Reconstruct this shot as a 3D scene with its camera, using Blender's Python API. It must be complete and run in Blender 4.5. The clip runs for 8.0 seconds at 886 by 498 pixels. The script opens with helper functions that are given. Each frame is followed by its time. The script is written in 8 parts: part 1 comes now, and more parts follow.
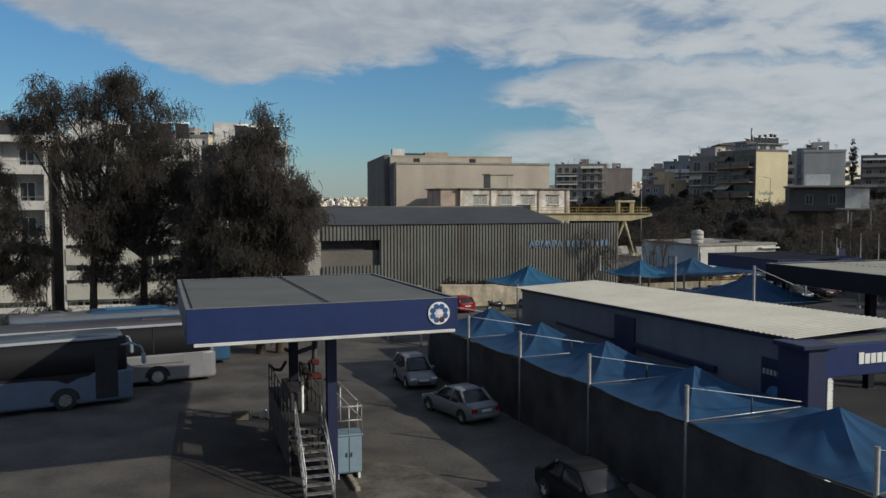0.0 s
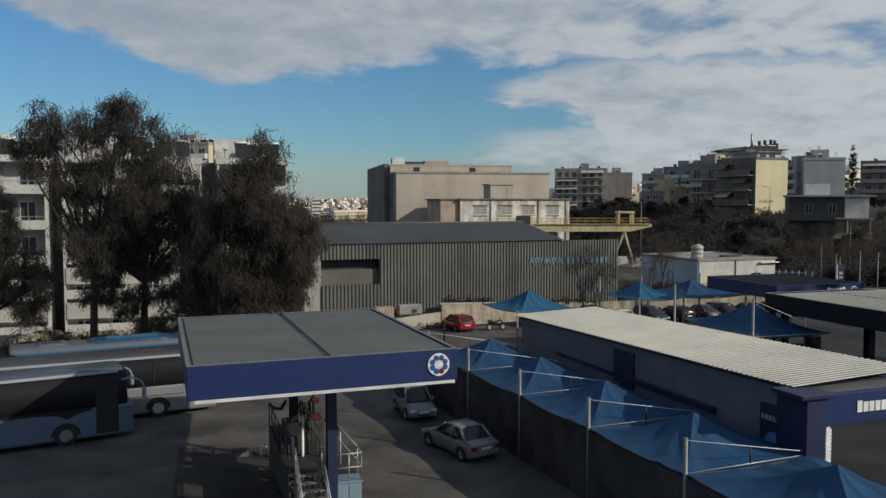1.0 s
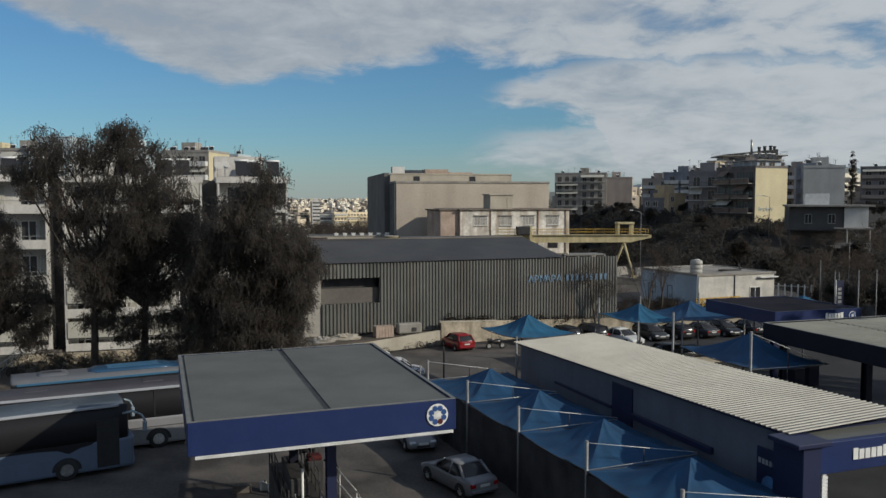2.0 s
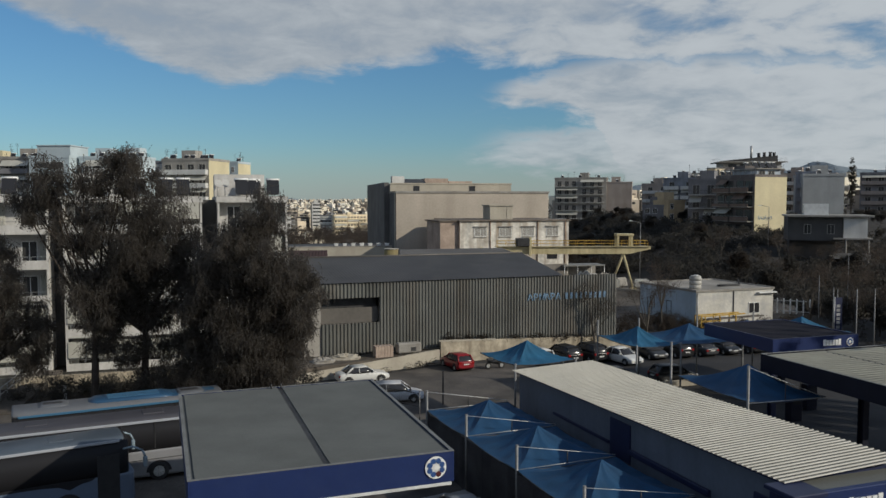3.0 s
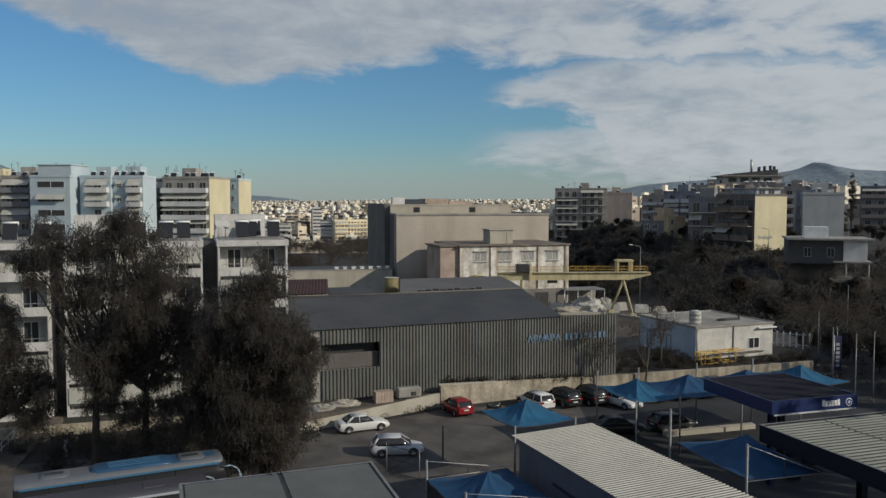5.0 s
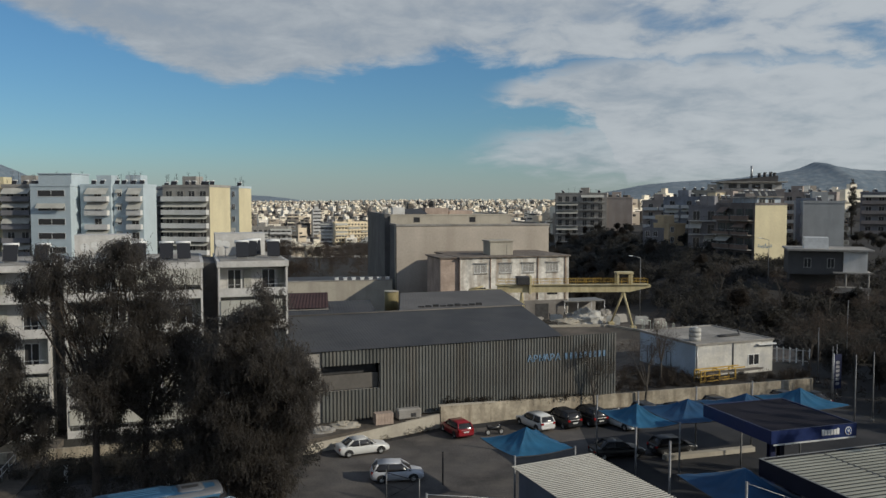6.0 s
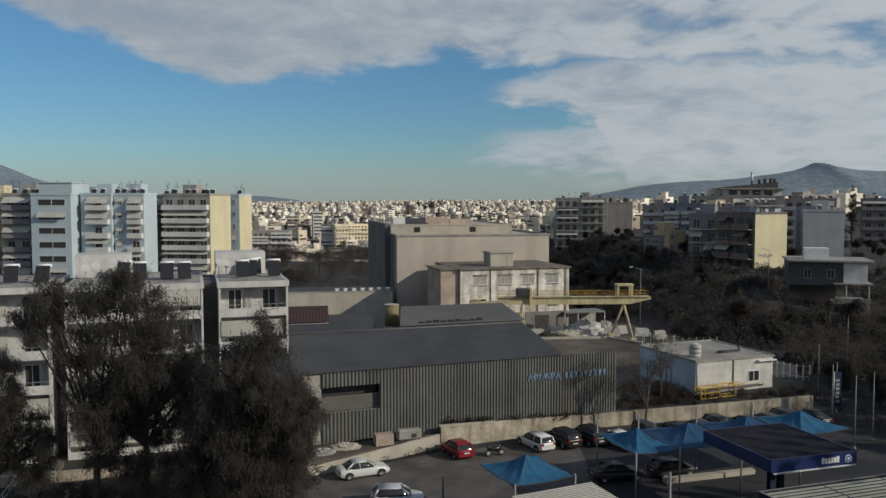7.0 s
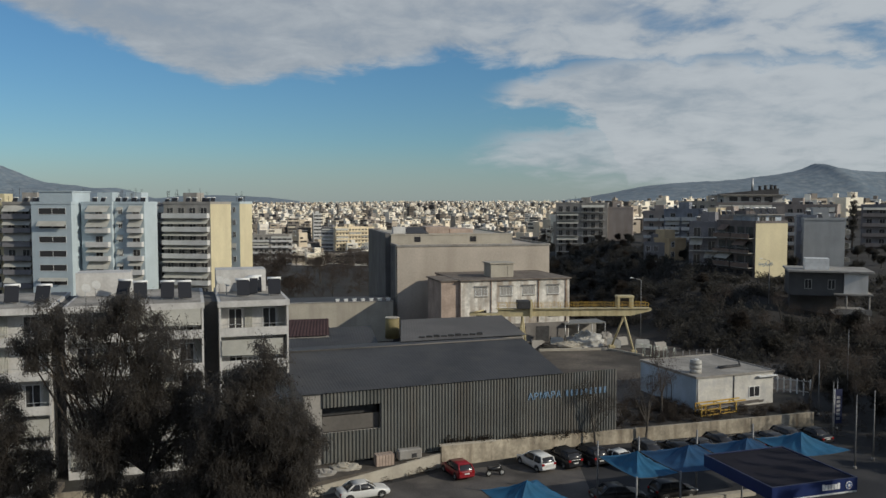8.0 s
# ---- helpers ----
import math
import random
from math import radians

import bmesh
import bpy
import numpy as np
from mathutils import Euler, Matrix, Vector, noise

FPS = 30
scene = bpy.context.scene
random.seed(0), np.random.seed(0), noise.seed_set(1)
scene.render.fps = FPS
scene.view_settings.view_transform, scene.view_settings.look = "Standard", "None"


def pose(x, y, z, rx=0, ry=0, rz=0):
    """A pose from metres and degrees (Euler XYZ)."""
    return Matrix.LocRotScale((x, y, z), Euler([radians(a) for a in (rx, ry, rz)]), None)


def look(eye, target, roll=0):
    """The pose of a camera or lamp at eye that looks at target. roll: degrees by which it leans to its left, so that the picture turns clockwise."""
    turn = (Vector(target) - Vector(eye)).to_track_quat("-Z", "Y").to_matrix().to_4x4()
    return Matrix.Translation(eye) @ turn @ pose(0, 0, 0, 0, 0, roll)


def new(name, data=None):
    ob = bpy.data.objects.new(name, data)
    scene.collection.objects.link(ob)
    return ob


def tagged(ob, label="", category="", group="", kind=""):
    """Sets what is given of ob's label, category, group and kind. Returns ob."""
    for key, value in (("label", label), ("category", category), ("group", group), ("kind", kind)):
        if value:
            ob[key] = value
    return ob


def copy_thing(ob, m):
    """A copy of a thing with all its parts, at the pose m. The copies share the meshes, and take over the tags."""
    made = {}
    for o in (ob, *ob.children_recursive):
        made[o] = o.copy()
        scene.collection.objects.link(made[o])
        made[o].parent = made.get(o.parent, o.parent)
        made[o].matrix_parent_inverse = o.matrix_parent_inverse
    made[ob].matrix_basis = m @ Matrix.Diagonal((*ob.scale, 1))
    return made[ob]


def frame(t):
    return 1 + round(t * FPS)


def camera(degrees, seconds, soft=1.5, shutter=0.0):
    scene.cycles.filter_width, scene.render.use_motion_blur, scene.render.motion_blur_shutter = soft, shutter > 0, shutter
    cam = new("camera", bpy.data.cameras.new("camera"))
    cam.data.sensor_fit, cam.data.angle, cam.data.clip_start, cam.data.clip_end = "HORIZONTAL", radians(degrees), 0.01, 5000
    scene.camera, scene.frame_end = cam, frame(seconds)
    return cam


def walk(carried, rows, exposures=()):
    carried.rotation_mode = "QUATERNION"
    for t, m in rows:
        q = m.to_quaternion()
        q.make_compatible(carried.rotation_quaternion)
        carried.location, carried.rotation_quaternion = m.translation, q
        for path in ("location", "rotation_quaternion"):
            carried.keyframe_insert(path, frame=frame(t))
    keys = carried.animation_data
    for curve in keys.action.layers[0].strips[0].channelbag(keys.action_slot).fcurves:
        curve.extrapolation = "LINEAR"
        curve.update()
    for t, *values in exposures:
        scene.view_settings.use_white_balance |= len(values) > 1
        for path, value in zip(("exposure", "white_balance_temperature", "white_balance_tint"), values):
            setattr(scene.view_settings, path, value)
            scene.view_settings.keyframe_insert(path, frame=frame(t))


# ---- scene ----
cam = camera(57.0, 8.0, 1.5)
EYE, TILT = 10.0, -3.41
# seconds, metres right, ahead and up from the first eye, then small pitch and yaw in degrees
ROWS = [
    (0.0, 0.000, 0.000, 0.000, 0.00, 0.00),
    (0.5, 0.000, 0.005, 0.762, -0.01, 0.00),
    (1.0, 0.010, 0.010, 1.704, 0.00, 0.00),
    (1.5, 0.030, -0.030, 2.566, 0.00, 0.01),
    (3.0, 0.120, -0.190, 5.226, 0.01, 0.02),
    (3.5, 0.135, -0.220, 6.221, 0.00, 0.03),
    (4.0, 0.150, -0.195, 7.300, 0.02, 0.04),
    (4.5, 0.155, -0.130, 8.313, 0.02, 0.045),
    (6.0, 0.190, -0.020, 11.328, -0.02, 0.07),
    (6.5, 0.200, 0.010, 12.277, -0.03, 0.08),
    (7.0, 0.190, 0.040, 13.231, -0.015, 0.09),
    (7.5, 0.180, 0.110, 14.132, 0.00, 0.10),
    (8.0, 0.180, 0.145, 15.000, 0.02, 0.115),
]
walk(cam, [(t, pose(x, y, EYE + z, 90 + TILT + p, 0, w)) for t, x, y, z, p, w in ROWS], [(0.0, -0.08, 6060, 6), (3.0, -0.11, 6060, 6), (6.0, -0.15, 6040, 6), (8.0, -0.16, 6040, 6)])

# ---- sky, sun ----
SUN_ELEV, SUN_AZ = 25.5, 114.0  # degrees; azimuth clockwise from straight ahead
world = bpy.data.worlds.new("sky")
scene.world = world
world.use_nodes = True
wn, wl = world.node_tree.nodes, world.node_tree.links
wn.clear()


def wmath(op, a, b=None, clamp=False):
    n = wn.new("ShaderNodeMath")
    n.operation, n.use_clamp = op, clamp
    for i, v in enumerate((a, b)):
        if v is None:
            continue
        if isinstance(v, (int, float)):
            n.inputs[i].default_value = v
        else:
            wl.new(v, n.inputs[i])
    return n.outputs[0]


def wrange(v, a, b, lo=0.0, hi=1.0):
    n = wn.new("ShaderNodeMapRange")
    n.interpolation_type = "SMOOTHSTEP"
    wl.new(v, n.inputs[0])
    for i, x in enumerate((a, b, lo, hi)):
        n.inputs[i + 1].default_value = x
    return n.outputs[0]


sky = wn.new("ShaderNodeTexSky")
sky.sky_type, sky.sun_disc = "NISHITA", False
sky.sun_elevation, sky.sun_rotation = radians(SUN_ELEV), radians(SUN_AZ)
sky.air_density, sky.dust_density, sky.ozone_density = 1.1, 0.25, 6.0
coord = wn.new("ShaderNodeTexCoord")
sep = wn.new("ShaderNodeSeparateXYZ")
wl.new(coord.outputs["Generated"], sep.inputs[0])
dx, dy, dz = sep.outputs
# the cloud sheet lies on a level plane overhead, so that it closes up towards the horizon
plane_z = wmath("MAXIMUM", wmath("ADD", dz, 0.22), 0.02)
px = wmath("DIVIDE", dx, plane_z)
py = wmath("DIVIDE", dy, plane_z)
comb = wn.new("ShaderNodeCombineXYZ")
wl.new(px, comb.inputs[0])
wl.new(py, comb.inputs[1])


def cloud_noise(scale, detail, rough, offset, distort=0.0):
    mp = wn.new("ShaderNodeMapping")
    mp.inputs["Location"].default_value = offset
    wl.new(comb.outputs[0], mp.inputs[0])
    n = wn.new("ShaderNodeTexNoise")
    n.inputs["Scale"].default_value, n.inputs["Detail"].default_value = scale, detail
    n.inputs["Roughness"].default_value, n.inputs["Distortion"].default_value = rough, distort
    wl.new(mp.outputs[0], n.inputs["Vector"])
    return n.outputs[0]


big = cloud_noise(1.9, 6.0, 0.55, (3.1, 1.7, 0.0), 0.4)
fine = cloud_noise(5.5, 8.0, 0.6, (7.3, 0.4, 0.0), 0.3)
az = wmath("DIVIDE", dx, wmath("MAXIMUM", dy, 0.05))   # tangent of the bearing
el = wmath("DIVIDE", dz, wmath("MAXIMUM", dy, 0.05))


def edge(points):
    """A broken line over the bearing: the height of a cloud bank's rim."""
    (a0, e0), out_v, slope = points[0], points[0][1], 0.0
    for (a, e), (a2, e2) in zip(points, points[1:]):
        turn = (e2 - e) / (a2 - a) - slope
        slope += turn
        out_v = wmath("ADD", out_v, wmath("MULTIPLY", wmath("MAXIMUM", wmath("SUBTRACT", az, a), 0.0), turn))
    return wmath("ADD", out_v, wmath("MULTIPLY", wmath("MAXIMUM", wmath("SUBTRACT", az, points[-1][0]), 0.0), -slope))


def over(v, rim, a=-0.008, b=0.014):
    return wrange(wmath("SUBTRACT", v, rim), a, b)


ragged = wmath("ADD", wmath("MULTIPLY", wmath("SUBTRACT", fine, 0.5), 0.055), wmath("MULTIPLY", wmath("SUBTRACT", big, 0.5), 0.03))
rough_el = wmath("ADD", el, ragged)
# one long bank hangs from the upper left to the middle; another fills the right, with a thin arm reaching out below it
bank_a = over(rough_el, edge([(-0.575, 0.2548), (-0.507, 0.2293), (-0.399, 0.193), (-0.331, 0.1619), (-0.263, 0.1403), (-0.126, 0.1552), (-0.003, 0.1761), (0.045, 0.1741), (0.114, 0.1633), (0.216, 0.1680)]))
bank_b = wmath("MULTIPLY", over(edge([(0.045, 0.1335), (0.093, 0.1518), (0.148, 0.1592), (0.216, 0.1760)]), rough_el), over(rough_el, edge([(0.045, 0.1199), (0.114, 0.1185), (0.148, 0.1131), (0.183, 0.1000), (0.225, 0.0172)]), -0.012, 0.010))
bank_b = wmath("MULTIPLY", bank_b, wrange(wmath("ADD", az, wmath("MULTIPLY", ragged, 1.5)), 0.035, 0.105))
arm = wmath("MULTIPLY", over(edge([(0.011, 0.0639), (0.045, 0.0817), (0.08, 0.0906), (0.148, 0.0947), (0.19, 0.1063), (0.24, 0.14)]), rough_el, -0.006, 0.022), over(rough_el, edge([(0.011, 0.0516), (0.08, 0.0447), (0.149, 0.0344), (0.218, 0.0241)]), -0.022, 0.018))
arm = wmath("MULTIPLY", arm, wrange(wmath("ADD", az, wmath("MULTIPLY", ragged, 2.0)), 0.0, 0.12, 0.0, 0.85))
cover = wmath("MAXIMUM", wmath("MAXIMUM", bank_a, bank_b), arm)
cover = wmath("MULTIPLY", cover, wrange(el, 0.0, 0.05, 0.45, 1.0))
gaps = wrange(wmath("ADD", wmath("MULTIPLY", big, 0.5), wmath("MULTIPLY", fine, 0.5)), 0.36, 0.53)
# the upper right is broken, and so is the middle where the two banks meet
broken = wmath("MAXIMUM", wmath("MULTIPLY", wrange(az, 0.17, 0.27), wrange(el, 0.165, 0.195)), wmath("MULTIPLY", wmath("MULTIPLY", wrange(az, 0.0, 0.05), wrange(el, 0.155, 0.175)), wrange(el, 0.20, 0.23, 0.75, 0.1)))
thin = wmath("ADD", 0.14, wmath("MULTIPLY", broken, 0.62))
cover = wmath("MULTIPLY", cover, wmath("SUBTRACT", 1.0, wmath("MULTIPLY", thin, wmath("SUBTRACT", 1.0, gaps))))
cover = wmath("MULTIPLY", cover, 0.93)
# the banks thin out overhead, where the sky is mostly clear
cover = wmath("MULTIPLY", cover, wrange(dz, 0.24, 0.50, 1.0, 0.45))
shade = wrange(wmath("ADD", wmath("ADD", wmath("MULTIPLY", fine, 0.5), wmath("MULTIPLY", big, 0.5)), wmath("MULTIPLY", az, 0.22)), 0.33, 0.70)
cloud_col = wn.new("ShaderNodeMix")
cloud_col.data_type = "RGBA"
wl.new(shade, cloud_col.inputs["Factor"])
cloud_col.inputs["A"].default_value = (4.3, 4.5, 4.8, 1)
cloud_col.inputs["B"].default_value = (6.9, 6.9, 6.9, 1)
mix = wn.new("ShaderNodeMix")
mix.data_type = "RGBA"
wl.new(cover, mix.inputs["Factor"])
hue = wn.new("ShaderNodeVectorMath")
hue.operation = "MULTIPLY"
hue.inputs[1].default_value = (0.88, 1.0, 1.02)   # clear winter air
wl.new(sky.outputs[0], hue.inputs[0])
veil = wn.new("ShaderNodeMix")   # thin pale veil low over the city
veil.data_type = "RGBA"
wl.new(wrange(el, 0.0, 0.075, 0.50, 0.0), veil.inputs["Factor"])
wl.new(hue.outputs[0], veil.inputs["A"])
veil.inputs["B"].default_value = (4.3, 4.55, 4.6, 1)
wl.new(veil.outputs["Result"], mix.inputs["A"])
wl.new(cloud_col.outputs["Result"], mix.inputs["B"])
bg = wn.new("ShaderNodeBackground")
bg.inputs["Strength"].default_value = 0.082
out = wn.new("ShaderNodeOutputWorld")
wl.new(mix.outputs["Result"], bg.inputs[0])
wl.new(bg.outputs[0], out.inputs[0])

sun_data = bpy.data.lights.new("sun", "SUN")
sun_data.energy, sun_data.angle, sun_data.color = 3.4, radians(0.6), (1.0, 0.872, 0.70)
sun = new("sun", sun_data)
sun.matrix_world = look((0, 0, 60), (-math.sin(radians(SUN_AZ)) * 50, -math.cos(radians(SUN_AZ)) * 50, 60 - 50 * math.tan(radians(SUN_ELEV))))

# ---- materials ----
def mat(name, col, rough=0.8, metal=0.0, vary=0.18, scale=0.6, grain=12.0, bump=0.15, dirt=None, dirt_amount=0.0, spec=0.4, streak=False, each=0.0):
    """A surface with a broad stain noise, a fine grain, relief and, if given, dirt of another colour; streak: dirt runs down; each: differs from piece to piece."""
    m = bpy.data.materials.new(name)
    m.use_nodes = True
    n, l = m.node_tree.nodes, m.node_tree.links
    b = n["Principled BSDF"]
    b.inputs["Roughness"].default_value, b.inputs["Metallic"].default_value = rough, metal
    b.inputs["Specular IOR Level"].default_value = spec
    tc = n.new("ShaderNodeTexCoord")

    def noise_of(s, detail=4.0, stretch=None):
        t = n.new("ShaderNodeTexNoise")
        t.inputs["Scale"].default_value, t.inputs["Detail"].default_value = s, detail
        if stretch:
            mp = n.new("ShaderNodeMapping")
            mp.inputs["Scale"].default_value = stretch
            l.new(tc.outputs["Object"], mp.inputs[0])
            l.new(mp.outputs[0], t.inputs["Vector"])
        else:
            l.new(tc.outputs["Object"], t.inputs["Vector"])
        return t.outputs[0]

    def ranged(v, a, b2, lo, hi):
        r = n.new("ShaderNodeMapRange")
        l.new(v, r.inputs[0])
        for i, x in enumerate((a, b2, lo, hi)):
            r.inputs[i + 1].default_value = x
        return r.outputs[0]

    def times(a, c):
        k = n.new("ShaderNodeMath")
        k.operation = "MULTIPLY"
        for i, v in enumerate((a, c)):
            if isinstance(v, float):
                k.inputs[i].default_value = v
            else:
                l.new(v, k.inputs[i])
        return k.outputs[0]

    vary *= 1.35
    broad = ranged(noise_of(scale), 0.3, 0.7, 1 - vary, 1 + vary)
    small = ranged(noise_of(grain, 3.0), 0.3, 0.7, 1 - vary * 0.5, 1 + vary * 0.5)
    f = times(broad, small)
    if each:
        info = n.new("ShaderNodeObjectInfo")
        f = times(f, ranged(info.outputs["Random"], 0.0, 1.0, 1 - each, 1 + each))
    hue = n.new("ShaderNodeVectorMath")
    hue.operation = "SCALE"
    hue.inputs[0].default_value = col
    l.new(f, hue.inputs["Scale"])
    colour = hue.outputs[0]
    if dirt:
        mx = n.new("ShaderNodeMix")
        mx.data_type = "RGBA"
        d = noise_of(scale * 2.2, 6.0, (1.0, 1.0, 0.12) if streak else None)
        l.new(ranged(d, 0.45, 0.75, 0.0, dirt_amount), mx.inputs["Factor"])
        l.new(colour, mx.inputs["A"])
        mx.inputs["B"].default_value = (*dirt, 1)
        colour = mx.outputs["Result"]
    l.new(colour, b.inputs["Base Color"])
    if bump:
        bp = n.new("ShaderNodeBump")
        bp.inputs["Strength"].default_value, bp.inputs["Distance"].default_value = bump, 0.02
        l.new(noise_of(grain * 2.0, 4.0), bp.inputs["Height"])
        l.new(bp.outputs[0], b.inputs["Normal"])
    return m


def leaf_mat(name, col, other):
    m = bpy.data.materials.new(name)
    m.use_nodes = True
    n, l = m.node_tree.nodes, m.node_tree.links
    b = n["Principled BSDF"]
    b.inputs["Roughness"].default_value, b.inputs["Specular IOR Level"].default_value = 0.8, 0.1
    g = n.new("ShaderNodeNewGeometry")
    mx = n.new("ShaderNodeMix")
    mx.data_type = "RGBA"
    l.new(g.outputs["Random Per Island"], mx.inputs["Factor"])
    mx.inputs["A"].default_value, mx.inputs["B"].default_value = (*col, 1), (*other, 1)
    l.new(mx.outputs["Result"], b.inputs["Base Color"])
    thin = n.new("ShaderNodeBsdfTranslucent")
    l.new(mx.outputs["Result"], thin.inputs["Color"])
    both = n.new("ShaderNodeMixShader")
    both.inputs[0].default_value = 0.74
    l.new(b.outputs[0], both.inputs[1])
    l.new(thin.outputs[0], both.inputs[2])
    l.new(both.outputs[0], n["Material Output"].inputs["Surface"])
    return m


def city_mat(name, stops):
    """House walls in a few paints, one to a block."""
    m = bpy.data.materials.new(name)
    m.use_nodes = True
    n, l = m.node_tree.nodes, m.node_tree.links
    b = n["Principled BSDF"]
    b.inputs["Roughness"].default_value = 0.85
    g = n.new("ShaderNodeNewGeometry")
    r = n.new("ShaderNodeValToRGB")
    r.color_ramp.interpolation = "CONSTANT"
    while len(r.color_ramp.elements) < len(stops):
        r.color_ramp.elements.new(0.5)
    for i, c in enumerate(stops):
        r.color_ramp.elements[i].position = i / len(stops)
        r.color_ramp.elements[i].color = (*c, 1)
    l.new(g.outputs["Random Per Island"], r.inputs[0])
    t = n.new("ShaderNodeTexNoise")
    t.inputs["Scale"].default_value = 0.15
    tc = n.new("ShaderNodeTexCoord")
    l.new(tc.outputs["Object"], t.inputs["Vector"])
    mr = n.new("ShaderNodeMapRange")
    l.new(t.outputs[0], mr.inputs[0])
    for i, x in enumerate((0.3, 0.7, 0.85, 1.1)):
        mr.inputs[i + 1].default_value = x
    s = n.new("ShaderNodeVectorMath")
    s.operation = "SCALE"
    l.new(r.outputs[0], s.inputs[0])
    l.new(mr.outputs[0], s.inputs["Scale"])
    l.new(s.outputs[0], b.inputs["Base Color"])
    return m


def glass_mat(name, col=(0.02, 0.025, 0.03), rough=0.08):
    m = bpy.data.materials.new(name)
    m.use_nodes = True
    b = m.node_tree.nodes["Principled BSDF"]
    b.inputs["Base Color"].default_value = (*col, 1)
    b.inputs["Roughness"].default_value, b.inputs["Specular IOR Level"].default_value = rough, 0.4
    return m


ASPHALT = mat("asphalt", (0.026, 0.026, 0.0285), 0.9, vary=0.3, scale=0.12, grain=9, bump=0.3, dirt=(0.056, 0.0525, 0.051), dirt_amount=0.8)
EARTH = mat("earth", (0.036, 0.032, 0.029), 0.95, vary=0.35, scale=0.08, grain=2.0, bump=0.4, dirt=(0.03, 0.03, 0.02), dirt_amount=0.8)
YARD = mat("yard_concrete", (0.10, 0.085, 0.07), 0.9, vary=0.35, scale=0.12, grain=3, dirt=(0.045, 0.039, 0.032), dirt_amount=0.95)
CONCRETE = mat("concrete", (0.30, 0.285, 0.26), 0.9, vary=0.15, scale=0.35, grain=5, dirt=(0.16, 0.14, 0.12), dirt_amount=0.6, streak=True)
PALE_WALL = mat("pale_render", (0.41, 0.375, 0.31), 0.9, vary=0.1, scale=0.3, grain=4, dirt=(0.25, 0.22, 0.18), dirt_amount=0.45, streak=True)
STAINED_WALL = mat("stained_cream_concrete", (0.37, 0.325, 0.25), 0.95, vary=0.25, scale=0.6, grain=4, dirt=(0.13, 0.10, 0.07), dirt_amount=0.85, streak=True)
UMBER_RENDER = mat("dark_factory_render", (0.20, 0.185, 0.17), 0.95, vary=0.15, scale=0.3, grain=4, dirt=(0.11, 0.10, 0.09), dirt_amount=0.5, streak=True)
WHITE_WALL = mat("white_render", (0.62, 0.61, 0.585), 0.85, vary=0.08, scale=0.4, grain=5, dirt=(0.4, 0.38, 0.34), dirt_amount=0.35, streak=True)
BEIGE_WALL = mat("beige_render", (0.46, 0.405, 0.34), 0.9, vary=0.1, scale=0.15, grain=3, dirt=(0.28, 0.23, 0.18), dirt_amount=0.35, streak=True)
GREY_WALL = mat("grey_render", (0.33, 0.31, 0.28), 0.9, vary=0.12, scale=0.3, grain=4, dirt=(0.16, 0.15, 0.13), dirt_amount=0.4, streak=True)
YELLOW_WALL = mat("yellow_render", (0.62, 0.55, 0.36), 0.9, vary=0.07, scale=0.2, grain=3, dirt=(0.5, 0.42, 0.28), dirt_amount=0.35, streak=True)
BLUE_WALL = mat("pale_blue_render", (0.46, 0.53, 0.565), 0.9, vary=0.06, scale=0.2, grain=3, dirt=(0.35, 0.42, 0.46), dirt_amount=0.3, streak=True)
WORN_WALL = mat("worn_whitewash", (0.64, 0.61, 0.55), 0.95, vary=0.26, scale=0.45, grain=2.0, dirt=(0.24, 0.17, 0.11), dirt_amount=1.0, streak=True)
# ash grey that carries the factory side's shade in its colour
SHADE_ASH_RENDER = mat("shade_ash_render", (0.15, 0.146, 0.142), 0.95, vary=0.15, scale=0.3, grain=4, dirt=(0.09, 0.085, 0.08), dirt_amount=0.5, streak=True)
RUST = mat("rusty_iron", (0.16, 0.085, 0.05), 0.9, vary=0.3, scale=1.0, grain=8)
RUSTY_SLAB = mat("rust_stained_slab", (0.17, 0.145, 0.12), 0.95, vary=0.25, scale=0.5, grain=4, dirt=(0.09, 0.06, 0.045), dirt_amount=0.8)
PINK_WALL = mat("bare_plaster", (0.42, 0.33, 0.27), 0.95, vary=0.15, scale=0.4, grain=3, dirt=(0.2, 0.15, 0.12), dirt_amount=0.4, streak=True)
GREY_STEEL = mat("grey_sheet_steel", (0.125, 0.127, 0.118), 0.55, 0.2, vary=0.14, scale=0.3, grain=6, dirt=(0.17, 0.145, 0.115), dirt_amount=0.5, streak=True, bump=0.05, each=0.14)
ROOF_STEEL = mat("dark_roof_steel", (0.052, 0.051, 0.052), 0.65, 0.1, vary=0.2, scale=0.2, grain=3, dirt=(0.080, 0.075, 0.070), dirt_amount=0.65, bump=0.08)
ROOF_STEEL_PALE = mat("pale_roof_steel", (0.115, 0.105, 0.094), 0.6, 0.1, vary=0.15, scale=0.2, grain=3, bump=0.08)
RED_ROOF = mat("rust_red_roof", (0.048, 0.024, 0.022), 0.8, vary=0.2, scale=0.5, grain=4)
CREAM_SHEET = mat("cream_roof_sheet", (0.465, 0.447, 0.392), 0.55, vary=0.08, scale=0.35, grain=5, dirt=(0.36, 0.33, 0.27), dirt_amount=0.35, bump=0.05)
# darker pans: the contrast with the ribs is put into the colour
PAN_DARK = mat("darker_roof_pan", (0.13, 0.122, 0.105), 0.8, vary=0.2, scale=0.4, grain=5, dirt=(0.22, 0.205, 0.17), dirt_amount=0.6, bump=0.05)
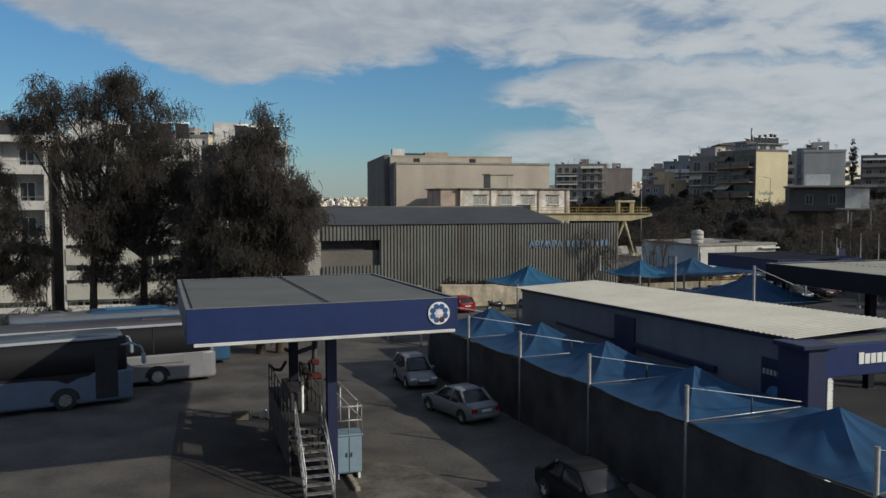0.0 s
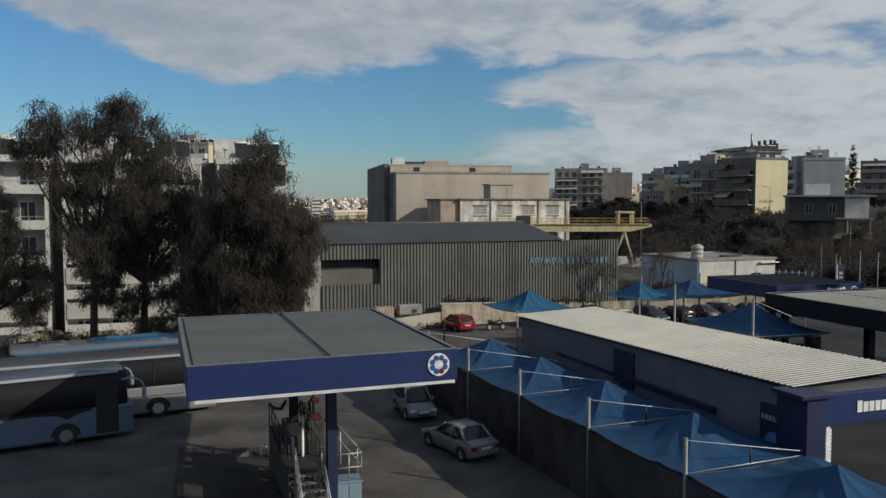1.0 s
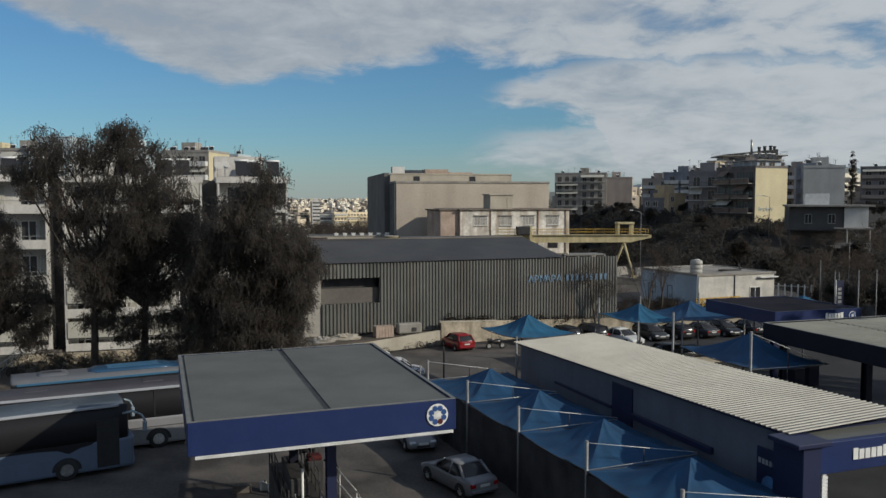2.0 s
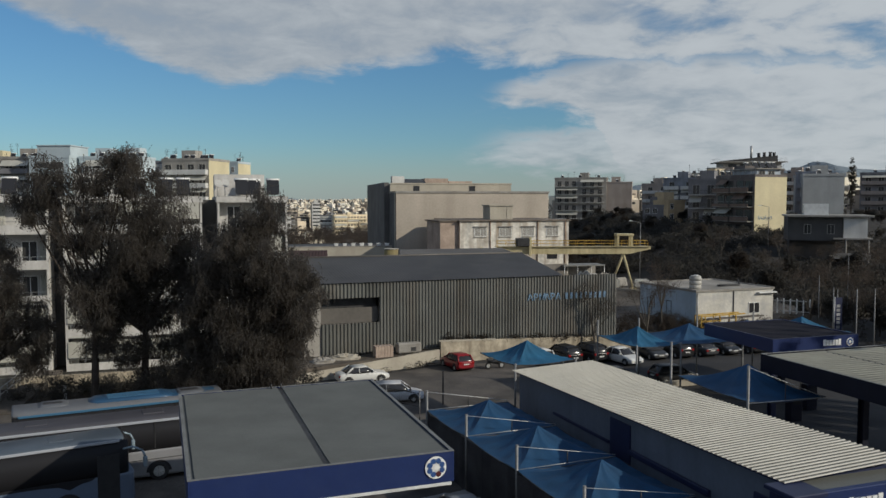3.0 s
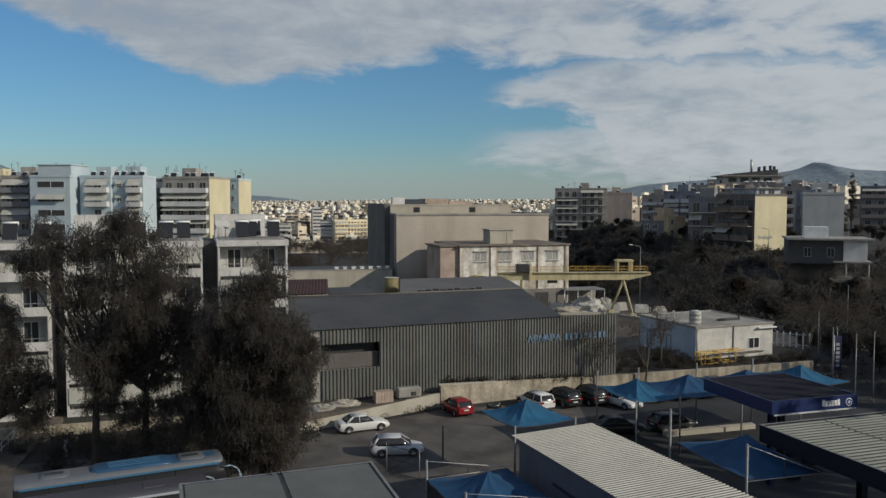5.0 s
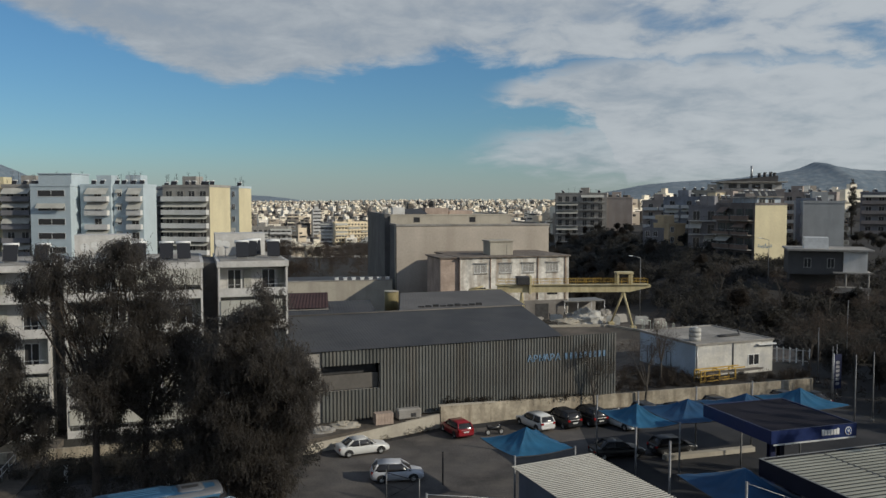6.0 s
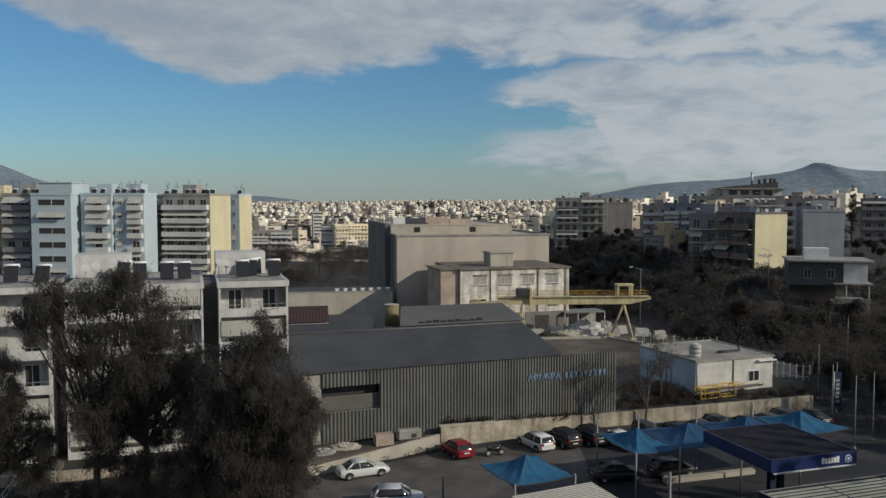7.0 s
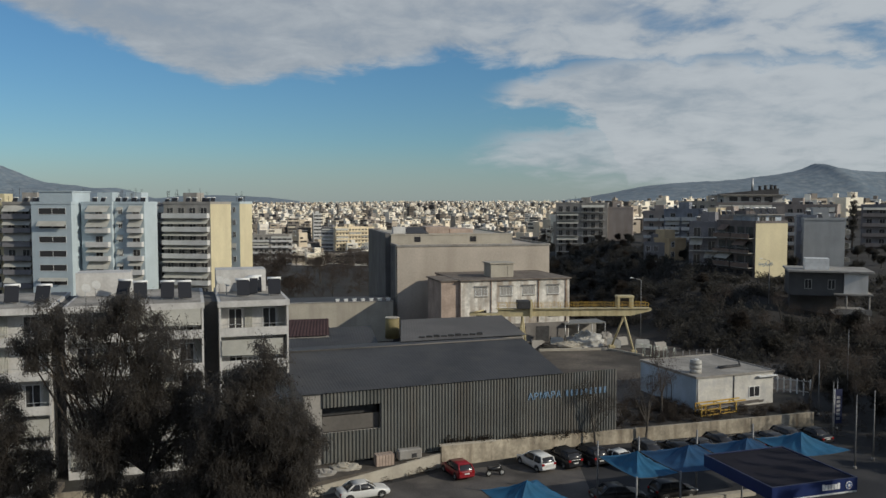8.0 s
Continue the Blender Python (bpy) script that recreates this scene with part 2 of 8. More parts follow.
OLIVE_SHEET = mat("olive_roof_sheet", (0.31, 0.302, 0.245), 0.6, vary=0.1, scale=0.3, grain=4, dirt=(0.2, 0.19, 0.15), dirt_amount=0.35, bump=0.05)
FELT = mat("grey_roof_felt", (0.122, 0.127, 0.119), 0.9, vary=0.1, scale=0.5, grain=14, dirt=(0.11, 0.11, 0.10), dirt_amount=0.3)
DARK_FELT = mat("dark_roof_felt", (0.022, 0.021, 0.028), 0.95, vary=0.15, scale=0.5, grain=10, spec=0.1)
FLAT_ROOF = mat("flat_roof_screed", (0.30, 0.28, 0.25), 0.95, vary=0.2, scale=0.3, grain=4, dirt=(0.15, 0.14, 0.12), dirt_amount=0.5)
NAVY = mat("navy_fascia_paint", (0.013, 0.026, 0.10), 0.4, vary=0.06, scale=0.8, grain=8, bump=0.03, dirt=(0.03, 0.045, 0.12), dirt_amount=0.3)
NAVY_DARK = mat("dark_navy_paint", (0.015, 0.02, 0.06), 0.5, vary=0.1, scale=0.8, grain=8, bump=0.03)
# near-black navy with the shade under the canopies put into the colour
SHADE_NAVY = mat("shade_navy_paint", (0.010, 0.011, 0.022), 0.6, vary=0.12, scale=0.8, grain=8, bump=0.03, spec=0.2)
SHED_WALL = mat("blue_grey_panel", (0.125, 0.145, 0.185), 0.6, vary=0.08, scale=0.5, grain=5, bump=0.04, dirt=(0.05, 0.06, 0.085), dirt_amount=0.35, streak=True)
# tent cloth as it looks in shade, the shade put into its colour
CANVAS_SHADED = mat("shaded_blue_canvas", (0.011, 0.056, 0.132), 0.75, vary=0.16, scale=0.8, grain=14, bump=0.3, dirt=(0.009, 0.038, 0.08), dirt_amount=0.4)
EDGE_CAP = mat("dull_edge_trim", (0.20, 0.20, 0.19), 0.6, 0.2, vary=0.15, scale=1, grain=8)
# the same tent cloth with sunlight put into a brighter colour
CANVAS_SUNLIT = mat("sunlit_blue_canvas", (0.017, 0.095, 0.185), 0.75, vary=0.14, scale=0.8, grain=14, bump=0.3, dirt=(0.015, 0.08, 0.14), dirt_amount=0.4)
NET = mat("black_shade_net", (0.10, 0.098, 0.104), 0.95, vary=0.25, scale=0.7, grain=20)
WHITE_PAINT = mat("white_paint", (0.75, 0.75, 0.73), 0.5, vary=0.06, scale=1.0, grain=9, bump=0.04, dirt=(0.45, 0.43, 0.38), dirt_amount=0.3)
STEEL = mat("galvanised_steel", (0.45, 0.45, 0.44), 0.45, 0.5, vary=0.12, scale=2, grain=15, bump=0.05)
POST_STEEL = mat("dull_post_steel", (0.24, 0.24, 0.24), 0.55, 0.3, vary=0.18, scale=2, grain=12, bump=0.05, dirt=(0.1, 0.09, 0.08), dirt_amount=0.5)
DARK_STEEL = mat("dark_steel", (0.055, 0.054, 0.055), 0.6, 0.3, vary=0.2, scale=2, grain=15)
YELLOW_STEEL = mat("yellow_crane_paint", (0.50, 0.43, 0.25), 0.6, vary=0.12, scale=0.7, grain=6, dirt=(0.25, 0.17, 0.08), dirt_amount=0.5, streak=True)
ORANGE_STEEL = mat("ochre_truss_paint", (0.48, 0.31, 0.06), 0.6, vary=0.12, scale=0.7, grain=6, dirt=(0.22, 0.13, 0.05), dirt_amount=0.5)
CABINET_PAINT = mat("pale_blue_cabinet_paint", (0.20, 0.28, 0.345), 0.5, vary=0.08, scale=1.5, grain=8, dirt=(0.2, 0.25, 0.28), dirt_amount=0.4, streak=True)
OLIVE_PAINT = mat("olive_drum_paint", (0.24, 0.20, 0.09), 0.7, vary=0.15, scale=0.7, grain=6, dirt=(0.12, 0.09, 0.05), dirt_amount=0.5, streak=True)
RED_PAINT = mat("red_pump_paint", (0.075, 0.015, 0.015), 0.5, vary=0.1, scale=2, grain=10)
SIGN_BLUE = mat("sign_blue", (0.09, 0.21, 0.42), 0.6, vary=0.2, scale=1.5, grain=8)
PETAL_BLUE = mat("petal_blue", (0.03, 0.075, 0.22), 0.5, vary=0.1, scale=2, grain=10)
SIGN_FADED = mat("faded_sign_blue", (0.14, 0.22, 0.32), 0.8, vary=0.3, scale=1.5, grain=8)
LODGE_WALL = mat("stained_lodge_render", (0.55, 0.53, 0.48), 0.9, vary=0.14, scale=0.4, grain=4, dirt=(0.36, 0.36, 0.37), dirt_amount=0.7)
# lodge render with blue sky light put into the colour
LODGE_SKY_BLUE = mat("sky_lit_blue_render", (0.40, 0.49, 0.58), 0.9, vary=0.1, scale=0.4, grain=5, dirt=(0.28, 0.33, 0.38), dirt_amount=0.4, streak=True)
MATT_BLACK = mat("matt_black", (0.032, 0.032, 0.034), 0.8, vary=0.1, scale=3, grain=20, spec=0.2)
# dusty asphalt, lighter also to carry the lane's sunlight in its colour
DUSTY_LIT = mat("dusty_lit_asphalt", (0.078, 0.071, 0.066), 0.95, vary=0.34, scale=0.2, grain=7, bump=0.35, dirt=(0.145, 0.128, 0.112), dirt_amount=0.85)
# oil stains, and for the apron also shade put into the colour
STAIN_AND_SHADE = mat("stained_shaded_concrete", (0.036, 0.033, 0.032), 0.85, vary=0.35, scale=0.35, grain=6, bump=0.3, dirt=(0.075, 0.062, 0.05), dirt_amount=0.7)
# worn concrete; its pale tone also paints sunlit ground on the lane
WORN_LIT_CONCRETE = mat("worn_lit_concrete", (0.105, 0.093, 0.08), 0.95, vary=0.35, scale=0.5, grain=5, bump=0.3, dirt=(0.19, 0.168, 0.145), dirt_amount=0.9)
RUBBER = mat("tyre_rubber", (0.03, 0.03, 0.03), 0.9, vary=0.15, scale=3, grain=20)
GLASS = glass_mat("window_glass", (0.034, 0.034, 0.037), 0.15)
DIM_GLASS = glass_mat("dark_room_glass", (0.048, 0.047, 0.047), 0.25)
BARK = mat("bark", (0.055, 0.043, 0.034), 0.95, vary=0.3, scale=1.5, grain=8, bump=0.5)
PALE_BARK = mat("pale_bark", (0.085, 0.075, 0.064), 0.95, vary=0.3, scale=1.5, grain=8, bump=0.4)
LEAF = leaf_mat("feathery_leaf", (0.128, 0.114, 0.102), (0.158, 0.142, 0.123))
LEAF_DARK = leaf_mat("dark_leaf", (0.070, 0.068, 0.062), (0.092, 0.086, 0.077))
LEAF_DRY = leaf_mat("dry_scrub", (0.062, 0.053, 0.046), (0.088, 0.074, 0.062))
TWIG = leaf_mat("bare_twig", (0.08, 0.064, 0.052), (0.125, 0.10, 0.082))
WINTER_TWIG = leaf_mat("pale_winter_twig", (0.085, 0.067, 0.055), (0.15, 0.118, 0.095))
CREAM_SUN = mat("warm_cream_render", (0.80, 0.68, 0.47), 0.9, vary=0.08, scale=0.3, grain=3, dirt=(0.5, 0.4, 0.28), dirt_amount=0.3, streak=True)
# distance haze is put into the mountains' blue-grey colour
MOUNTAIN = mat("haze_tinted_mountain", (0.150, 0.190, 0.225), 1.0, vary=0.10, scale=0.014, grain=0.05, bump=0, dirt=(0.28, 0.30, 0.31), dirt_amount=0.8)
TARPAULIN = mat("grubby_white_tarpaulin", (0.46, 0.45, 0.42), 0.8, vary=0.2, scale=0.6, grain=5, dirt=(0.2, 0.18, 0.15), dirt_amount=0.6)
# dark tone for recesses and unlit walls, with shade put into the colour
SHADE_DARK_RENDER = mat("shade_dark_render", (0.085, 0.082, 0.08), 0.9, vary=0.12, scale=0.4, grain=4)
AWNING = mat("cream_awning", (0.43, 0.42, 0.375), 0.9, vary=0.1, scale=0.6, grain=8, dirt=(0.3, 0.28, 0.22), dirt_amount=0.3)
SOLAR_GLASS = glass_mat("solar_collector_glass", (0.025, 0.025, 0.028), 0.35)


# ---- building helpers ----
def box(bm, x0, y0, z0, x1, y1, z1, bevel=0.0, m=None):
    c = [(x0, y0, z0), (x1, y0, z0), (x1, y1, z0), (x0, y1, z0), (x0, y0, z1), (x1, y0, z1), (x1, y1, z1), (x0, y1, z1)]
    v = [bm.verts.new(m @ Vector(p) if m else p) for p in c]
    fs = [bm.faces.new([v[i] for i in q]) for q in ((3, 2, 1, 0), (4, 5, 6, 7), (0, 1, 5, 4), (1, 2, 6, 5), (2, 3, 7, 6), (3, 0, 4, 7))]
    if bevel:
        bmesh.ops.bevel(bm, geom=list({e for f in fs for e in f.edges}), offset=bevel, segments=1, affect="EDGES", clamp_overlap=True)
    return bm


def rod(bm, p0, p1, r0, r1=None, n=8, caps=True):
    p0, p1 = Vector(p0), Vector(p1)
    r1 = r0 if r1 is None else r1
    axis = (p1 - p0)
    if axis.length < 1e-6:
        return bm
    q = axis.to_track_quat("Z", "Y").to_matrix()
    rings = []
    for p, r in ((p0, r0), (p1, r1)):
        rings.append([bm.verts.new(p + q @ Vector((r * math.cos(2 * math.pi * i / n), r * math.sin(2 * math.pi * i / n), 0))) for i in range(n)])
    for i in range(n):
        f = bm.faces.new((rings[0][i], rings[0][(i + 1) % n], rings[1][(i + 1) % n], rings[1][i]))
        f.smooth = n > 5
    if caps:
        bm.faces.new(rings[0][::-1])
        bm.faces.new(rings[1])
    return bm


def slab(bm, pts, z0, z1):
    """An upright prism over a plan outline (counter-clockwise); z0 and z1 may be lists, one height a corner."""
    n = len(pts)
    lo = z0 if isinstance(z0, (list, tuple)) else [z0] * n
    hi = z1 if isinstance(z1, (list, tuple)) else [z1] * n
    a = [bm.verts.new((x, y, z)) for (x, y), z in zip(pts, lo)]
    b = [bm.verts.new((x, y, z)) for (x, y), z in zip(pts, hi)]
    bm.faces.new(a[::-1])
    bm.faces.new(b)
    for i in range(n):
        j = (i + 1) % n
        bm.faces.new((a[i], a[j], b[j], b[i]))
    return bm


def extrude(bm, profile, x0, x1):
    """A profile in the y-z plane drawn out along x."""
    a = [bm.verts.new((x0, y, z)) for y, z in profile]
    b = [bm.verts.new((x1, y, z)) for y, z in profile]
    n = len(profile)
    bm.faces.new(a[::-1])
    bm.faces.new(b)
    for i in range(n):
        j = (i + 1) % n
        bm.faces.new((a[i], a[j], b[j], b[i]))
    return bm


def sheet(bm, quad, waves, depth, across=1, thick=0.0):
    """A corrugated sheet over the quad a, b, c, d: waves from a to b, each running on to d-c; across: steps the other way."""
    a, b, c, d = (Vector(p) for p in quad)
    nrm = (b - a).cross(d - a).normalized()
    cols = []
    n = waves * 4
    for i in range(n + 1):
        u = i / n
        h = depth * (0.0, 1.0, 1.0, 0.0)[i % 4]
        cols.append([bm.verts.new(a.lerp(b, u).lerp(d.lerp(c, u), k / across) + nrm * h) for k in range(across + 1)])
    for i in range(n):
        for k in range(across):
            bm.faces.new((cols[i][k], cols[i + 1][k], cols[i + 1][k + 1], cols[i][k + 1]))
    return bm


def ribbed_roof(bm, quad, pitch, height):
    """Roof sheet with narrow ribs and wide pans: ribs run from the edge a-b to d-c; pans take the second material."""
    a, b, c, d = (Vector(p) for p in quad)
    nrm = (b - a).cross(d - a).normalized()
    n = int((b - a).length / pitch)
    cuts = [(0.0, 0.0), (0.10, 1.0), (0.27, 1.0), (0.37, 0.0)]
    cols = []
    for i in range(n):
        for k, h in cuts:
            u = (i + k) / n
            cols.append([bm.verts.new(p + nrm * height * h) for p in (a.lerp(b, u), d.lerp(c, u))])
    cols.append([bm.verts.new(p) for p in (b, c)])
    for i in range(len(cols) - 1):
        f = bm.faces.new((cols[i][0], cols[i + 1][0], cols[i + 1][1], cols[i][1]))
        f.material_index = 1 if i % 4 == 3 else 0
    return bm


def mesh_of(name, bm, material):
    bmesh.ops.recalc_face_normals(bm, faces=bm.faces)
    me = bpy.data.meshes.new(name)
    bm.to_mesh(me)
    bm.free()
    me.materials.append(material)
    return me


def part(name, bm, material, parent, label="", m=None):
    me = bm if isinstance(bm, bpy.types.Mesh) else mesh_of(name, bm, material)
    ob = new(name, me)
    ob.parent = parent
    if m is not None:
        ob.matrix_local = m
    if label:
        ob["label"] = label
    return ob


def thing(name, m, label, category, group="", kind=""):
    ob = new(name)
    ob.empty_display_size = 0.2
    ob.matrix_world = m
    return tagged(ob, label, category, group, kind)


def whole(name, bm, material, label, category, group="", kind="", m=None):
    ob = new(name, mesh_of(name, bm, material))
    if m is not None:
        ob.matrix_world = m
    return tagged(ob, label, category, group, kind)


B = bmesh.new

# ---- the ground and the large structure ----
def smooth(v, a, b):
    t = min(1.0, max(0.0, (v - a) / (b - a)))
    return t * t * (3 - 2 * t)


def rise(x, y):
    """Height of the land: level round the station, a bank to the right behind the yard, far ground that climbs a little."""
    valley = -15.0 * smooth(y, 260, 560) * (1 - smooth(y, 900, 2600)) * (1 - smooth(x / max(y, 1.0), 0.08, 0.2))
    hill = 9.5 * smooth(y - 0.35 * (x - 40), 104, 175) * smooth(x, 22 + 0.06 * max(0.0, y - 120), 60)
    side = 5.0 * smooth(x - 0.3 * y, 30, 90) * smooth(y, 60, 130) * 0.4
    return (hill + side) * (1 - smooth(y, 500, 900)) + (9.0 - 6.0 * (1 - smooth(x / max(y, 1.0), -0.2, 0.0))) * smooth(y, 700, 3600) + valley


def ground_sheet():
    xs = sorted({round(s * v, 2) for s in (-1, 1) for v in [6.0 * i for i in range(0, 26)] + [150 * 1.22 ** i for i in range(1, 19)]})
    ys = [-4800, -2500, -1200, -600, -300, -150, -80, -40] + [6.0 * i for i in range(-5, 42)] + [246 * 1.17 ** i for i in range(1, 20)]
    bm = B()
    rows = [[bm.verts.new((x, y, rise(x, y))) for x in xs] for y in ys]
    for j in range(len(ys) - 1):
        for i in range(len(xs) - 1):
            f = bm.faces.new((rows[j][i], rows[j][i + 1], rows[j + 1][i + 1], rows[j + 1][i]))
            f.smooth = True
    return whole("ground", bm, EARTH, "dark bare earth with dry scrub between the buildings", "ground", kind="structure")


ground_sheet()
bm = B()
slab(bm, [(-70, -60), (60, -60), (44, 70), (39.5, 88.8), (14.8, 81.9), (-0.1, 75.2), (-12.3, 66.4), (-44, 55)], -0.4, 0.012)
whole("forecourt", bm, ASPHALT, "worn stained asphalt of the station yard", "pavement", kind="structure")
# reaches over the lane so that its sunlit tone is in the colour
bm = B()
slab(bm, [(-44, 5), (16, 5), (5.6, 31.0), (1.0, 45.0), (5.0, 57.0), (12.5, 61.0), (13.0, 78.0), (0.2, 74.4), (-12.0, 65.8), (-40, 55)], -0.1, 0.018)
whole("coach_park", bm, DUSTY_LIT, "dusty patched asphalt of the coach park and lane", "pavement", kind="structure")
# raised yard behind the retaining wall
YZ = 1.2
bm = B()
slab(bm, [(-12.0, 66.9), (0.1, 75.6), (14.9, 82.4), (41.0, 89.7), (47.0, 108.0), (36.0, 146.0), (-30.0, 132.0), (-22.0, 92.0)], -0.3, YZ)
whole("yard", bm, YARD, "dusty concrete works yard behind the retaining wall", "yard", kind="structure")


def wall_run(bm, pts, thick, z0, tops):
    for (a, b, (ta, tb)) in zip(pts, pts[1:], tops):
        a2, b2 = Vector(a), Vector(b)
        n = Vector((-(b2 - a2).y, (b2 - a2).x)).normalized() * thick
        slab(bm, [tuple(a2), tuple(b2), tuple(b2 + n), tuple(a2 + n)], z0, [ta, tb, tb, ta])


bm = B()
wall_run(bm, [(-12.2, 66.6), (-0.15, 75.3)], 0.3, 0, [(0.75, 1.35)])
whole("low_wall", bm, PALE_WALL, "low cracked whitewashed wall beside the yard", "wall", kind="structure")
rw = thing("retaining_wall", pose(0, 0, 0), "stained cream concrete retaining wall along the yard", "wall", kind="structure")
bm = B()
wall_run(bm, [(-0.1, 75.2), (14.8, 82.0), (41.1, 89.4)], 0.3, 0, [(2.15, 1.45), (1.4, 1.6)])
part("wall", bm, STAINED_WALL, rw)
bm = B()
wall_run(bm, [(-0.25, 75.1), (5.2, 77.58)], 0.34, [2.08, 1.83, 1.83, 2.08], [(2.22, 1.97)])
part("coping", bm, PALE_WALL, rw, "pale coping strip")


bm = B()
slab(bm, [(18.6, 84.1), (40.6, 90.2), (44.0, 100.5), (40.5, 100.0), (39.0, 95.0), (28.8, 91.2), (27.5, 95.0), (20.5, 92.0)], YZ - 0.2, YZ + 0.03)
whole("planting_bed", bm, EARTH, "dark overgrown earth bed before the lodge", "ground", kind="structure")


# ---- warehouse ----
def letter(ch, size):
    """One raised capital as a mesh, upright after a quarter turn about x."""
    cu = bpy.data.curves.new("letter", "FONT")
    cu.body, cu.size, cu.extrude, cu.offset = ch, size, 0.03, 0.015
    ob = new("letter", cu)
    bpy.context.view_layer.update()
    me = bpy.data.meshes.new_from_object(ob.evaluated_get(bpy.context.evaluated_depsgraph_get()))
    bpy.data.objects.remove(ob)
    me.materials.clear()
    me.materials.append(SIGN_FADED)
    return me


def warehouse():
    """Facade from west to east, ridge behind it, lower roofs to the rear."""
    FL, FR, RE = Vector((-12.4, 71.7)), Vector((17.9, 83.3)), Vector((11.9, 81.0))
    base, top = 1.35, 7.75
    w = thing("warehouse", pose(0, 0, 0), "long grey corrugated steel warehouse with a low dark roof", "warehouse")
    u = (FR - FL).normalized()
    v = Vector((-u.y, u.x))

    def along(s, off=0.0):
        return FL + u * s + v * off

    total = (FR - FL).length
    d0, d1 = 1.7, 7.15          # the glazed loft at the west end
    for name, s0, s1, z0, z1 in (("facade_sheet", d1, total, base, top), ("sill_sheet", d0, d1, base, base + 2.75), ("lintel_sheet", d0, d1, top - 1.35, top)):
        n = max(3, round((s1 - s0) / 1.25))
        for i in range(n):
            bm = B()
            a, b = along(s0 + (s1 - s0) * i / n), along(s0 + (s1 - s0) * (i + 1) / n)
            sheet(bm, [(a.x, a.y, z0), (b.x, b.y, z0), (b.x, b.y, z1), (a.x, a.y, z1)], 4, 0.10)
            part(name, bm, GREY_STEEL, w)
    bm = B()
    for s0, s1, z0, z1 in ((0.0, d0, base - 0.1, top), (d0, d1, base - 0.1, base + 2.7), (d1, (RE - FL).length, base - 0.1, top - 0.1), (d0, d1, top - 1.3, top - 0.1)):
        a, b, c, d = along(s0, 0.1), along(s1, 0.1), along(s1, 0.35), along(s0, 0.35)
        slab(bm, [tuple(p) for p in (a, b, c, d)], z0, z1)
    part("front_wall", bm, GREY_WALL, w)
    bm = B()
    a, b, c, d = along(d0, 0.55), along(d1, 0.55), along(d1, 0.6), along(d0, 0.6)
    slab(bm, [tuple(p) for p in (a, b, c, d)], base + 2.7, base + 4.1)
    part("loft_panel", bm, ROOF_STEEL_PALE, w, "faded fibre panel in the loft opening")
    bm = B()
    a, b, c, d = along(d0, 1.2), along(d1, 1.2), along(d1, 1.25), along(d0, 1.25)
    slab(bm, [tuple(p) for p in (a, b, c, d)], base + 4.0, top)
    part("loft_recess", bm, DARK_STEEL, w, "dark recess above the panel")
    # roofs: front slope, then a rear slope
    eave_l, eave_r = FL - u * 0.3 - v * 0.25, RE + u * 0.1 - v * 0.25
    RL, RR = Vector((-17.2, 83.6)), Vector((9.1, 93.0))
    BL, BR = Vector((-21.0, 96.0)), Vector((5.0, 105.0))
    zr, ze = 9.25, 7.8
    bm = B()
    sheet(bm, [(eave_l.x, eave_l.y, ze), (eave_r.x, eave_r.y, ze), (RR.x, RR.y, zr), (RL.x, RL.y, zr)], 90, 0.008)
    part("front_roof", bm, ROOF_STEEL, w, "dark ribbed roof slope")
    bm = B()
    sheet(bm, [(RL.x, RL.y, zr), (RR.x, RR.y, zr), (BR.x, BR.y, ze - 0.4), (BL.x, BL.y, ze - 0.4)], 90, 0.008)
    part("rear_roof", bm, ROOF_STEEL, w)
    bm = B()
    rod(bm, (RL.x, RL.y, zr + 0.02), (RR.x, RR.y, zr + 0.02), 0.12, n=6)
    part("ridge_cap", bm, ROOF_STEEL_PALE, w)
    bm = B()   # gable wall at the east end, west gable and back
    for p0, p1, p2, sx in ((RE, RR, BR, -0.2), (FL, RL, BL, 0.2)):
        vs = [(p0.x, p0.y), (p1.x, p1.y), (p2.x, p2.y)]
        hs = [ze - 0.1, zr - 0.1, ze - 0.6]
        for i in range(2):
            (xa, ya), (xb, yb) = vs[i], vs[i + 1]
            q = [(xa, ya), (xb, yb), (xb + sx, yb), (xa + sx, ya)]
            slab(bm, q, 0.8, [hs[i], hs[i + 1], hs[i + 1], hs[i]])
    slab(bm, [tuple(BL), tuple(BR), (BR.x, BR.y + 0.2), (BL.x, BL.y + 0.2)], 0.8, ze - 0.5)
    part("end_wall", bm, GREY_WALL, w)
    # raised sign: one word can be read, the name after it is plain bars
    slant = math.degrees(math.atan2(u.y, u.x))
    for i, ch in enumerate("\u0391\u03a1\u039c\u0391\u03a1\u0391"):
        a = along(22.2 + i * 0.62, -0.14)
        part("sign_letter", letter(ch, 0.9), SIGN_FADED, w, "faded blue sign letter", pose(a.x, a.y, 5.4, 90, 0, slant))
    for i in range(9):
        a = along(26.45 + i * 0.55, -0.14)
        bm = B()
        box(bm, 0, 0, 0, 0.26, 0.05, 0.62)
        part("sign_bar", bm, SIGN_FADED, w, "faded blue sign bar", pose(a.x, a.y, 5.4, 0, 0, slant))
    return w


warehouse()


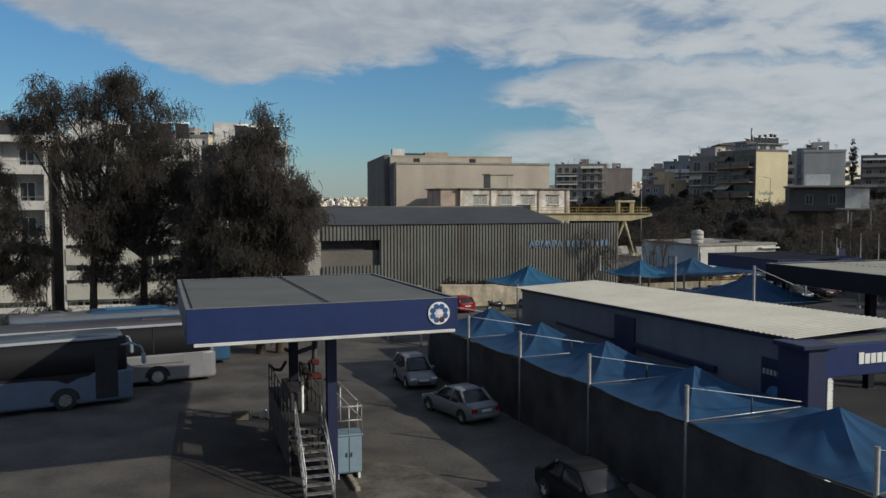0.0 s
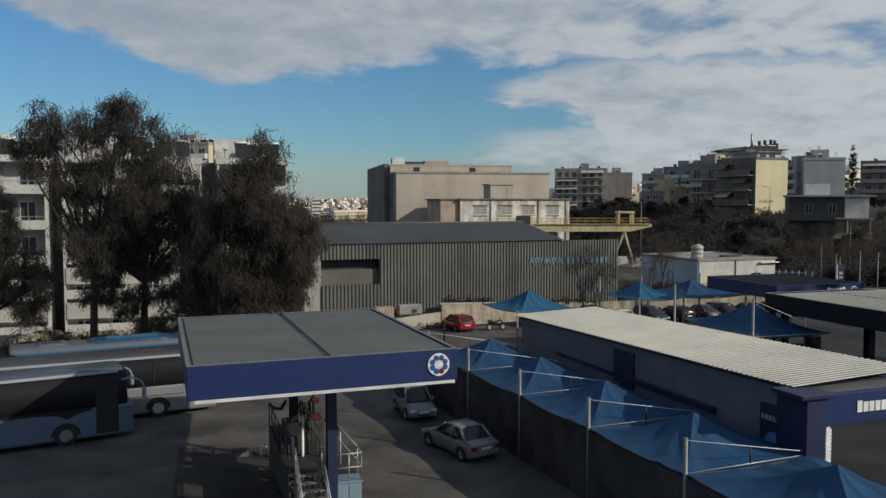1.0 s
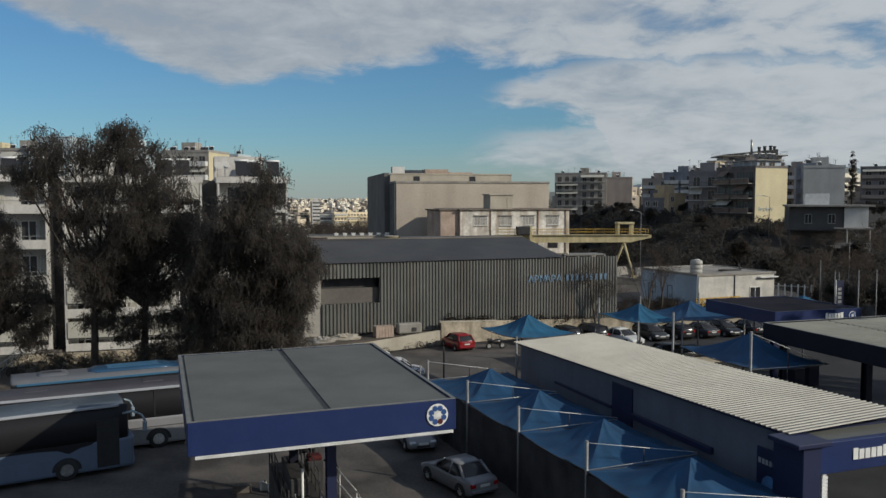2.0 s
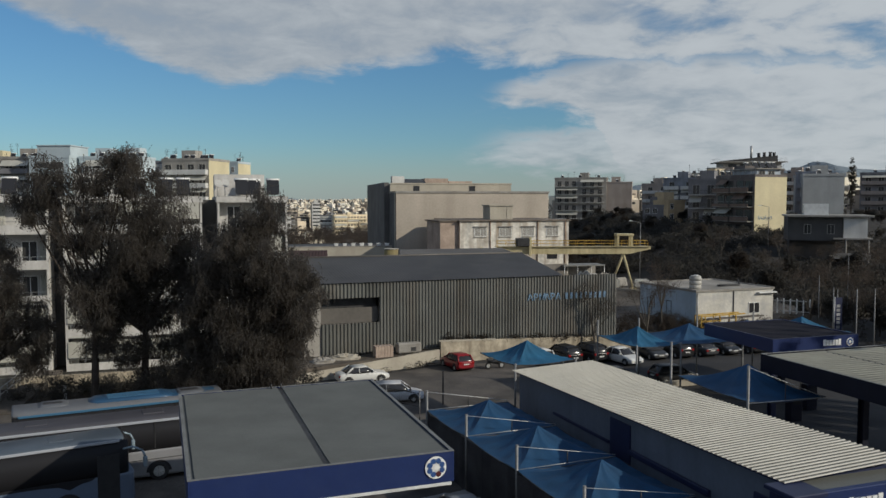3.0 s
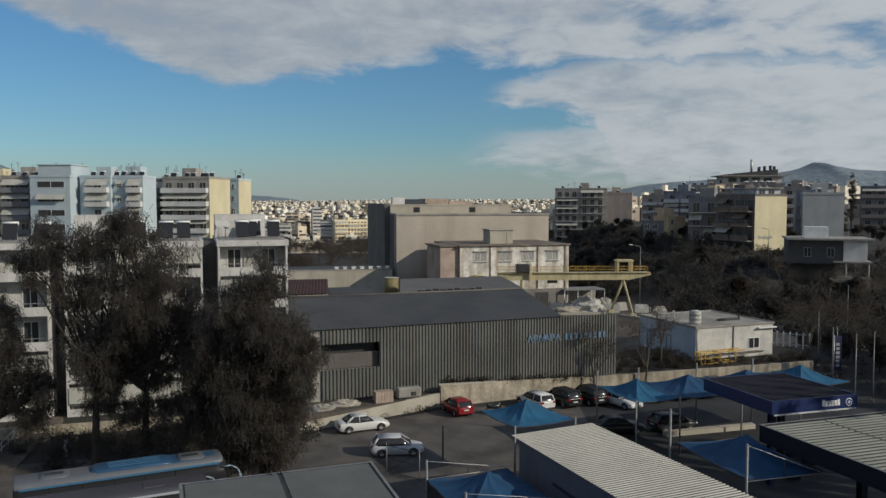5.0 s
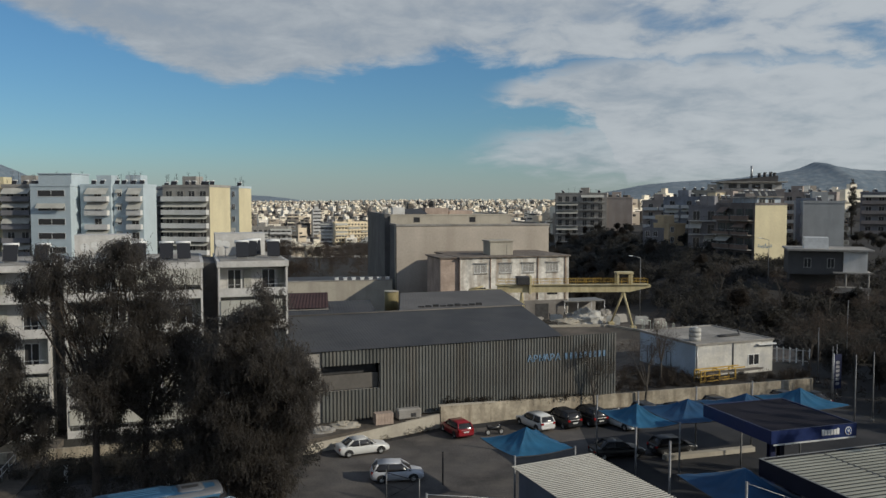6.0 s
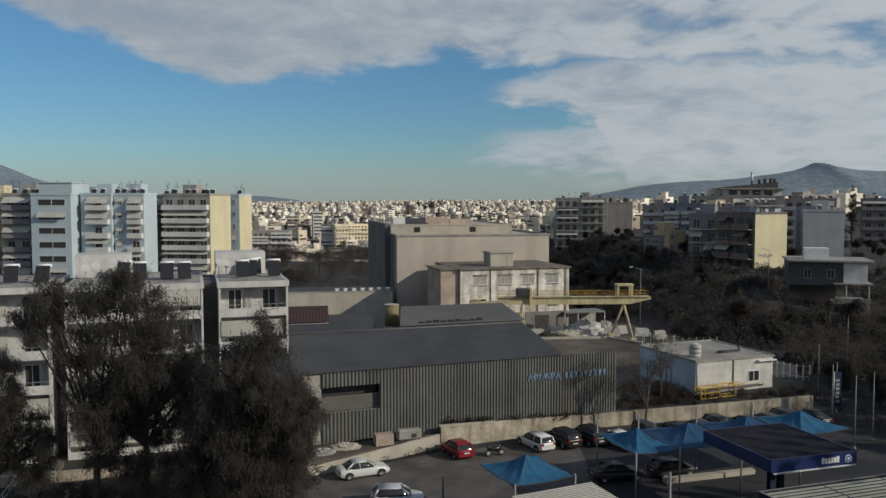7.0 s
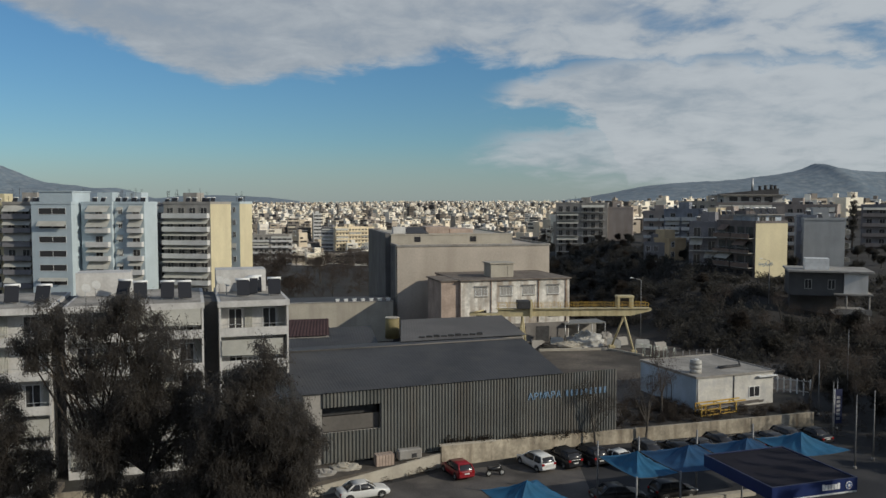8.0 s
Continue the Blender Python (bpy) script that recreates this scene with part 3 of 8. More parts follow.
def lower_sheds():
    s = thing("rear_shed", pose(0, 0, 0), "low shed with a pale ribbed sheet roof", "shed")
    q = [(-4.8, 97.4), (10.2, 102.6), (8.2, 117.5), (-5.6, 113.0)]
    bm = B()
    slab(bm, q, YZ, 7.9)
    part("wall", bm, GREY_WALL, s)
    bm = B()
    z = [8.12, 8.12, 8.4, 8.4]
    sheet(bm, [(x + dx, y + dy, zz) for (x, y), zz, dx, dy in zip(q, z, (-.3, .3, .3, -.3), (-.3, -.3, .3, .3))], 44, 0.006)
    part("roof", bm, ROOF_STEEL_PALE, s)
    bm = B()
    for i in range(9):
        t = i / 8
        p = Vector((-2.6, 99.8)).lerp(Vector((4.6, 102.2)), t)
        box(bm, p.x - 0.4, p.y - 0.15, 8.12, p.x + 0.35, p.y + 0.2, 8.32 + 0.06 * (i % 3))
    part("ridge_scrap", bm, DARK_STEEL, s, "dark scrap lying along the joint")
    t2 = thing("west_shed", pose(0, 0, 0), "dark low-roofed shed behind the warehouse", "shed")
    q = [(-22.0, 97.0), (-7.5, 102.0), (-10.5, 117.0), (-25.0, 112.0)]
    bm = B()
    slab(bm, q, 0.9, 5.4)
    part("wall", bm, GREY_WALL, t2)
    bm = B()
    sheet(bm, [(*p, 5.5) for p in q[:2]] + [(*p, 7.0) for p in q[2:]], 40, 0.02)
    part("roof", bm, ROOF_STEEL, t2)
    r = thing("red_roof_shed", pose(0, 0, 0), "small shed with a rust-red sheet roof", "shed")
    q = [(-22.5, 108.0), (-15.5, 110.0), (-16.5, 116.5), (-23.0, 115.0)]
    bm = B()
    slab(bm, q, 0.9, 6.6)
    part("wall", bm, GREY_WALL, r)
    bm = B()
    sheet(bm, [(*p, 6.75) for p in q[:2]] + [(*p, 8.1) for p in q[2:]], 16, 0.05)
    part("roof", bm, RED_ROOF, r)
    # round tank standing on the roof
    t = thing("roof_tank", pose(-7.3, 115.8, 5.4), "olive steel drum tank with a pale lid", "tank")
    bm = B()
    rod(bm, (0, 0, 0), (0, 0, 2.9), 1.0, n=20)
    part("drum", bm, OLIVE_PAINT, t)
    bm = B()
    rod(bm, (0, 0, 2.9), (0, 0, 3.0), 1.06, n=20)
    part("lid", bm, PALE_WALL, t, "pale lid")


lower_sheds()


# ---- the two old works buildings and the long parapet ----
WINDOW_CACHE = {}


def window(parent, x, z, w, h, face_m, style="plain", frame_mat=None, glass=None):
    """A window in a facade: a frame proud of the wall with its pane set in; face_m puts the facade's plane (x along, z up, -y out) in the parent's space."""
    key = (round(w, 2), round(h, 2), style, (frame_mat or WHITE_PAINT).name, (glass or GLASS).name)
    if key not in WINDOW_CACHE:
        f = 0.07
        bm = B()
        for q in ((0, 0, f, h), (w - f, 0, w, h), (f, 0, w - f, f), (f, h - f, w - f, h)):
            box(bm, q[0], -0.06, q[1], q[2], 0.06, q[3])
        if style in ("double", "grille"):
            box(bm, w / 2 - f / 2, -0.05, f, w / 2 + f / 2, 0.05, h - f)
        if style == "door":
            box(bm, w / 2 - f / 2, -0.05, f, w / 2 + f / 2, 0.05, h - f)
        fm = mesh_of("frame", bm, frame_mat or WHITE_PAINT)
        bm = B()
        box(bm, f * 0.8, -0.015, f * 0.8, w - f * 0.8, 0.01, h - f * 0.8)
        pm = mesh_of("pane", bm, glass or GLASS)
        bm = B()
        box(bm, -0.018, -0.055, f, 0.018, -0.03, h - f)
        WINDOW_CACHE[key] = (fm, pm, mesh_of("bar", bm, frame_mat or WHITE_PAINT))
    fm, pm, gm = WINDOW_CACHE[key]
    o = part("window", fm, None, parent, m=face_m @ Matrix.Translation((x, -0.01, z)))
    part("pane", pm, None, o)
    if style == "grille":
        for i in (1, 2, 3, 5, 6, 7):
            part("bar", gm, None, o, "", Matrix.Translation((w * i / 8, 0, 0)))
    return o


FRONT = Matrix.Identity(4)


def right_face(w, d):
    return Matrix.Translation((w, 0, 0)) @ Matrix.Rotation(radians(90), 4, "Z")


def left_face(w, d):
    return Matrix.Translation((0, d, 0)) @ Matrix.Rotation(radians(-90), 4, "Z")


def old_works():
    # worn two-storey block behind the gantry
    w, d, h = 19.3, 15.0, 10.6
    t = thing("old_works_building", pose(2.85, 133.0, YZ, 0, 0, 16), "weathered whitewashed two-storey works building", "building")
    bm = B()
    box(bm, 0, 0, 0, w, d, h)
    part("wall", bm, WORN_WALL, t)
    bm = B()
    box(bm, -0.06, -0.02, 0, 0.02, d, h - 0.02)
    box(bm, -3.2, 0.55, 0, -0.06, 9.0, h - 0.05)
    part("side_wall", bm, PINK_WALL, t, "bare brown plaster end wing")
    bm = B()
    box(bm, -0.25, -0.35, h, w + 0.25, d + 0.25, h + 0.22, 0.03)
    box(bm, -3.5, 0.3, h - 0.05, -0.25, 9.3, h + 0.17, 0.03)
    part("roof_slab", bm, RUSTY_SLAB, t)
    bm = B()
    box(bm, 6.2, 3.0, h + 0.2, 10.3, 6.6, h + 2.5, 0.03)
    box(bm, 6.0, 2.8, h + 2.5, 10.5, 6.8, h + 2.7)
    box(bm, 9.2, 2.94, h + 0.2, 10.0, 3.0, h + 2.1)
    part("stair_head", bm, PALE_WALL, t, "square stair head on the roof")
    bm = B()
    box(bm, 0.3, -0.05, 0.0, w - 0.2, 0.02, 3.3)
    part("lower_band", bm, UMBER_RENDER, t, "dark ground-floor band")
    # dark panels put in for the shade of ground-floor openings
    for x, wd in ((1.2, 2.6), (5.0, 2.2), (8.4, 3.0), (13.2, 2.4)):
        bm = B()
        box(bm, x, -0.09, 0.05, x + wd, -0.05, 2.7)
        part("workshop_door", bm, DARK_STEEL, t, "dark panel for a shaded ground-floor opening")
    for x in (2.6, 7.0, 11.0, 15.4):
        window(t, x - 0.2, 8.1, 2.2, 1.5, FRONT, "grille", WHITE_PAINT, GREY_WALL)
    for x in (2.6, 15.4):
        window(t, x, 4.2, 1.8, 1.5, FRONT, "grille", DARK_STEEL)
    for x in (2.3, 6.7, 10.7, 15.1):
        bm = B()
        box(bm, x, -0.32, 9.68, x + 2.4, 0.0, 9.8, 0.02)
        part("window_hood", bm, CONCRETE, t, "stained concrete hood")
        bm = B()
        box(bm, x + 0.05, -0.14, 7.92, x + 2.3, 0.0, 8.04, 0.01)
        part("window_sill", bm, CONCRETE, t)
    for x in (5.2, 13.6, 18.6):
        bm = B()
        rod(bm, (x, -0.12, 3.4), (x, -0.12, h), 0.07, n=7)
        part("downpipe", bm, RUST, t, "rusty downpipe")
    # big plain block behind it
    w, d, h = 29.0, 33.0, 16.6
    t = thing("factory_block", pose(-8.45, 148.3, 0, 0, 0, 11.5), "big plain beige factory block with a flat roof", "building")
    bm = B()
    box(bm, 0, 0, 0, w, d, h)
    part("wall", bm, BEIGE_WALL, t)
    # the unlit side gets a darker colour than the front, as its shade
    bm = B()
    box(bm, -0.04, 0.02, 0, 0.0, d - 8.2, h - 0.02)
    part("side_wall", bm, SHADE_ASH_RENDER, t, "side wall with shade put into its dark colour")
    bm = B()
    box(bm, -0.16, 0.5, 0, -0.04, 1.5, h)
    part("pilaster", bm, PALE_WALL, t, "pale pilaster")
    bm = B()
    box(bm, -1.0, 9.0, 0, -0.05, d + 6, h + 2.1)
    part("side_wing", bm, SHADE_ASH_RENDER, t, "dark grey side wing with shade in its colour")
    bm = B()
    box(bm, 0.6, 9.5, h + 2.0, 3.0, 11.5, h + 3.3, 0.03)
    part("roof_cabin", bm, WHITE_WALL, t, "small white roof cabin")
    bm = B()
    for q in ((-0.15, -0.15, w + 0.15, 0.25), (-0.15, d - 0.25, w + 0.15, d + 0.15), (-0.15, 0.25, 0.25, d - 0.25), (w - 0.25, 0.25, w + 0.15, d - 0.25)):
        box(bm, q[0], q[1], h, q[2], q[3], h + 0.35)
    part("parapet", bm, CONCRETE, t)
    bm = B()
    box(bm, 0.0, 8, 0, 24, d + 6, h + 1.75)
    part("upper_storey", bm, PALE_WALL, t, "set-back upper storey")
    bm = B()
    slab(bm, [(2.0, 12), (8.0, 12), (7.6, 18), (2.4, 18)], h + 1.75, [h + 2.0, h + 2.0, h + 3.0, h + 3.0])
    part("upper_roof", bm, ROOF_STEEL, t)
    bm = B()
    box(bm, 8.2, 16, h + 1.75, 13.0, 24, h + 3.1)
    box(bm, 13.6, 18, h + 1.75, 18.5, 26, h + 2.6)
    part("roof_room", bm, PINK_WALL, t, "low plant rooms on the roof")
    bm = B()
    box(bm, 0.0, 7.9, h + 1.75, 24.1, 8.2, h + 2.0)
    box(bm, 23.8, 8.2, h + 1.75, 24.1, d + 6, h + 2.0)
    part("upper_parapet", bm, PALE_WALL, t)
    for k in range(4):
        window(t, 2.0, 2.2 + 3.8 * k, 4.2, 2.9, left_face(w, d) @ Matrix.Translation((d - 8.0, 0, 0)), "double", DARK_STEEL)
    for x in (4.5, 15.5):
        window(t, x, h + 0.45, 1.2, 1.0, Matrix.Translation((0, 8, 0)), "plain", DARK_STEEL)
    # long low building with a row of vents on its parapet
    t = thing("long_store", pose(-35.46, 139.12, 0, 0, 0, 11.5), "long low store with a pale parapet and roof vents", "building")
    bm = B()
    box(bm, 0, 0, 0, 27.0, 8, 7.1)
    part("wall", bm, PALE_WALL, t)
    bm = B()
    box(bm, -0.1, 0.35, 7.1, 27.0, 8.1, 7.22)
    part("roof", bm, ROOF_STEEL, t)
    bm = B()
    box(bm, -0.1, -0.08, 7.1, 27.05, 0.35, 7.26, 0.02)
    part("coping", bm, CONCRETE, t)
    for i in range(7):
        bm = B()
        box(bm, 0, 0, 0, 0.62, 0.5, 0.36, 0.05)
        box(bm, -0.08, -0.08, 0.36, 0.70, 0.58, 0.46)
        part("vent", bm, WHITE_PAINT, t, m=Matrix.Translation((16.9 + i * 1.5, 0.4, 7.22)))


old_works()


def white_lodge():
    w, d, h = 11.0, 10.8, 3.65
    t = thing("white_lodge", pose(28.7, 91.5, YZ, 0, 0, 21), "small white flat-roofed lodge", "building")
    bm = B()
    box(bm, 0, 0, 0, w, d, h)
    part("wall", bm, LODGE_WALL, t)
    # the shaded side's blue sky light is painted on this skin
    bm = B()
    box(bm, -0.03, 0.01, 0, 0.0, d, h - 0.01)
    part("side_wall", bm, LODGE_SKY_BLUE, t, "side wall with blue sky light put into its colour")
    bm = B()
    box(bm, -0.12, -0.12, h, w + 0.12, d + 0.12, h + 0.14)
    part("roof_slab", bm, FLAT_ROOF, t)
    bm = B()
    for q in ((-0.12, -0.12, w + 0.12, 0.05), (-0.12, d - 0.05, w + 0.12, d + 0.12), (-0.12, 0.05, 0.05, d - 0.05), (w - 0.05, 0.05, w + 0.12, d - 0.05)):
        box(bm, q[0], q[1], h + 0.14, q[2], q[3], h + 0.26)
    part("roof_kerb", bm, CONCRETE, t)
    window(t, 7.4, 0.9, 1.6, 1.3, FRONT, "double", WHITE_PAINT)
    window(t, 8.75, 1.0, 0.9, 1.4, left_face(w, d) @ Matrix.Translation((-6.6, 0, 0)), "plain", DARK_STEEL)
    window(t, 1.6, 0.1, 0.95, 2.1, left_face(w, d), "plain", DARK_STEEL)
    window(t, 5.4, 0.1, 0.95, 2.1, left_face(w, d), "plain", DARK_STEEL)
    bm = B()
    rod(bm, (0.15, -0.06, 0), (0.15, -0.06, h), 0.05, n=6)
    part("downpipe", bm, STEEL, t)
    bm = B()
    rod(bm, (5.2, -0.06, 0.6), (5.2, -0.06, h), 0.06, n=6)
    part("downpipe", bm, DARK_STEEL, t)
    bm = B()
    box(bm, 8.6, -0.45, 3.25, 11.2, 0.0, 3.37)
    part("door_canopy", bm, WHITE_PAINT, t)
    k = thing("water_tank", pose(29.4, 94.2, YZ + h + 0.14), "round white plastic water tank on the roof", "tank")
    bm = B()
    rod(bm, (0, 0, 0), (0, 0, 0.5), 0.66, 0.68, n=20)
    rod(bm, (0, 0, 0.5), (0, 0, 1.0), 0.70, 0.68, n=20)
    rod(bm, (0, 0, 1.0), (0, 0, 1.45), 0.70, 0.66, n=20)
    rod(bm, (0, 0, 1.45), (0, 0, 1.56), 0.66, 0.5, n=20)
    part("drum", bm, TARPAULIN, k, "grubby white ringed drum")
    bm = B()
    rod(bm, (0.1, 0, 1.56), (0.1, 0, 1.63), 0.24, n=14)
    part("lid", bm, WHITE_PAINT, k)
    c = thing("roof_pipework", pose(33.0, 96.4, YZ + h + 0.14, 0, 0, 21), "dark pipes lying on the lodge roof", "pipe")
    bm = B()
    for a, b in (((0, 0, .12), (3.2, 0.3, .12)), ((0.2, 0.6, .12), (3.4, 0.8, .12)), ((3.2, 0.3, .12), (3.3, 0.8, .7)), ((0, 0, .12), (0.2, 0.6, .12))):
        rod(bm, a, b, 0.1, n=6)
    part("pipe", bm, DARK_STEEL, c)


white_lodge()


# ---- gantry crane ----
def gantry():
    t = thing("gantry_crane", pose(8.6, 128.0, YZ, 0, 0, 3), "yellow single-girder gantry crane with a railed walkway", "crane")
    L, z = 24.2, 5.6
    bm = B()
    extrude(bm, [(-0.45, z), (0.45, z), (0.45, z + 1.15), (-0.45, z + 1.15)], 0.0, L - 3.2)
    part("girder", bm, YELLOW_STEEL, t)
    bm = B()
    v = [(L - 3.2, z, z + 1.15), (L + 0.2, z + 0.75, z + 1.15)]
    a = [bm.verts.new((x, y, zz)) for x, zl, zh in v for y in (-0.45, 0.45) for zz in (zl, zh)]
    for q in ((0, 1, 5, 4), (2, 6, 7, 3), (1, 3, 7, 5), (0, 4, 6, 2), (4, 5, 7, 6)):
        bm.faces.new([a[i] for i in q])
    part("girder_nose", bm, YELLOW_STEEL, t)
    bm = B()
    box(bm, -0.3, -0.75, z + 1.15, L, 0.75, z + 1.22)
    part("walkway", bm, YELLOW_STEEL, t)
    bm = B()
    for side in (-0.72, 0.72):
        for i in range(18):
            x = i * (L - 0.4) / 17
            rod(bm, (x, side, z + 1.2), (x, side, z + 2.1), 0.03, n=4)
        for h in (1.65, 2.1):
            rod(bm, (0, side, z + h), (L - 0.4, side, z + h), 0.03, n=4)
    part("handrail", bm, ORANGE_STEEL, t)
    # rigid portal near the east end
    bm = B()
    for side in (-0.55, 0.55):
        box(bm, 18.9, side - 0.15, z + 1.2, 19.25, side + 0.15, z + 3.0)
        box(bm, 21.1, side - 0.15, z + 1.2, 21.45, side + 0.15, z + 3.0)
    box(bm, 18.8, -0.8, z + 2.85, 21.55, 0.8, z + 3.2, 0.05)
    part("portal", bm, YELLOW_STEEL, t)
    for x in (18.6, 20.9):
        bm = B()
        rod(bm, (20.1, -0.1, z), (x + 0.1, 2.0 if x < 20 else -2.6, 0.35), 0.2, 0.15, n=8)
        part("leg", bm, YELLOW_STEEL, t)
        bm = B()
        box(bm, x - 0.35, (-3.0 if x > 20 else 1.6), 0.0, x + 0.55, (-2.2 if x > 20 else 2.4), 0.55, 0.06)
        part("bogie", bm, YELLOW_STEEL, t)
    # west trestle and the trolley
    for y in (-1.3, 1.3):
        for x in (3.4, 4.4):
            bm = B()
            rod(bm, (3.9, y * 0.4, z), (x, y, 0.0), 0.13, n=6)
            part("trestle_leg", bm, YELLOW_STEEL, t)
    for h in (1.5, 3.0, 4.4):
        bm = B()
        rod(bm, (3.6, -1.3 * (1 - h / 9), h), (4.2, 1.3 * (1 - h / 9), h), 0.06, n=4)
        part("trestle_brace", bm, YELLOW_STEEL, t)
    bm = B()
    box(bm, 3.0, -1.1, z + 1.25, 5.0, 1.1, z + 2.5, 0.08)
    part("trolley", bm, DARK_STEEL, t, "dark hoist trolley")
    bm = B()
    box(bm, 4.9, -1.0, z - 0.2, 5.3, -0.5, z + 2.7, 0.04)
    part("mast", bm, YELLOW_STEEL, t)
    bm = B()
    box(bm, -4.5, -0.5, z + 0.2, 0.0, 0.5, z + 0.5)
    rod(bm, (-4.5, 0, z + 0.45), (-2.2, 0, z + 1.0), 0.22, 0.12, n=6)
    part("cable_arm", bm, YELLOW_STEEL, t)


gantry()

# ---- fuel station: canopies ----
def badge(parent, m, r=0.42):
    """The round emblem on a fascia, as plain shapes: a white disc with blue petals and one red one."""
    bm = B()
    rod(bm, (0, 0, 0), (0, -0.03, 0), r, n=24)
    o = part("badge", bm, WHITE_PAINT, parent, "round white emblem with petals", m)
    for i in range(8):
        a = 2 * math.pi * i / 8 + 0.39
        bm = B()
        c = Vector((math.cos(a) * r * 0.63, -0.034, math.sin(a) * r * 0.63))
        rod(bm, c, c + Vector((0, -0.012, 0)), r * 0.25, n=12)
        part("petal", bm, RED_PAINT if i == 6 else PETAL_BLUE, o)
    bm = B()
    rim = [bm.verts.new((math.cos(math.pi * i / 8 + 0.39) * r * (0.46 if i % 2 else 0.16), -0.05, math.sin(math.pi * i / 8 + 0.39) * r * (0.46 if i % 2 else 0.16))) for i in range(16)]
    back = [bm.verts.new(v.co + Vector((0, 0.016, 0))) for v in rim]
    bm.faces.new(rim)
    for i in range(16):
        bm.faces.new((rim[i], rim[(i + 1) % 16], back[(i + 1) % 16], back[i]))
    part("star", bm, WHITE_PAINT, o)
    return o


def letter_bars(parent, m, n, w, h, name="sign_bar"):
    """Name writing as plain white bars."""
    for i in range(n):
        bm = B()
        box(bm, i * w * 1.25, -0.03, 0, i * w * 1.25 + w, 0, h * (1.15 if i in (0, n - 1) else 1.0))
        part(name, bm, WHITE_PAINT, parent, "", m)


def canopy(name, m, w, d, top, fascia, roof_mat, fascia_mat, label, columns, seams=(), ribs=0, gutter=True, skew=0.0):
    """Flat canopy; skew: metres that the right side runs over for each metre of depth, the left side half as much."""
    t = thing(name, m, label, "canopy")
    zb = top - fascia

    def piece(part_name, bm, material, lab=""):
        for v in bm.verts:
            v.co.x += skew * v.co.y * (0.45 + 0.55 * v.co.x / w)
        return part(part_name, bm, material, t, lab)

    bm = B()
    box(bm, 0.05, 0.05, top - 0.12, w - 0.05, d - 0.05, top - 0.03)
    piece("roof_deck", bm, roof_mat)
    edges = [0.05] + [s for s in seams] + [w - 0.05]
    for a, b in zip(edges, edges[1:]):
        bm = B()
        if ribs:
            n = int(d / ribs)
            sheet(bm, [(b - 0.06, 0.06, top - 0.03), (b - 0.06, d - 0.06, top - 0.03), (a + 0.06, d - 0.06, top - 0.03), (a + 0.06, 0.06, top - 0.03)], n, 0.03)
        else:
            box(bm, a + 0.11, 0.07, top - 0.03, b - 0.11, d - 0.07, top + 0.01)
        piece("roof_panel", bm, roof_mat)
    for s in seams:
        bm = B()
        box(bm, s - 0.11, 0.06, top - 0.03, s + 0.11, d - 0.06, top - 0.02)
        piece("roof_joint", bm, DARK_STEEL, "dark open joint in the roof")
    for q in ((0, -0.06, w, 0.05), (0, d - 0.05, w, d + 0.06), (-0.06, -0.06, 0.05, d + 0.06), (w - 0.05, -0.06, w + 0.06, d + 0.06)):
        bm = B()
        box(bm, q[0], q[1], zb, q[2], q[3], top + 0.03, 0.015)
        piece("fascia_panel", bm, fascia_mat)
    for q in ((-0.07, -0.07, w + 0.07, 0.06), (-0.07, d - 0.06, w + 0.07, d + 0.07), (-0.07, 0.06, 0.06, d - 0.06), (w - 0.06, 0.06, w + 0.07, d - 0.06)):
        bm = B()
        box(bm, q[0], q[1], top + 0.032, q[2], q[3], top + 0.05)
        piece("edge_cap", bm, NAVY_DARK if roof_mat is DARK_FELT else EDGE_CAP, "dull edge trim")
    if gutter:
        bm = B()
        n = int(w / 0.085)
        for i in range(n):
            box(bm, 0.15 + i * (w - 0.2) / n, -0.105, zb - 0.09, 0.15 + (i + 0.6) * (w - 0.2) / n, -0.02, zb - 0.03)
        box(bm, 0.15, -0.115, zb - 0.03, w - 0.05, 0.0, zb - 0.004)
        box(bm, 0.15, -0.085, zb - 0.1, w - 0.05, 0.0, zb - 0.03)
        piece("lower_trim", bm, WHITE_PAINT, "white ribbed trim under the fascia")
    bm = B()
    box(bm, 0.05, 0.05, zb + 0.02, w - 0.05, d - 0.05, zb + 0.08)
    piece("soffit", bm, WHITE_WALL)
    for x, y, s in columns:
        bm = B()
        box(bm, x - s, y - s, 0, x + s, y - s + 0.05, zb + 0.05)
        box(bm, x - s, y + s - 0.05, 0, x + s, y + s, zb + 0.05)
        box(bm, x - 0.03, y - s + 0.05, 0, x + 0.03, y + s - 0.05, zb + 0.05)
        # columns deep under a roof take the colour that holds its shade
        c = part("column", bm, SHADE_NAVY if fascia_mat is SHADE_NAVY or y > 5 else NAVY_DARK, t)
        bm = B()
        box(bm, x - s - 0.08, y - s - 0.08, 0, x + s + 0.08, y + s + 0.08, 0.04)
        part("base_plate", bm, DARK_STEEL, c)
    return t


ca = canopy("coach_canopy", pose(-7.48, 23.8, 0, -1.5, 0, 20.7), 8.5, 13.1, 6.75, 1.0, FELT, NAVY, "fuel canopy with navy fascia and grey felt roof", [(5.0, 3.2, 0.17), (4.6, 8.4, 0.17)], seams=(4.25,), skew=0.064)
badge(ca, Matrix.Translation((8.5 - 0.62, -0.08, 6.3)), 0.375)
for x in (3.85, 4.3):
    bm = B()
    rod(bm, (x + 0.6, 12.9, 6.74), (x + 0.6, 12.9, 6.97), 0.04, n=6)
    part("vent_stub", bm, DARK_STEEL, ca)
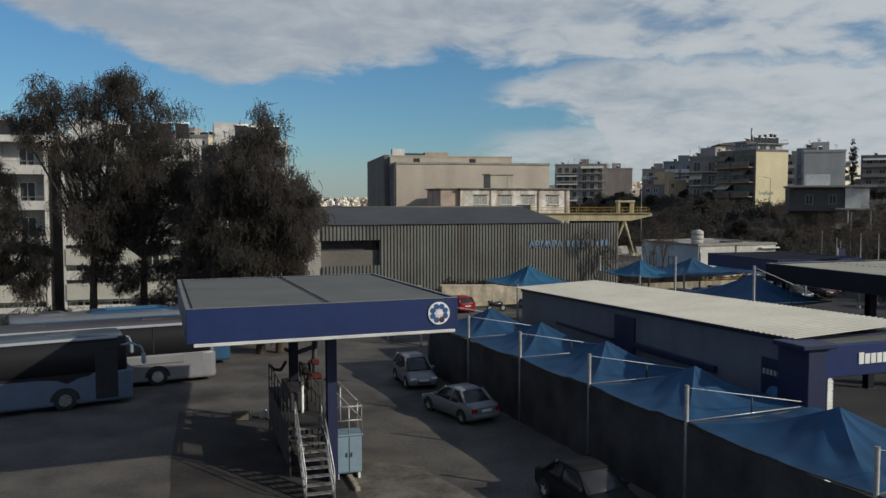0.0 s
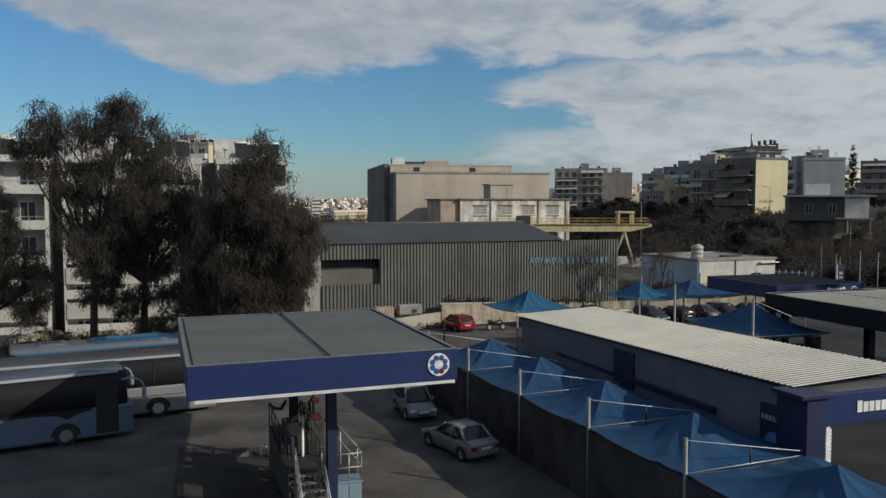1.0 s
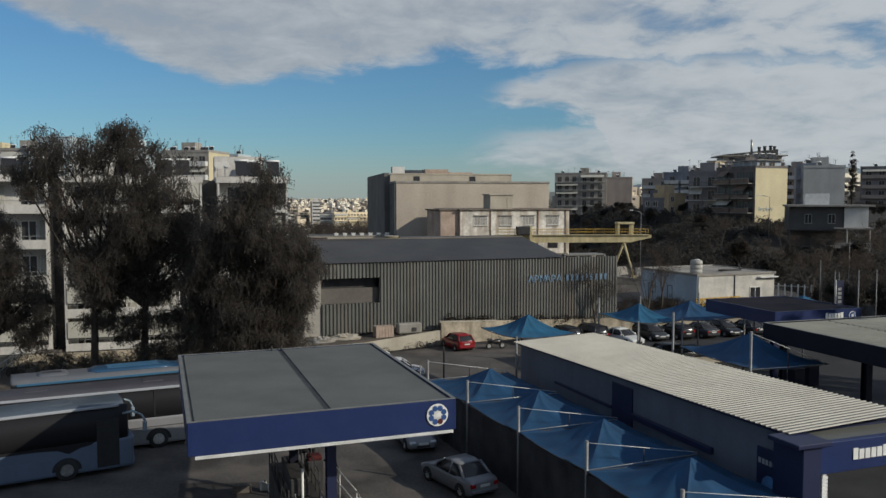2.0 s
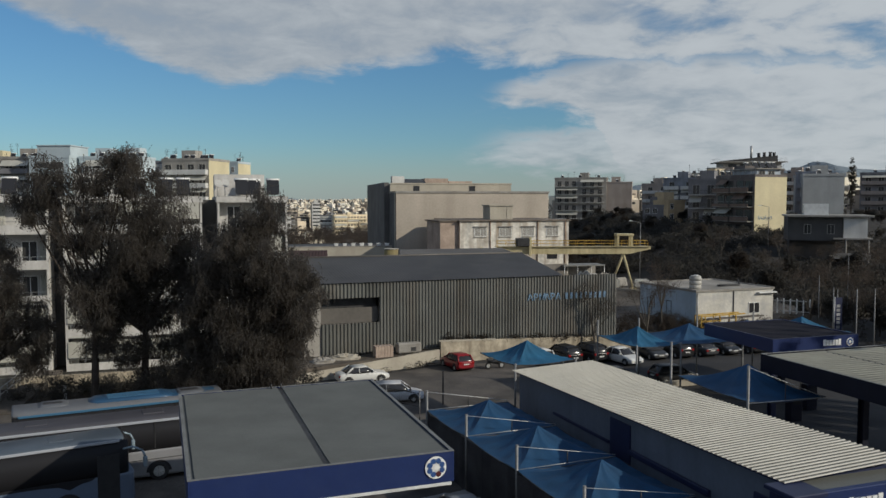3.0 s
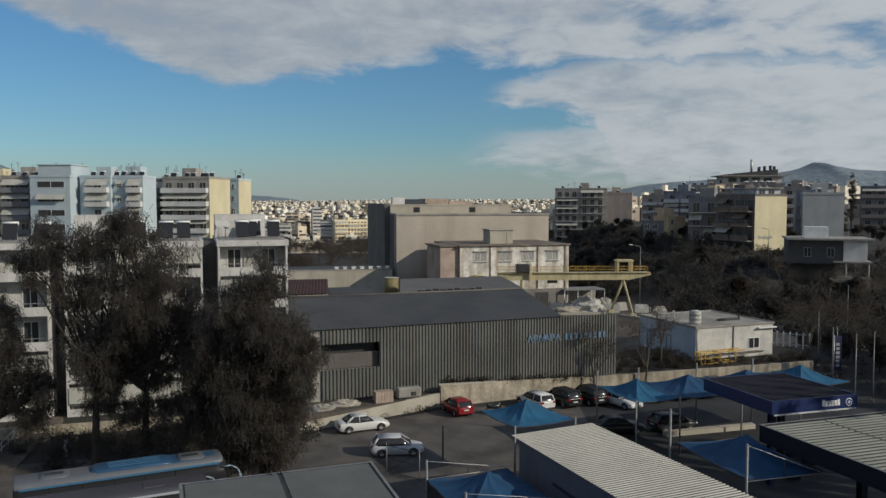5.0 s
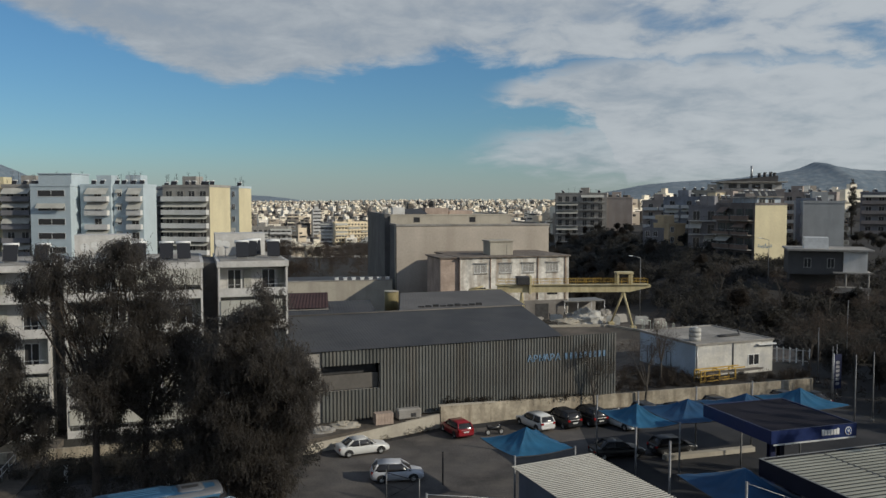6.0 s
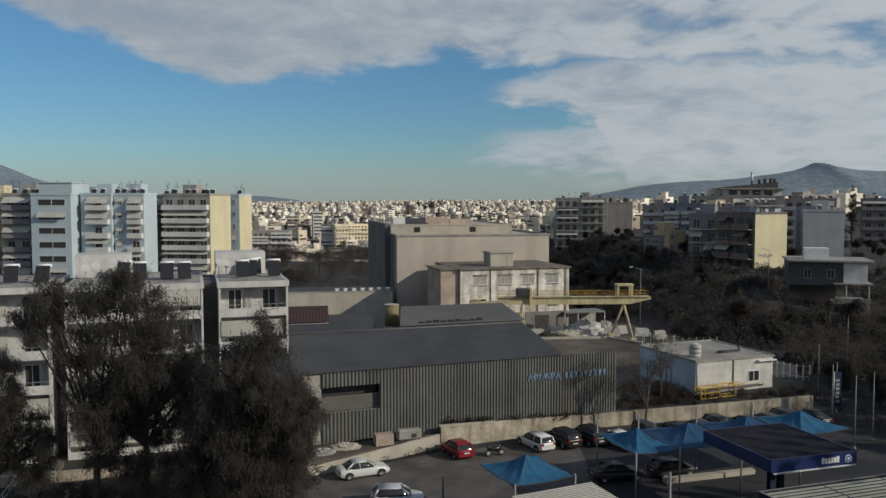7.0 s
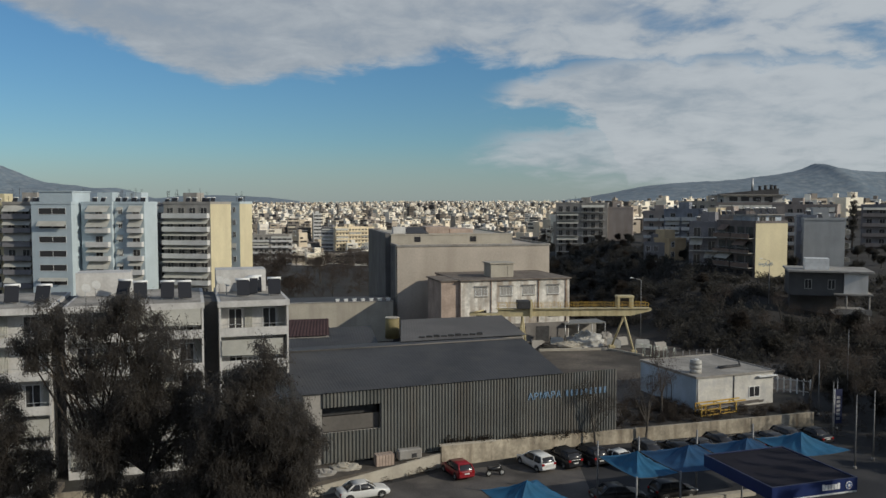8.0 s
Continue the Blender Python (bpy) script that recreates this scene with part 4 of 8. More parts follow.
cb = canopy("truck_canopy", pose(21.75, 52.9, 0, 0, 0, 17.5), 6.9, 7.3, 6.1, 0.85, DARK_FELT, NAVY, "fuel canopy with dark roof and navy lettered fascia", [(1.0, 1.2, 0.2), (5.9, 6.1, 0.2)])
letter_bars(cb, Matrix.Translation((4.0, -0.07, 5.5)), 6, 0.2, 0.36)
badge(cb, Matrix.Translation((6.2, -0.08, 5.68)), 0.27)
cc = canopy("car_canopy", pose(21.2, 38.0, 0, 0, 0, 18.5), 13.0, 8.7, 6.4, 0.95, OLIVE_SHEET, SHADE_NAVY, "wide fuel canopy with olive ribbed roof and dark fascia", [(3.0, 4.3, 0.2), (10.0, 4.3, 0.2)], seams=(4.3, 8.6), ribs=0.42)


# ---- wash shed ----
def wash_shed():
    ang = 19.7
    t = thing("wash_shed", pose(12.4, 28.4, 0, 0, 0, ang), "long blue-grey wash shed under a cream ribbed roof", "shed")
    # local: x across the shed, y along it
    w, d = 5.5, 23.5
    bm = B()
    slab(bm, [(0.35, 4.0), (w - 0.3, 4.0), (w - 0.3, d - 0.3), (0.35, d - 0.3)], 0, [4.87, 4.87, 4.42, 4.42])
    slab(bm, [(0.35, 0.5), (0.6, 0.5), (0.6, 4.0), (0.35, 4.0)], 0, [4.95, 4.95, 4.87, 4.87])
    part("wall", bm, SHED_WALL, t)
    # added dark sheet: shade inside the bay put in as colour
    bm = B()
    box(bm, 0.6, 3.9, 0, w - 0.3, 3.996, 4.6)
    part("bay_lining", bm, SHADE_DARK_RENDER, t, "dark sheet for the shade inside the wash bay")
    bm = B()
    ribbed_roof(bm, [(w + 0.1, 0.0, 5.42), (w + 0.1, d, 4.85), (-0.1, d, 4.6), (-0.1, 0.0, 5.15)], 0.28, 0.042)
    o = part("roof", bm, CREAM_SHEET, t, "cream ribbed roof sheet with darker pans")
    o.data.materials.append(PAN_DARK)
    bm = B()
    slab(bm, [(0.3, 0.45), (w - 0.25, 0.45), (w - 0.25, d - 0.25), (0.3, d - 0.25)], [4.9, 4.9, 4.38, 4.38], [5.08, 5.08, 4.54, 4.54])
    part("eave_beam", bm, NAVY_DARK, t)
    bm = B()
    box(bm, 0.28, 10.6, 0, 0.4, 12.4, 4.4)
    part("door", bm, NAVY_DARK, t, "dark tall service door")
    bm = B()
    box(bm, 0.16, 4.6, 3.0, 0.35, 10.5, 3.28, 0.03)
    part("wall_duct", bm, NAVY_DARK, t, "dark band along the wall")
    # a thin soft shadow on the wall, built as a dark strip
    bm = B()
    box(bm, 0.24, 12.5, 3.0, 0.35, 18.5, 3.16, 0.02)
    part("wall_rail", bm, NAVY_DARK, t, "dark strip for a soft shadow along the wall")
    # sign pillar and blue front at the near end
    bm = B()
    box(bm, -0.35, -0.95, 0, 0.45, 0.5, 4.95, 0.03)
    part("sign_pillar", bm, NAVY_DARK, t, "dark navy sign pillar")
    bm = B()
    box(bm, -0.75, -1.15, 4.95, 0.75, 0.35, 5.12, 0.03)
    part("pillar_cap", bm, NAVY_DARK, t)
    bm = B()
    box(bm, 0.45, -0.9, 3.9, w + 4.0, -0.6, 5.0, 0.02)
    part("front_fascia", bm, NAVY, t, "bright navy front fascia")
    bm = B()
    box(bm, 0.5, -0.6, 4.9, w + 4.0, 2.0, 4.98)
    part("front_roof", bm, FELT, t)
    letter_bars(t, Matrix.Translation((1.9, -0.91, 4.3)), 6, 0.22, 0.35)
    o = Matrix.Rotation(radians(-90), 4, "Z")
    bm = B()
    box(bm, 0.24, 0.55, 1.2, 0.345, 2.0, 4.15, 0.02)
    part("sign_board", bm, NAVY_DARK, t, "dark sign board with pale emblem")
    for i in range(6):
        bm = B()
        box(bm, 0.225, 1.75 - i * 0.19, 3.55, 0.238, 1.88 - i * 0.19, 3.75)
        part("sign_bar", bm, STEEL, t)
    bm = B()
    rod(bm, (0.238, 1.27, 2.75), (0.222, 1.27, 2.75), 0.42, n=20)
    part("emblem", bm, SIGN_BLUE, t)
    bm = B()
    for i in range(28):
        box(bm, 0.62, -0.85, 0.05 + i * 0.135, 0.86, -0.62, 0.15 + i * 0.135)
    box(bm, 0.66, -0.82, 0, 0.82, -0.66, 3.9)
    part("ribbed_post", bm, WHITE_PAINT, t, "white ribbed post")


wash_shed()


# ---- shade tents ----
def tent(m, wx, wy, label, eave=2.95, apex=4.05, cloth=None):
    """A square pyramid of canvas with sagging edges; local x and y along its sides."""
    t = thing("shade_tent", m, label, "tent", "shade tents")
    n = 20
    bm = B()
    side = bm.faces.layers.int.new("side")
    cx, cy = wx / 2, wy / 2
    corners = [(0, 0), (wx, 0), (wx, wy), (0, wy)]
    for k in range(4):
        (xa, ya), (xb, yb) = corners[k], corners[(k + 1) % 4]
        grid = []
        for i in range(n + 1):
            row = []
            for j in range(n + 1):
                s, r = i / n, j / n
                ex, ey = xa + (xb - xa) * s, ya + (yb - ya) * s
                x, y = ex + (cx - ex) * r, ey + (cy - ey) * r
                sag = 0.12 * math.sin(math.pi * s) * (1 - r) + 0.2 * math.sin(math.pi * r)
                fold = 0.07 * math.sin(11 * s + 5 * r + 1.7 * k) * r * (1 - r) * 2 + 0.045 * math.sin(26 * s + 9 * r * r + 2.3 * k) * (1 - r) * (0.3 + r) + 0.08 * noise.noise(Vector((x * 1.1 + m.translation.x, y * 1.1, k * 3.0))) * (1 - r)
                row.append(bm.verts.new((x, y, eave + (apex - eave) * r ** 1.15 - sag + fold)))
            grid.append(row)
        for i in range(n):
            for j in range(n):
                q = [grid[i][j], grid[i + 1][j], grid[i + 1][j + 1], grid[i][j + 1]] if j < n - 1 else [grid[i][j], grid[i + 1][j], grid[0][n]]
                f = bm.faces.new(q)
                f.smooth = True
                f[side] = k
    bmesh.ops.delete(bm, geom=[v for v in bm.verts if not v.link_faces], context="VERTS")
    rim = [v for v in bm.verts if abs(abs(v.co.x - cx) / cx - abs(v.co.y - cy) / cy) < 1e-4]
    for v in rim:   # the four cloths meet along the ridges
        v.co.z = eave + (apex - eave) * max(0.0, 1 - abs(v.co.x - cx) / cx) ** 1.15 - 0.2 * math.sin(math.pi * abs(v.co.x - cx) / cx)
    bmesh.ops.remove_doubles(bm, verts=rim, dist=0.004)
    for e in bm.edges:
        if len(e.link_faces) == 2 and e.link_faces[0][side] != e.link_faces[1][side]:
            e.smooth = False
    part("canvas", bm, cloth or CANVAS_SHADED, t)
    bm = B()
    for k in range(4):
        (xa, ya), (xb, yb) = corners[k], corners[(k + 1) % 4]
        for i in range(6):
            s0, s1 = i / 6, (i + 1) / 6
            z0, z1 = (eave - 0.02 - 0.12 * math.sin(math.pi * s) for s in (s0, s1))
            rod(bm, (xa + (xb - xa) * s0, ya + (yb - ya) * s0, z0), (xa + (xb - xa) * s1, ya + (yb - ya) * s1, z1), 0.03, n=5)
    part("edge_rope", bm, DARK_STEEL, t)
    return t


def shade_post(x, y, h, ang, reach=5.3, eave=2.95, rods=True, label="slim steel post with a stay rod"):
    t = thing("shade_post", pose(x, y, 0, 0, 0, ang), label, "post", "shade posts")
    bm = B()
    rod(bm, (0, 0, 0), (0, 0, h), 0.07, n=10)
    part("post", bm, POST_STEEL, t)
    if rods:
        bm = B()
        rod(bm, (0, 0, h - 0.08), (reach, 0, eave + 0.1), 0.014, n=6)
        part("stay_rod", bm, WHITE_PAINT, t)
        bm = B()
        rod(bm, (0, 0, eave), (reach, 0, eave + 0.02), 0.022, n=6)
        part("arm", bm, STEEL, t)
        bm = B()
        rod(bm, (reach * 0.5, 0, eave), (reach * 0.5, 0, eave + (h - eave) * 0.5), 0.03, n=6)
        part("strut", bm, DARK_STEEL, t)
    return t


V = Vector((-math.sin(radians(22)), math.cos(radians(22))))
U = Vector((math.cos(radians(22)), math.sin(radians(22))))
P4 = Vector((7.78, 25.7))
net_obs = thing("screen_net", pose(0, 0, 0), "black shade netting hung between the posts", "netting")
for k in range(-2, 5):
    run = 7.0 if k < 0 else 5.75
    p = P4 + V * (run * k)
    shade_post(p.x, p.y, 4.12, 22)
    if k < 4:
        tent(pose(p.x, p.y, 0, 0, 0, 22), 5.3, run, "blue canvas shade tent in a row beside the wash shed", 2.95, 4.0)
        bm = B()
        nn = 14
        g = [[bm.verts.new((*(p + V * (run * i / nn) + U * (0.05 * math.sin(i * 1.7 + k))), z * (2.78 + 0.12 * abs(i / nn - 0.5)) / 3)) for z in range(4)] for i in range(nn + 1)]
        for i in range(nn):
            for j in range(3):
                bm.faces.new((g[i][j], g[i + 1][j], g[i + 1][j + 1], g[i][j + 1]))
        r = bmesh.ops.solidify(bm, geom=bm.faces[:], thickness=0.02)
        part("net_panel", bm, NET, net_obs)

# right of the shed, and along the wall
for k, (x, y) in enumerate(((16.0, 41.8), (14.0, 49.0))):
    shade_post(x, y, 6.65, 16, 4.6, 4.65, rods=k == 0)
tent(pose(16.3, 42.3, 0, 0, 0, 16), 4.8, 6.9, "blue canvas shade tent beside the wash shed", 4.6, 5.85)
tent(pose(4.9, 52.8, 0, 0, 0, 26), 4.7, 4.9, "blue canvas shade tent over a parking bay, in the sunlit tone", 4.45, 5.55, CANVAS_SUNLIT)
for x, y in ((4.85, 52.75), (9.15, 54.85)):
    shade_post(x, y, 4.55, 26, rods=False)
# the two middle tents take the cloth with shade in its colour
for off, wide, cloth in ((-0.45, 3.7, CANVAS_SUNLIT), (3.4, 5.5, CANVAS_SHADED), (9.1, 5.5, CANVAS_SHADED), (14.9, 5.1, CANVAS_SUNLIT)):
    p = Vector((14.9, 59.9)) + Vector((0.943, 0.333)) * off
    tent(pose(p.x, p.y, 0, 0, 0, 19.5), wide, 5.6, "blue canvas shade tent over parked cars by the wall", 4.4, 5.45, cloth)
    q = p + Vector((-0.333, 0.943)) * 5.7
    shade_post(q.x, q.y, 5.6, 19.5, rods=False)
    shade_post(p.x, p.y, 4.5, 19.5, rods=False)

# ---- vehicles ----
def paint(name, col, rough=0.3, metal=0.0):
    m = mat(name, col, rough, metal, vary=0.05, scale=1.2, grain=10, bump=0.0, dirt=tuple(c * 0.6 + 0.03 for c in col), dirt_amount=0.25, spec=0.5)
    return m


CAR_SILVER = paint("silver_car_paint", (0.205, 0.21, 0.225), 0.35, 0.3)
CAR_PALE = paint("pale_silver_car_paint", (0.48, 0.49, 0.52), 0.35, 0.1)
CAR_WHITE = paint("white_car_paint", (0.6, 0.6, 0.58))
CAR_RED = paint("red_car_paint", (0.22, 0.012, 0.018))
CAR_BLACK = paint("black_car_paint", (0.012, 0.012, 0.013))
DULL_BLACK = mat("matt_black_car_paint", (0.011, 0.011, 0.012), 0.6, vary=0.1, scale=1.2, grain=10, bump=0.0, spec=0.15)
CAR_GREY = paint("dark_grey_car_paint", (0.05, 0.052, 0.056), 0.35, 0.3)
BUS_TRIM = paint("pale_coach_trim", (0.36, 0.38, 0.42), 0.35)
BUS_MIRROR = paint("pale_blue_mirror_shell", (0.22, 0.28, 0.33), 0.25)
BUS_GLASS = glass_mat("tinted_coach_glass", (0.022, 0.022, 0.025), 0.35)
BUS_GLASS.node_tree.nodes["Principled BSDF"].inputs["Specular IOR Level"].default_value = 0.12
BUS_ROOF_SLATE = paint("slate_coach_roof", (0.085, 0.105, 0.13), 0.3)
BUS_WHITE = paint("white_coach_paint", (0.22, 0.22, 0.232), 0.35)
BUS_ROOF = paint("grey_coach_roof", (0.064, 0.062, 0.072), 0.5)
# white roof paint darkened: tree shade is put into the colour
BUS_ROOF_SHADED = paint("shaded_white_coach_roof", (0.125, 0.132, 0.146), 0.45)
BUS_SKY = paint("light_blue_coach_paint", (0.055, 0.14, 0.24), 0.3)
BUS_SLATE = paint("slate_coach_paint", (0.10, 0.135, 0.20), 0.35)
BUS_BLUE = paint("blue_coach_paint", (0.03, 0.08, 0.155), 0.35)
HEADLAMP = glass_mat("lamp_glass", (0.6, 0.62, 0.65), 0.1)
TAIL_LAMP = glass_mat("tail_lamp", (0.25, 0.01, 0.01), 0.2)
PLATE = mat("plate", (0.6, 0.6, 0.58), 0.5, vary=0.03)


def wheel(parent, x, y, r, wdt, out, rim_mat=None, spokes=5):
    """out: -1 if the outer face looks towards -y."""
    bm = B()
    prof = [(-wdt / 2, r * 0.62), (-wdt / 2, r * 0.93), (-wdt * 0.3, r), (wdt * 0.3, r), (wdt / 2, r * 0.93), (wdt / 2, r * 0.62)]
    n = 20
    rings = [[bm.verts.new((q * math.cos(2 * math.pi * i / n), p, q * math.sin(2 * math.pi * i / n))) for i in range(n)] for p, q in prof]
    for a, b in zip(rings, rings[1:]):
        for i in range(n):
            bm.faces.new((a[i], a[(i + 1) % n], b[(i + 1) % n], b[i])).smooth = True
    o = part("tyre", bm, RUBBER, parent, "", Matrix.Translation((x, y, r)))
    bm = B()
    e = out * wdt * 0.42
    rod(bm, (0, e * 0.2, 0), (0, e, 0), r * 0.63, r * 0.55, n=16)
    rod(bm, (0, e, 0), (0, e * 1.12, 0), r * 0.18, n=10)
    for k in range(spokes):
        a = 2 * math.pi * k / spokes
        rod(bm, (math.cos(a) * r * 0.1, e * 1.02, math.sin(a) * r * 0.1), (math.cos(a) * r * 0.55, e * 1.02, math.sin(a) * r * 0.55), r * 0.07, n=4)
    part("rim", bm, rim_mat or STEEL, o)


def loft(bm, stations, section):
    """stations: (x, half width, z low, z high); section: (share of half width, share of height) from lower left over the top to lower right."""
    rings = [[bm.verts.new((x, hw * a, lo + (hi - lo) * b)) for a, b in section] for x, hw, lo, hi in stations]
    n = len(section)
    for a, b in zip(rings, rings[1:]):
        for i in range(n):
            bm.faces.new((a[i], a[(i + 1) % n], b[(i + 1) % n], b[i])).smooth = True
    bm.faces.new(rings[0][::-1])
    bm.faces.new(rings[-1])
    return bm


BODY_SEC = [(-0.88, 0.0), (-0.97, 0.12), (-1.0, 0.45), (-0.98, 0.75), (-0.90, 0.96), (-0.7, 1.0), (0.7, 1.0), (0.90, 0.96), (0.98, 0.75), (1.0, 0.45), (0.97, 0.12), (0.88, 0.0)]
CABIN_SEC = [(-1.0, 0.0), (-0.93, 0.35), (-0.82, 0.78), (-0.72, 1.0), (0.72, 1.0), (0.82, 0.78), (0.93, 0.35), (1.0, 0.0)]


def car(name, m, label, paint_mat, style="sedan", L=4.35, W=1.72, H=1.45, group="parked cars"):
    """Local x forwards, middle of the car at the origin."""
    t = thing(name, m, label, "car", group)
    hw = W / 2
    f, r = L / 2, -L / 2
    belt = 0.92 if style != "suv" else 1.02
    hood = 0.86 if style != "suv" else 1.0
    tail = {"sedan": 0.95, "hatch": 0.98, "estate": 1.0, "suv": 1.08}[style]
    bm = B()
    loft(bm, [(r, hw * 0.86, 0.36, tail - 0.14), (r + 0.08, hw * 0.93, 0.27, tail - 0.05), (r + 0.35, hw * 0.99, 0.2, tail), (r + 1.0, hw, 0.18, belt + 0.03), (0.0, hw, 0.18, belt),
              (f - 1.25, hw, 0.18, hood + 0.05), (f - 0.6, hw * 0.98, 0.2, hood - 0.06), (f - 0.18, hw * 0.93, 0.24, hood - 0.17), (f, hw * 0.78, 0.32, hood - 0.32)], BODY_SEC)
    part("body", bm, paint_mat, t)
    # cabin glass, then the painted roof and pillars over it
    if style == "sedan":
        c0, c1, c2, c3 = r + 0.55, r + 1.25, f - 2.0, f - 1.2
    elif style == "hatch":
        c0, c1, c2, c3 = r + 0.12, r + 0.55, f - 1.75, f - 0.95
    else:
        c0, c1, c2, c3 = r + 0.1, r + 0.4, f - 1.95, f - 1.15
    b0 = belt - 0.04
    bm = B()
    loft(bm, [(c0, hw * 0.86, b0, b0 + 0.05), (c1, hw * 0.93, b0, H - 0.06), ((c1 + c2) / 2, hw * 0.95, b0, H - 0.03), (c2, hw * 0.93, b0, H - 0.06), (c3, hw * 0.86, b0, b0 + 0.05)], CABIN_SEC)
    part("glazing", bm, GLASS, t, "dark car windows")
    bm = B()
    loft(bm, [(c1 - 0.06, hw * 0.70, H - 0.1, H - 0.035), ((c1 + c2) / 2, hw * 0.74, H - 0.09, H + 0.0), (c2 + 0.04, hw * 0.70, H - 0.1, H - 0.035)], [(-1, 0), (-0.97, 0.7), (-0.8, 1), (0.8, 1), (0.97, 0.7), (1, 0)])
    part("roof", bm, paint_mat, t)
    for s in (-1, 1):
        bm = B()
        rod(bm, (c3 - 0.02, s * hw * 0.87, b0), (c2 + 0.02, s * hw * 0.70, H - 0.06), 0.045, n=6)
        part("front_pillar", bm, paint_mat, t)
        bm = B()
        rod(bm, (c0 + 0.02, s * hw * 0.86, b0), (c1 - 0.03, s * hw * 0.70, H - 0.06), 0.075, n=6)
        part("rear_pillar", bm, paint_mat, t)
        bm = B()
        xm = (c1 + c2) / 2 - 0.1
        rod(bm, (xm, s * hw * 0.96, b0), (xm, s * hw * 0.72, H - 0.05), 0.04, n=6)
        part("middle_pillar", bm, paint_mat if style != "hatch" else DARK_STEEL, t)
        bm = B()
        box(bm, c3 - 0.35, s * hw * 1.0 - 0.09, belt, c3 - 0.2, s * hw * 1.0 + 0.09, belt + 0.13, 0.03)
        part("mirror", bm, paint_mat, t)
        bm = B()
        box(bm, f - 0.26, s * hw * 0.68 - 0.17, hood - 0.36, f - 0.05, s * hw * 0.68 + 0.17, hood - 0.2, 0.04)
        part("headlight", bm, HEADLAMP, t)
        bm = B()
        zt = tail - 0.36 if style == "sedan" else tail - 0.3
        box(bm, r - 0.005, s * hw * 0.72 - 0.15, zt, r + 0.16, s * hw * 0.72 + 0.15, zt + 0.22, 0.03)
        part("tail_light", bm, TAIL_LAMP, t)
        for x in (f - 0.82, r + 0.78):
            wheel(t, x, s * (hw - 0.083), 0.31 if style != "suv" else 0.35, 0.2, s)
            bm = B()
            n = 14
            vs = [(x + 0.40 * math.cos(math.pi * i / n), 0.31 + 0.38 * math.sin(math.pi * i / n)) for i in range(n + 1)]
            y = s * (hw + 0.004)
            a = [bm.verts.new((p, y, q)) for p, q in vs]
            b = [bm.verts.new((p, y - s * 0.08, q)) for p, q in vs]
            bm.faces.new(a)
            bm.faces.new(b[::-1])
            for i in range(n):
                bm.faces.new((a[i], a[i + 1], b[i + 1], b[i]))
            # black half disc in place of the shade inside the arch
            part("wheel_arch", bm, MATT_BLACK, t)
    bm = B()
    box(bm, f - 0.1, -hw * 0.45, 0.33, f + 0.012, hw * 0.45, 0.47, 0.02)
    part("grille", bm, DARK_STEEL, t)
    for x, z in ((f + 0.0, 0.48), (r - 0.02, 0.62)):
        bm = B()
        box(bm, x - 0.012, -0.26, z, x + 0.022, 0.26, z + 0.11)
        part("number_plate", bm, PLATE, t)
    bm = B()
    box(bm, r - 0.03, -hw * 0.85, 0.33, r + 0.2, hw * 0.85, 0.52, 0.05)
    part("bumper", bm, paint_mat, t)
    for s in (-1, 1):
        bm = B()
        for x in (c3 - 0.9, c3 - 2.0):
            box(bm, x, s * hw * 1.0 - 0.012, belt - 0.16, x + 0.2, s * hw * 1.0 + 0.012, belt - 0.12)
        part("door_handle", bm, paint_mat, t)
    return t


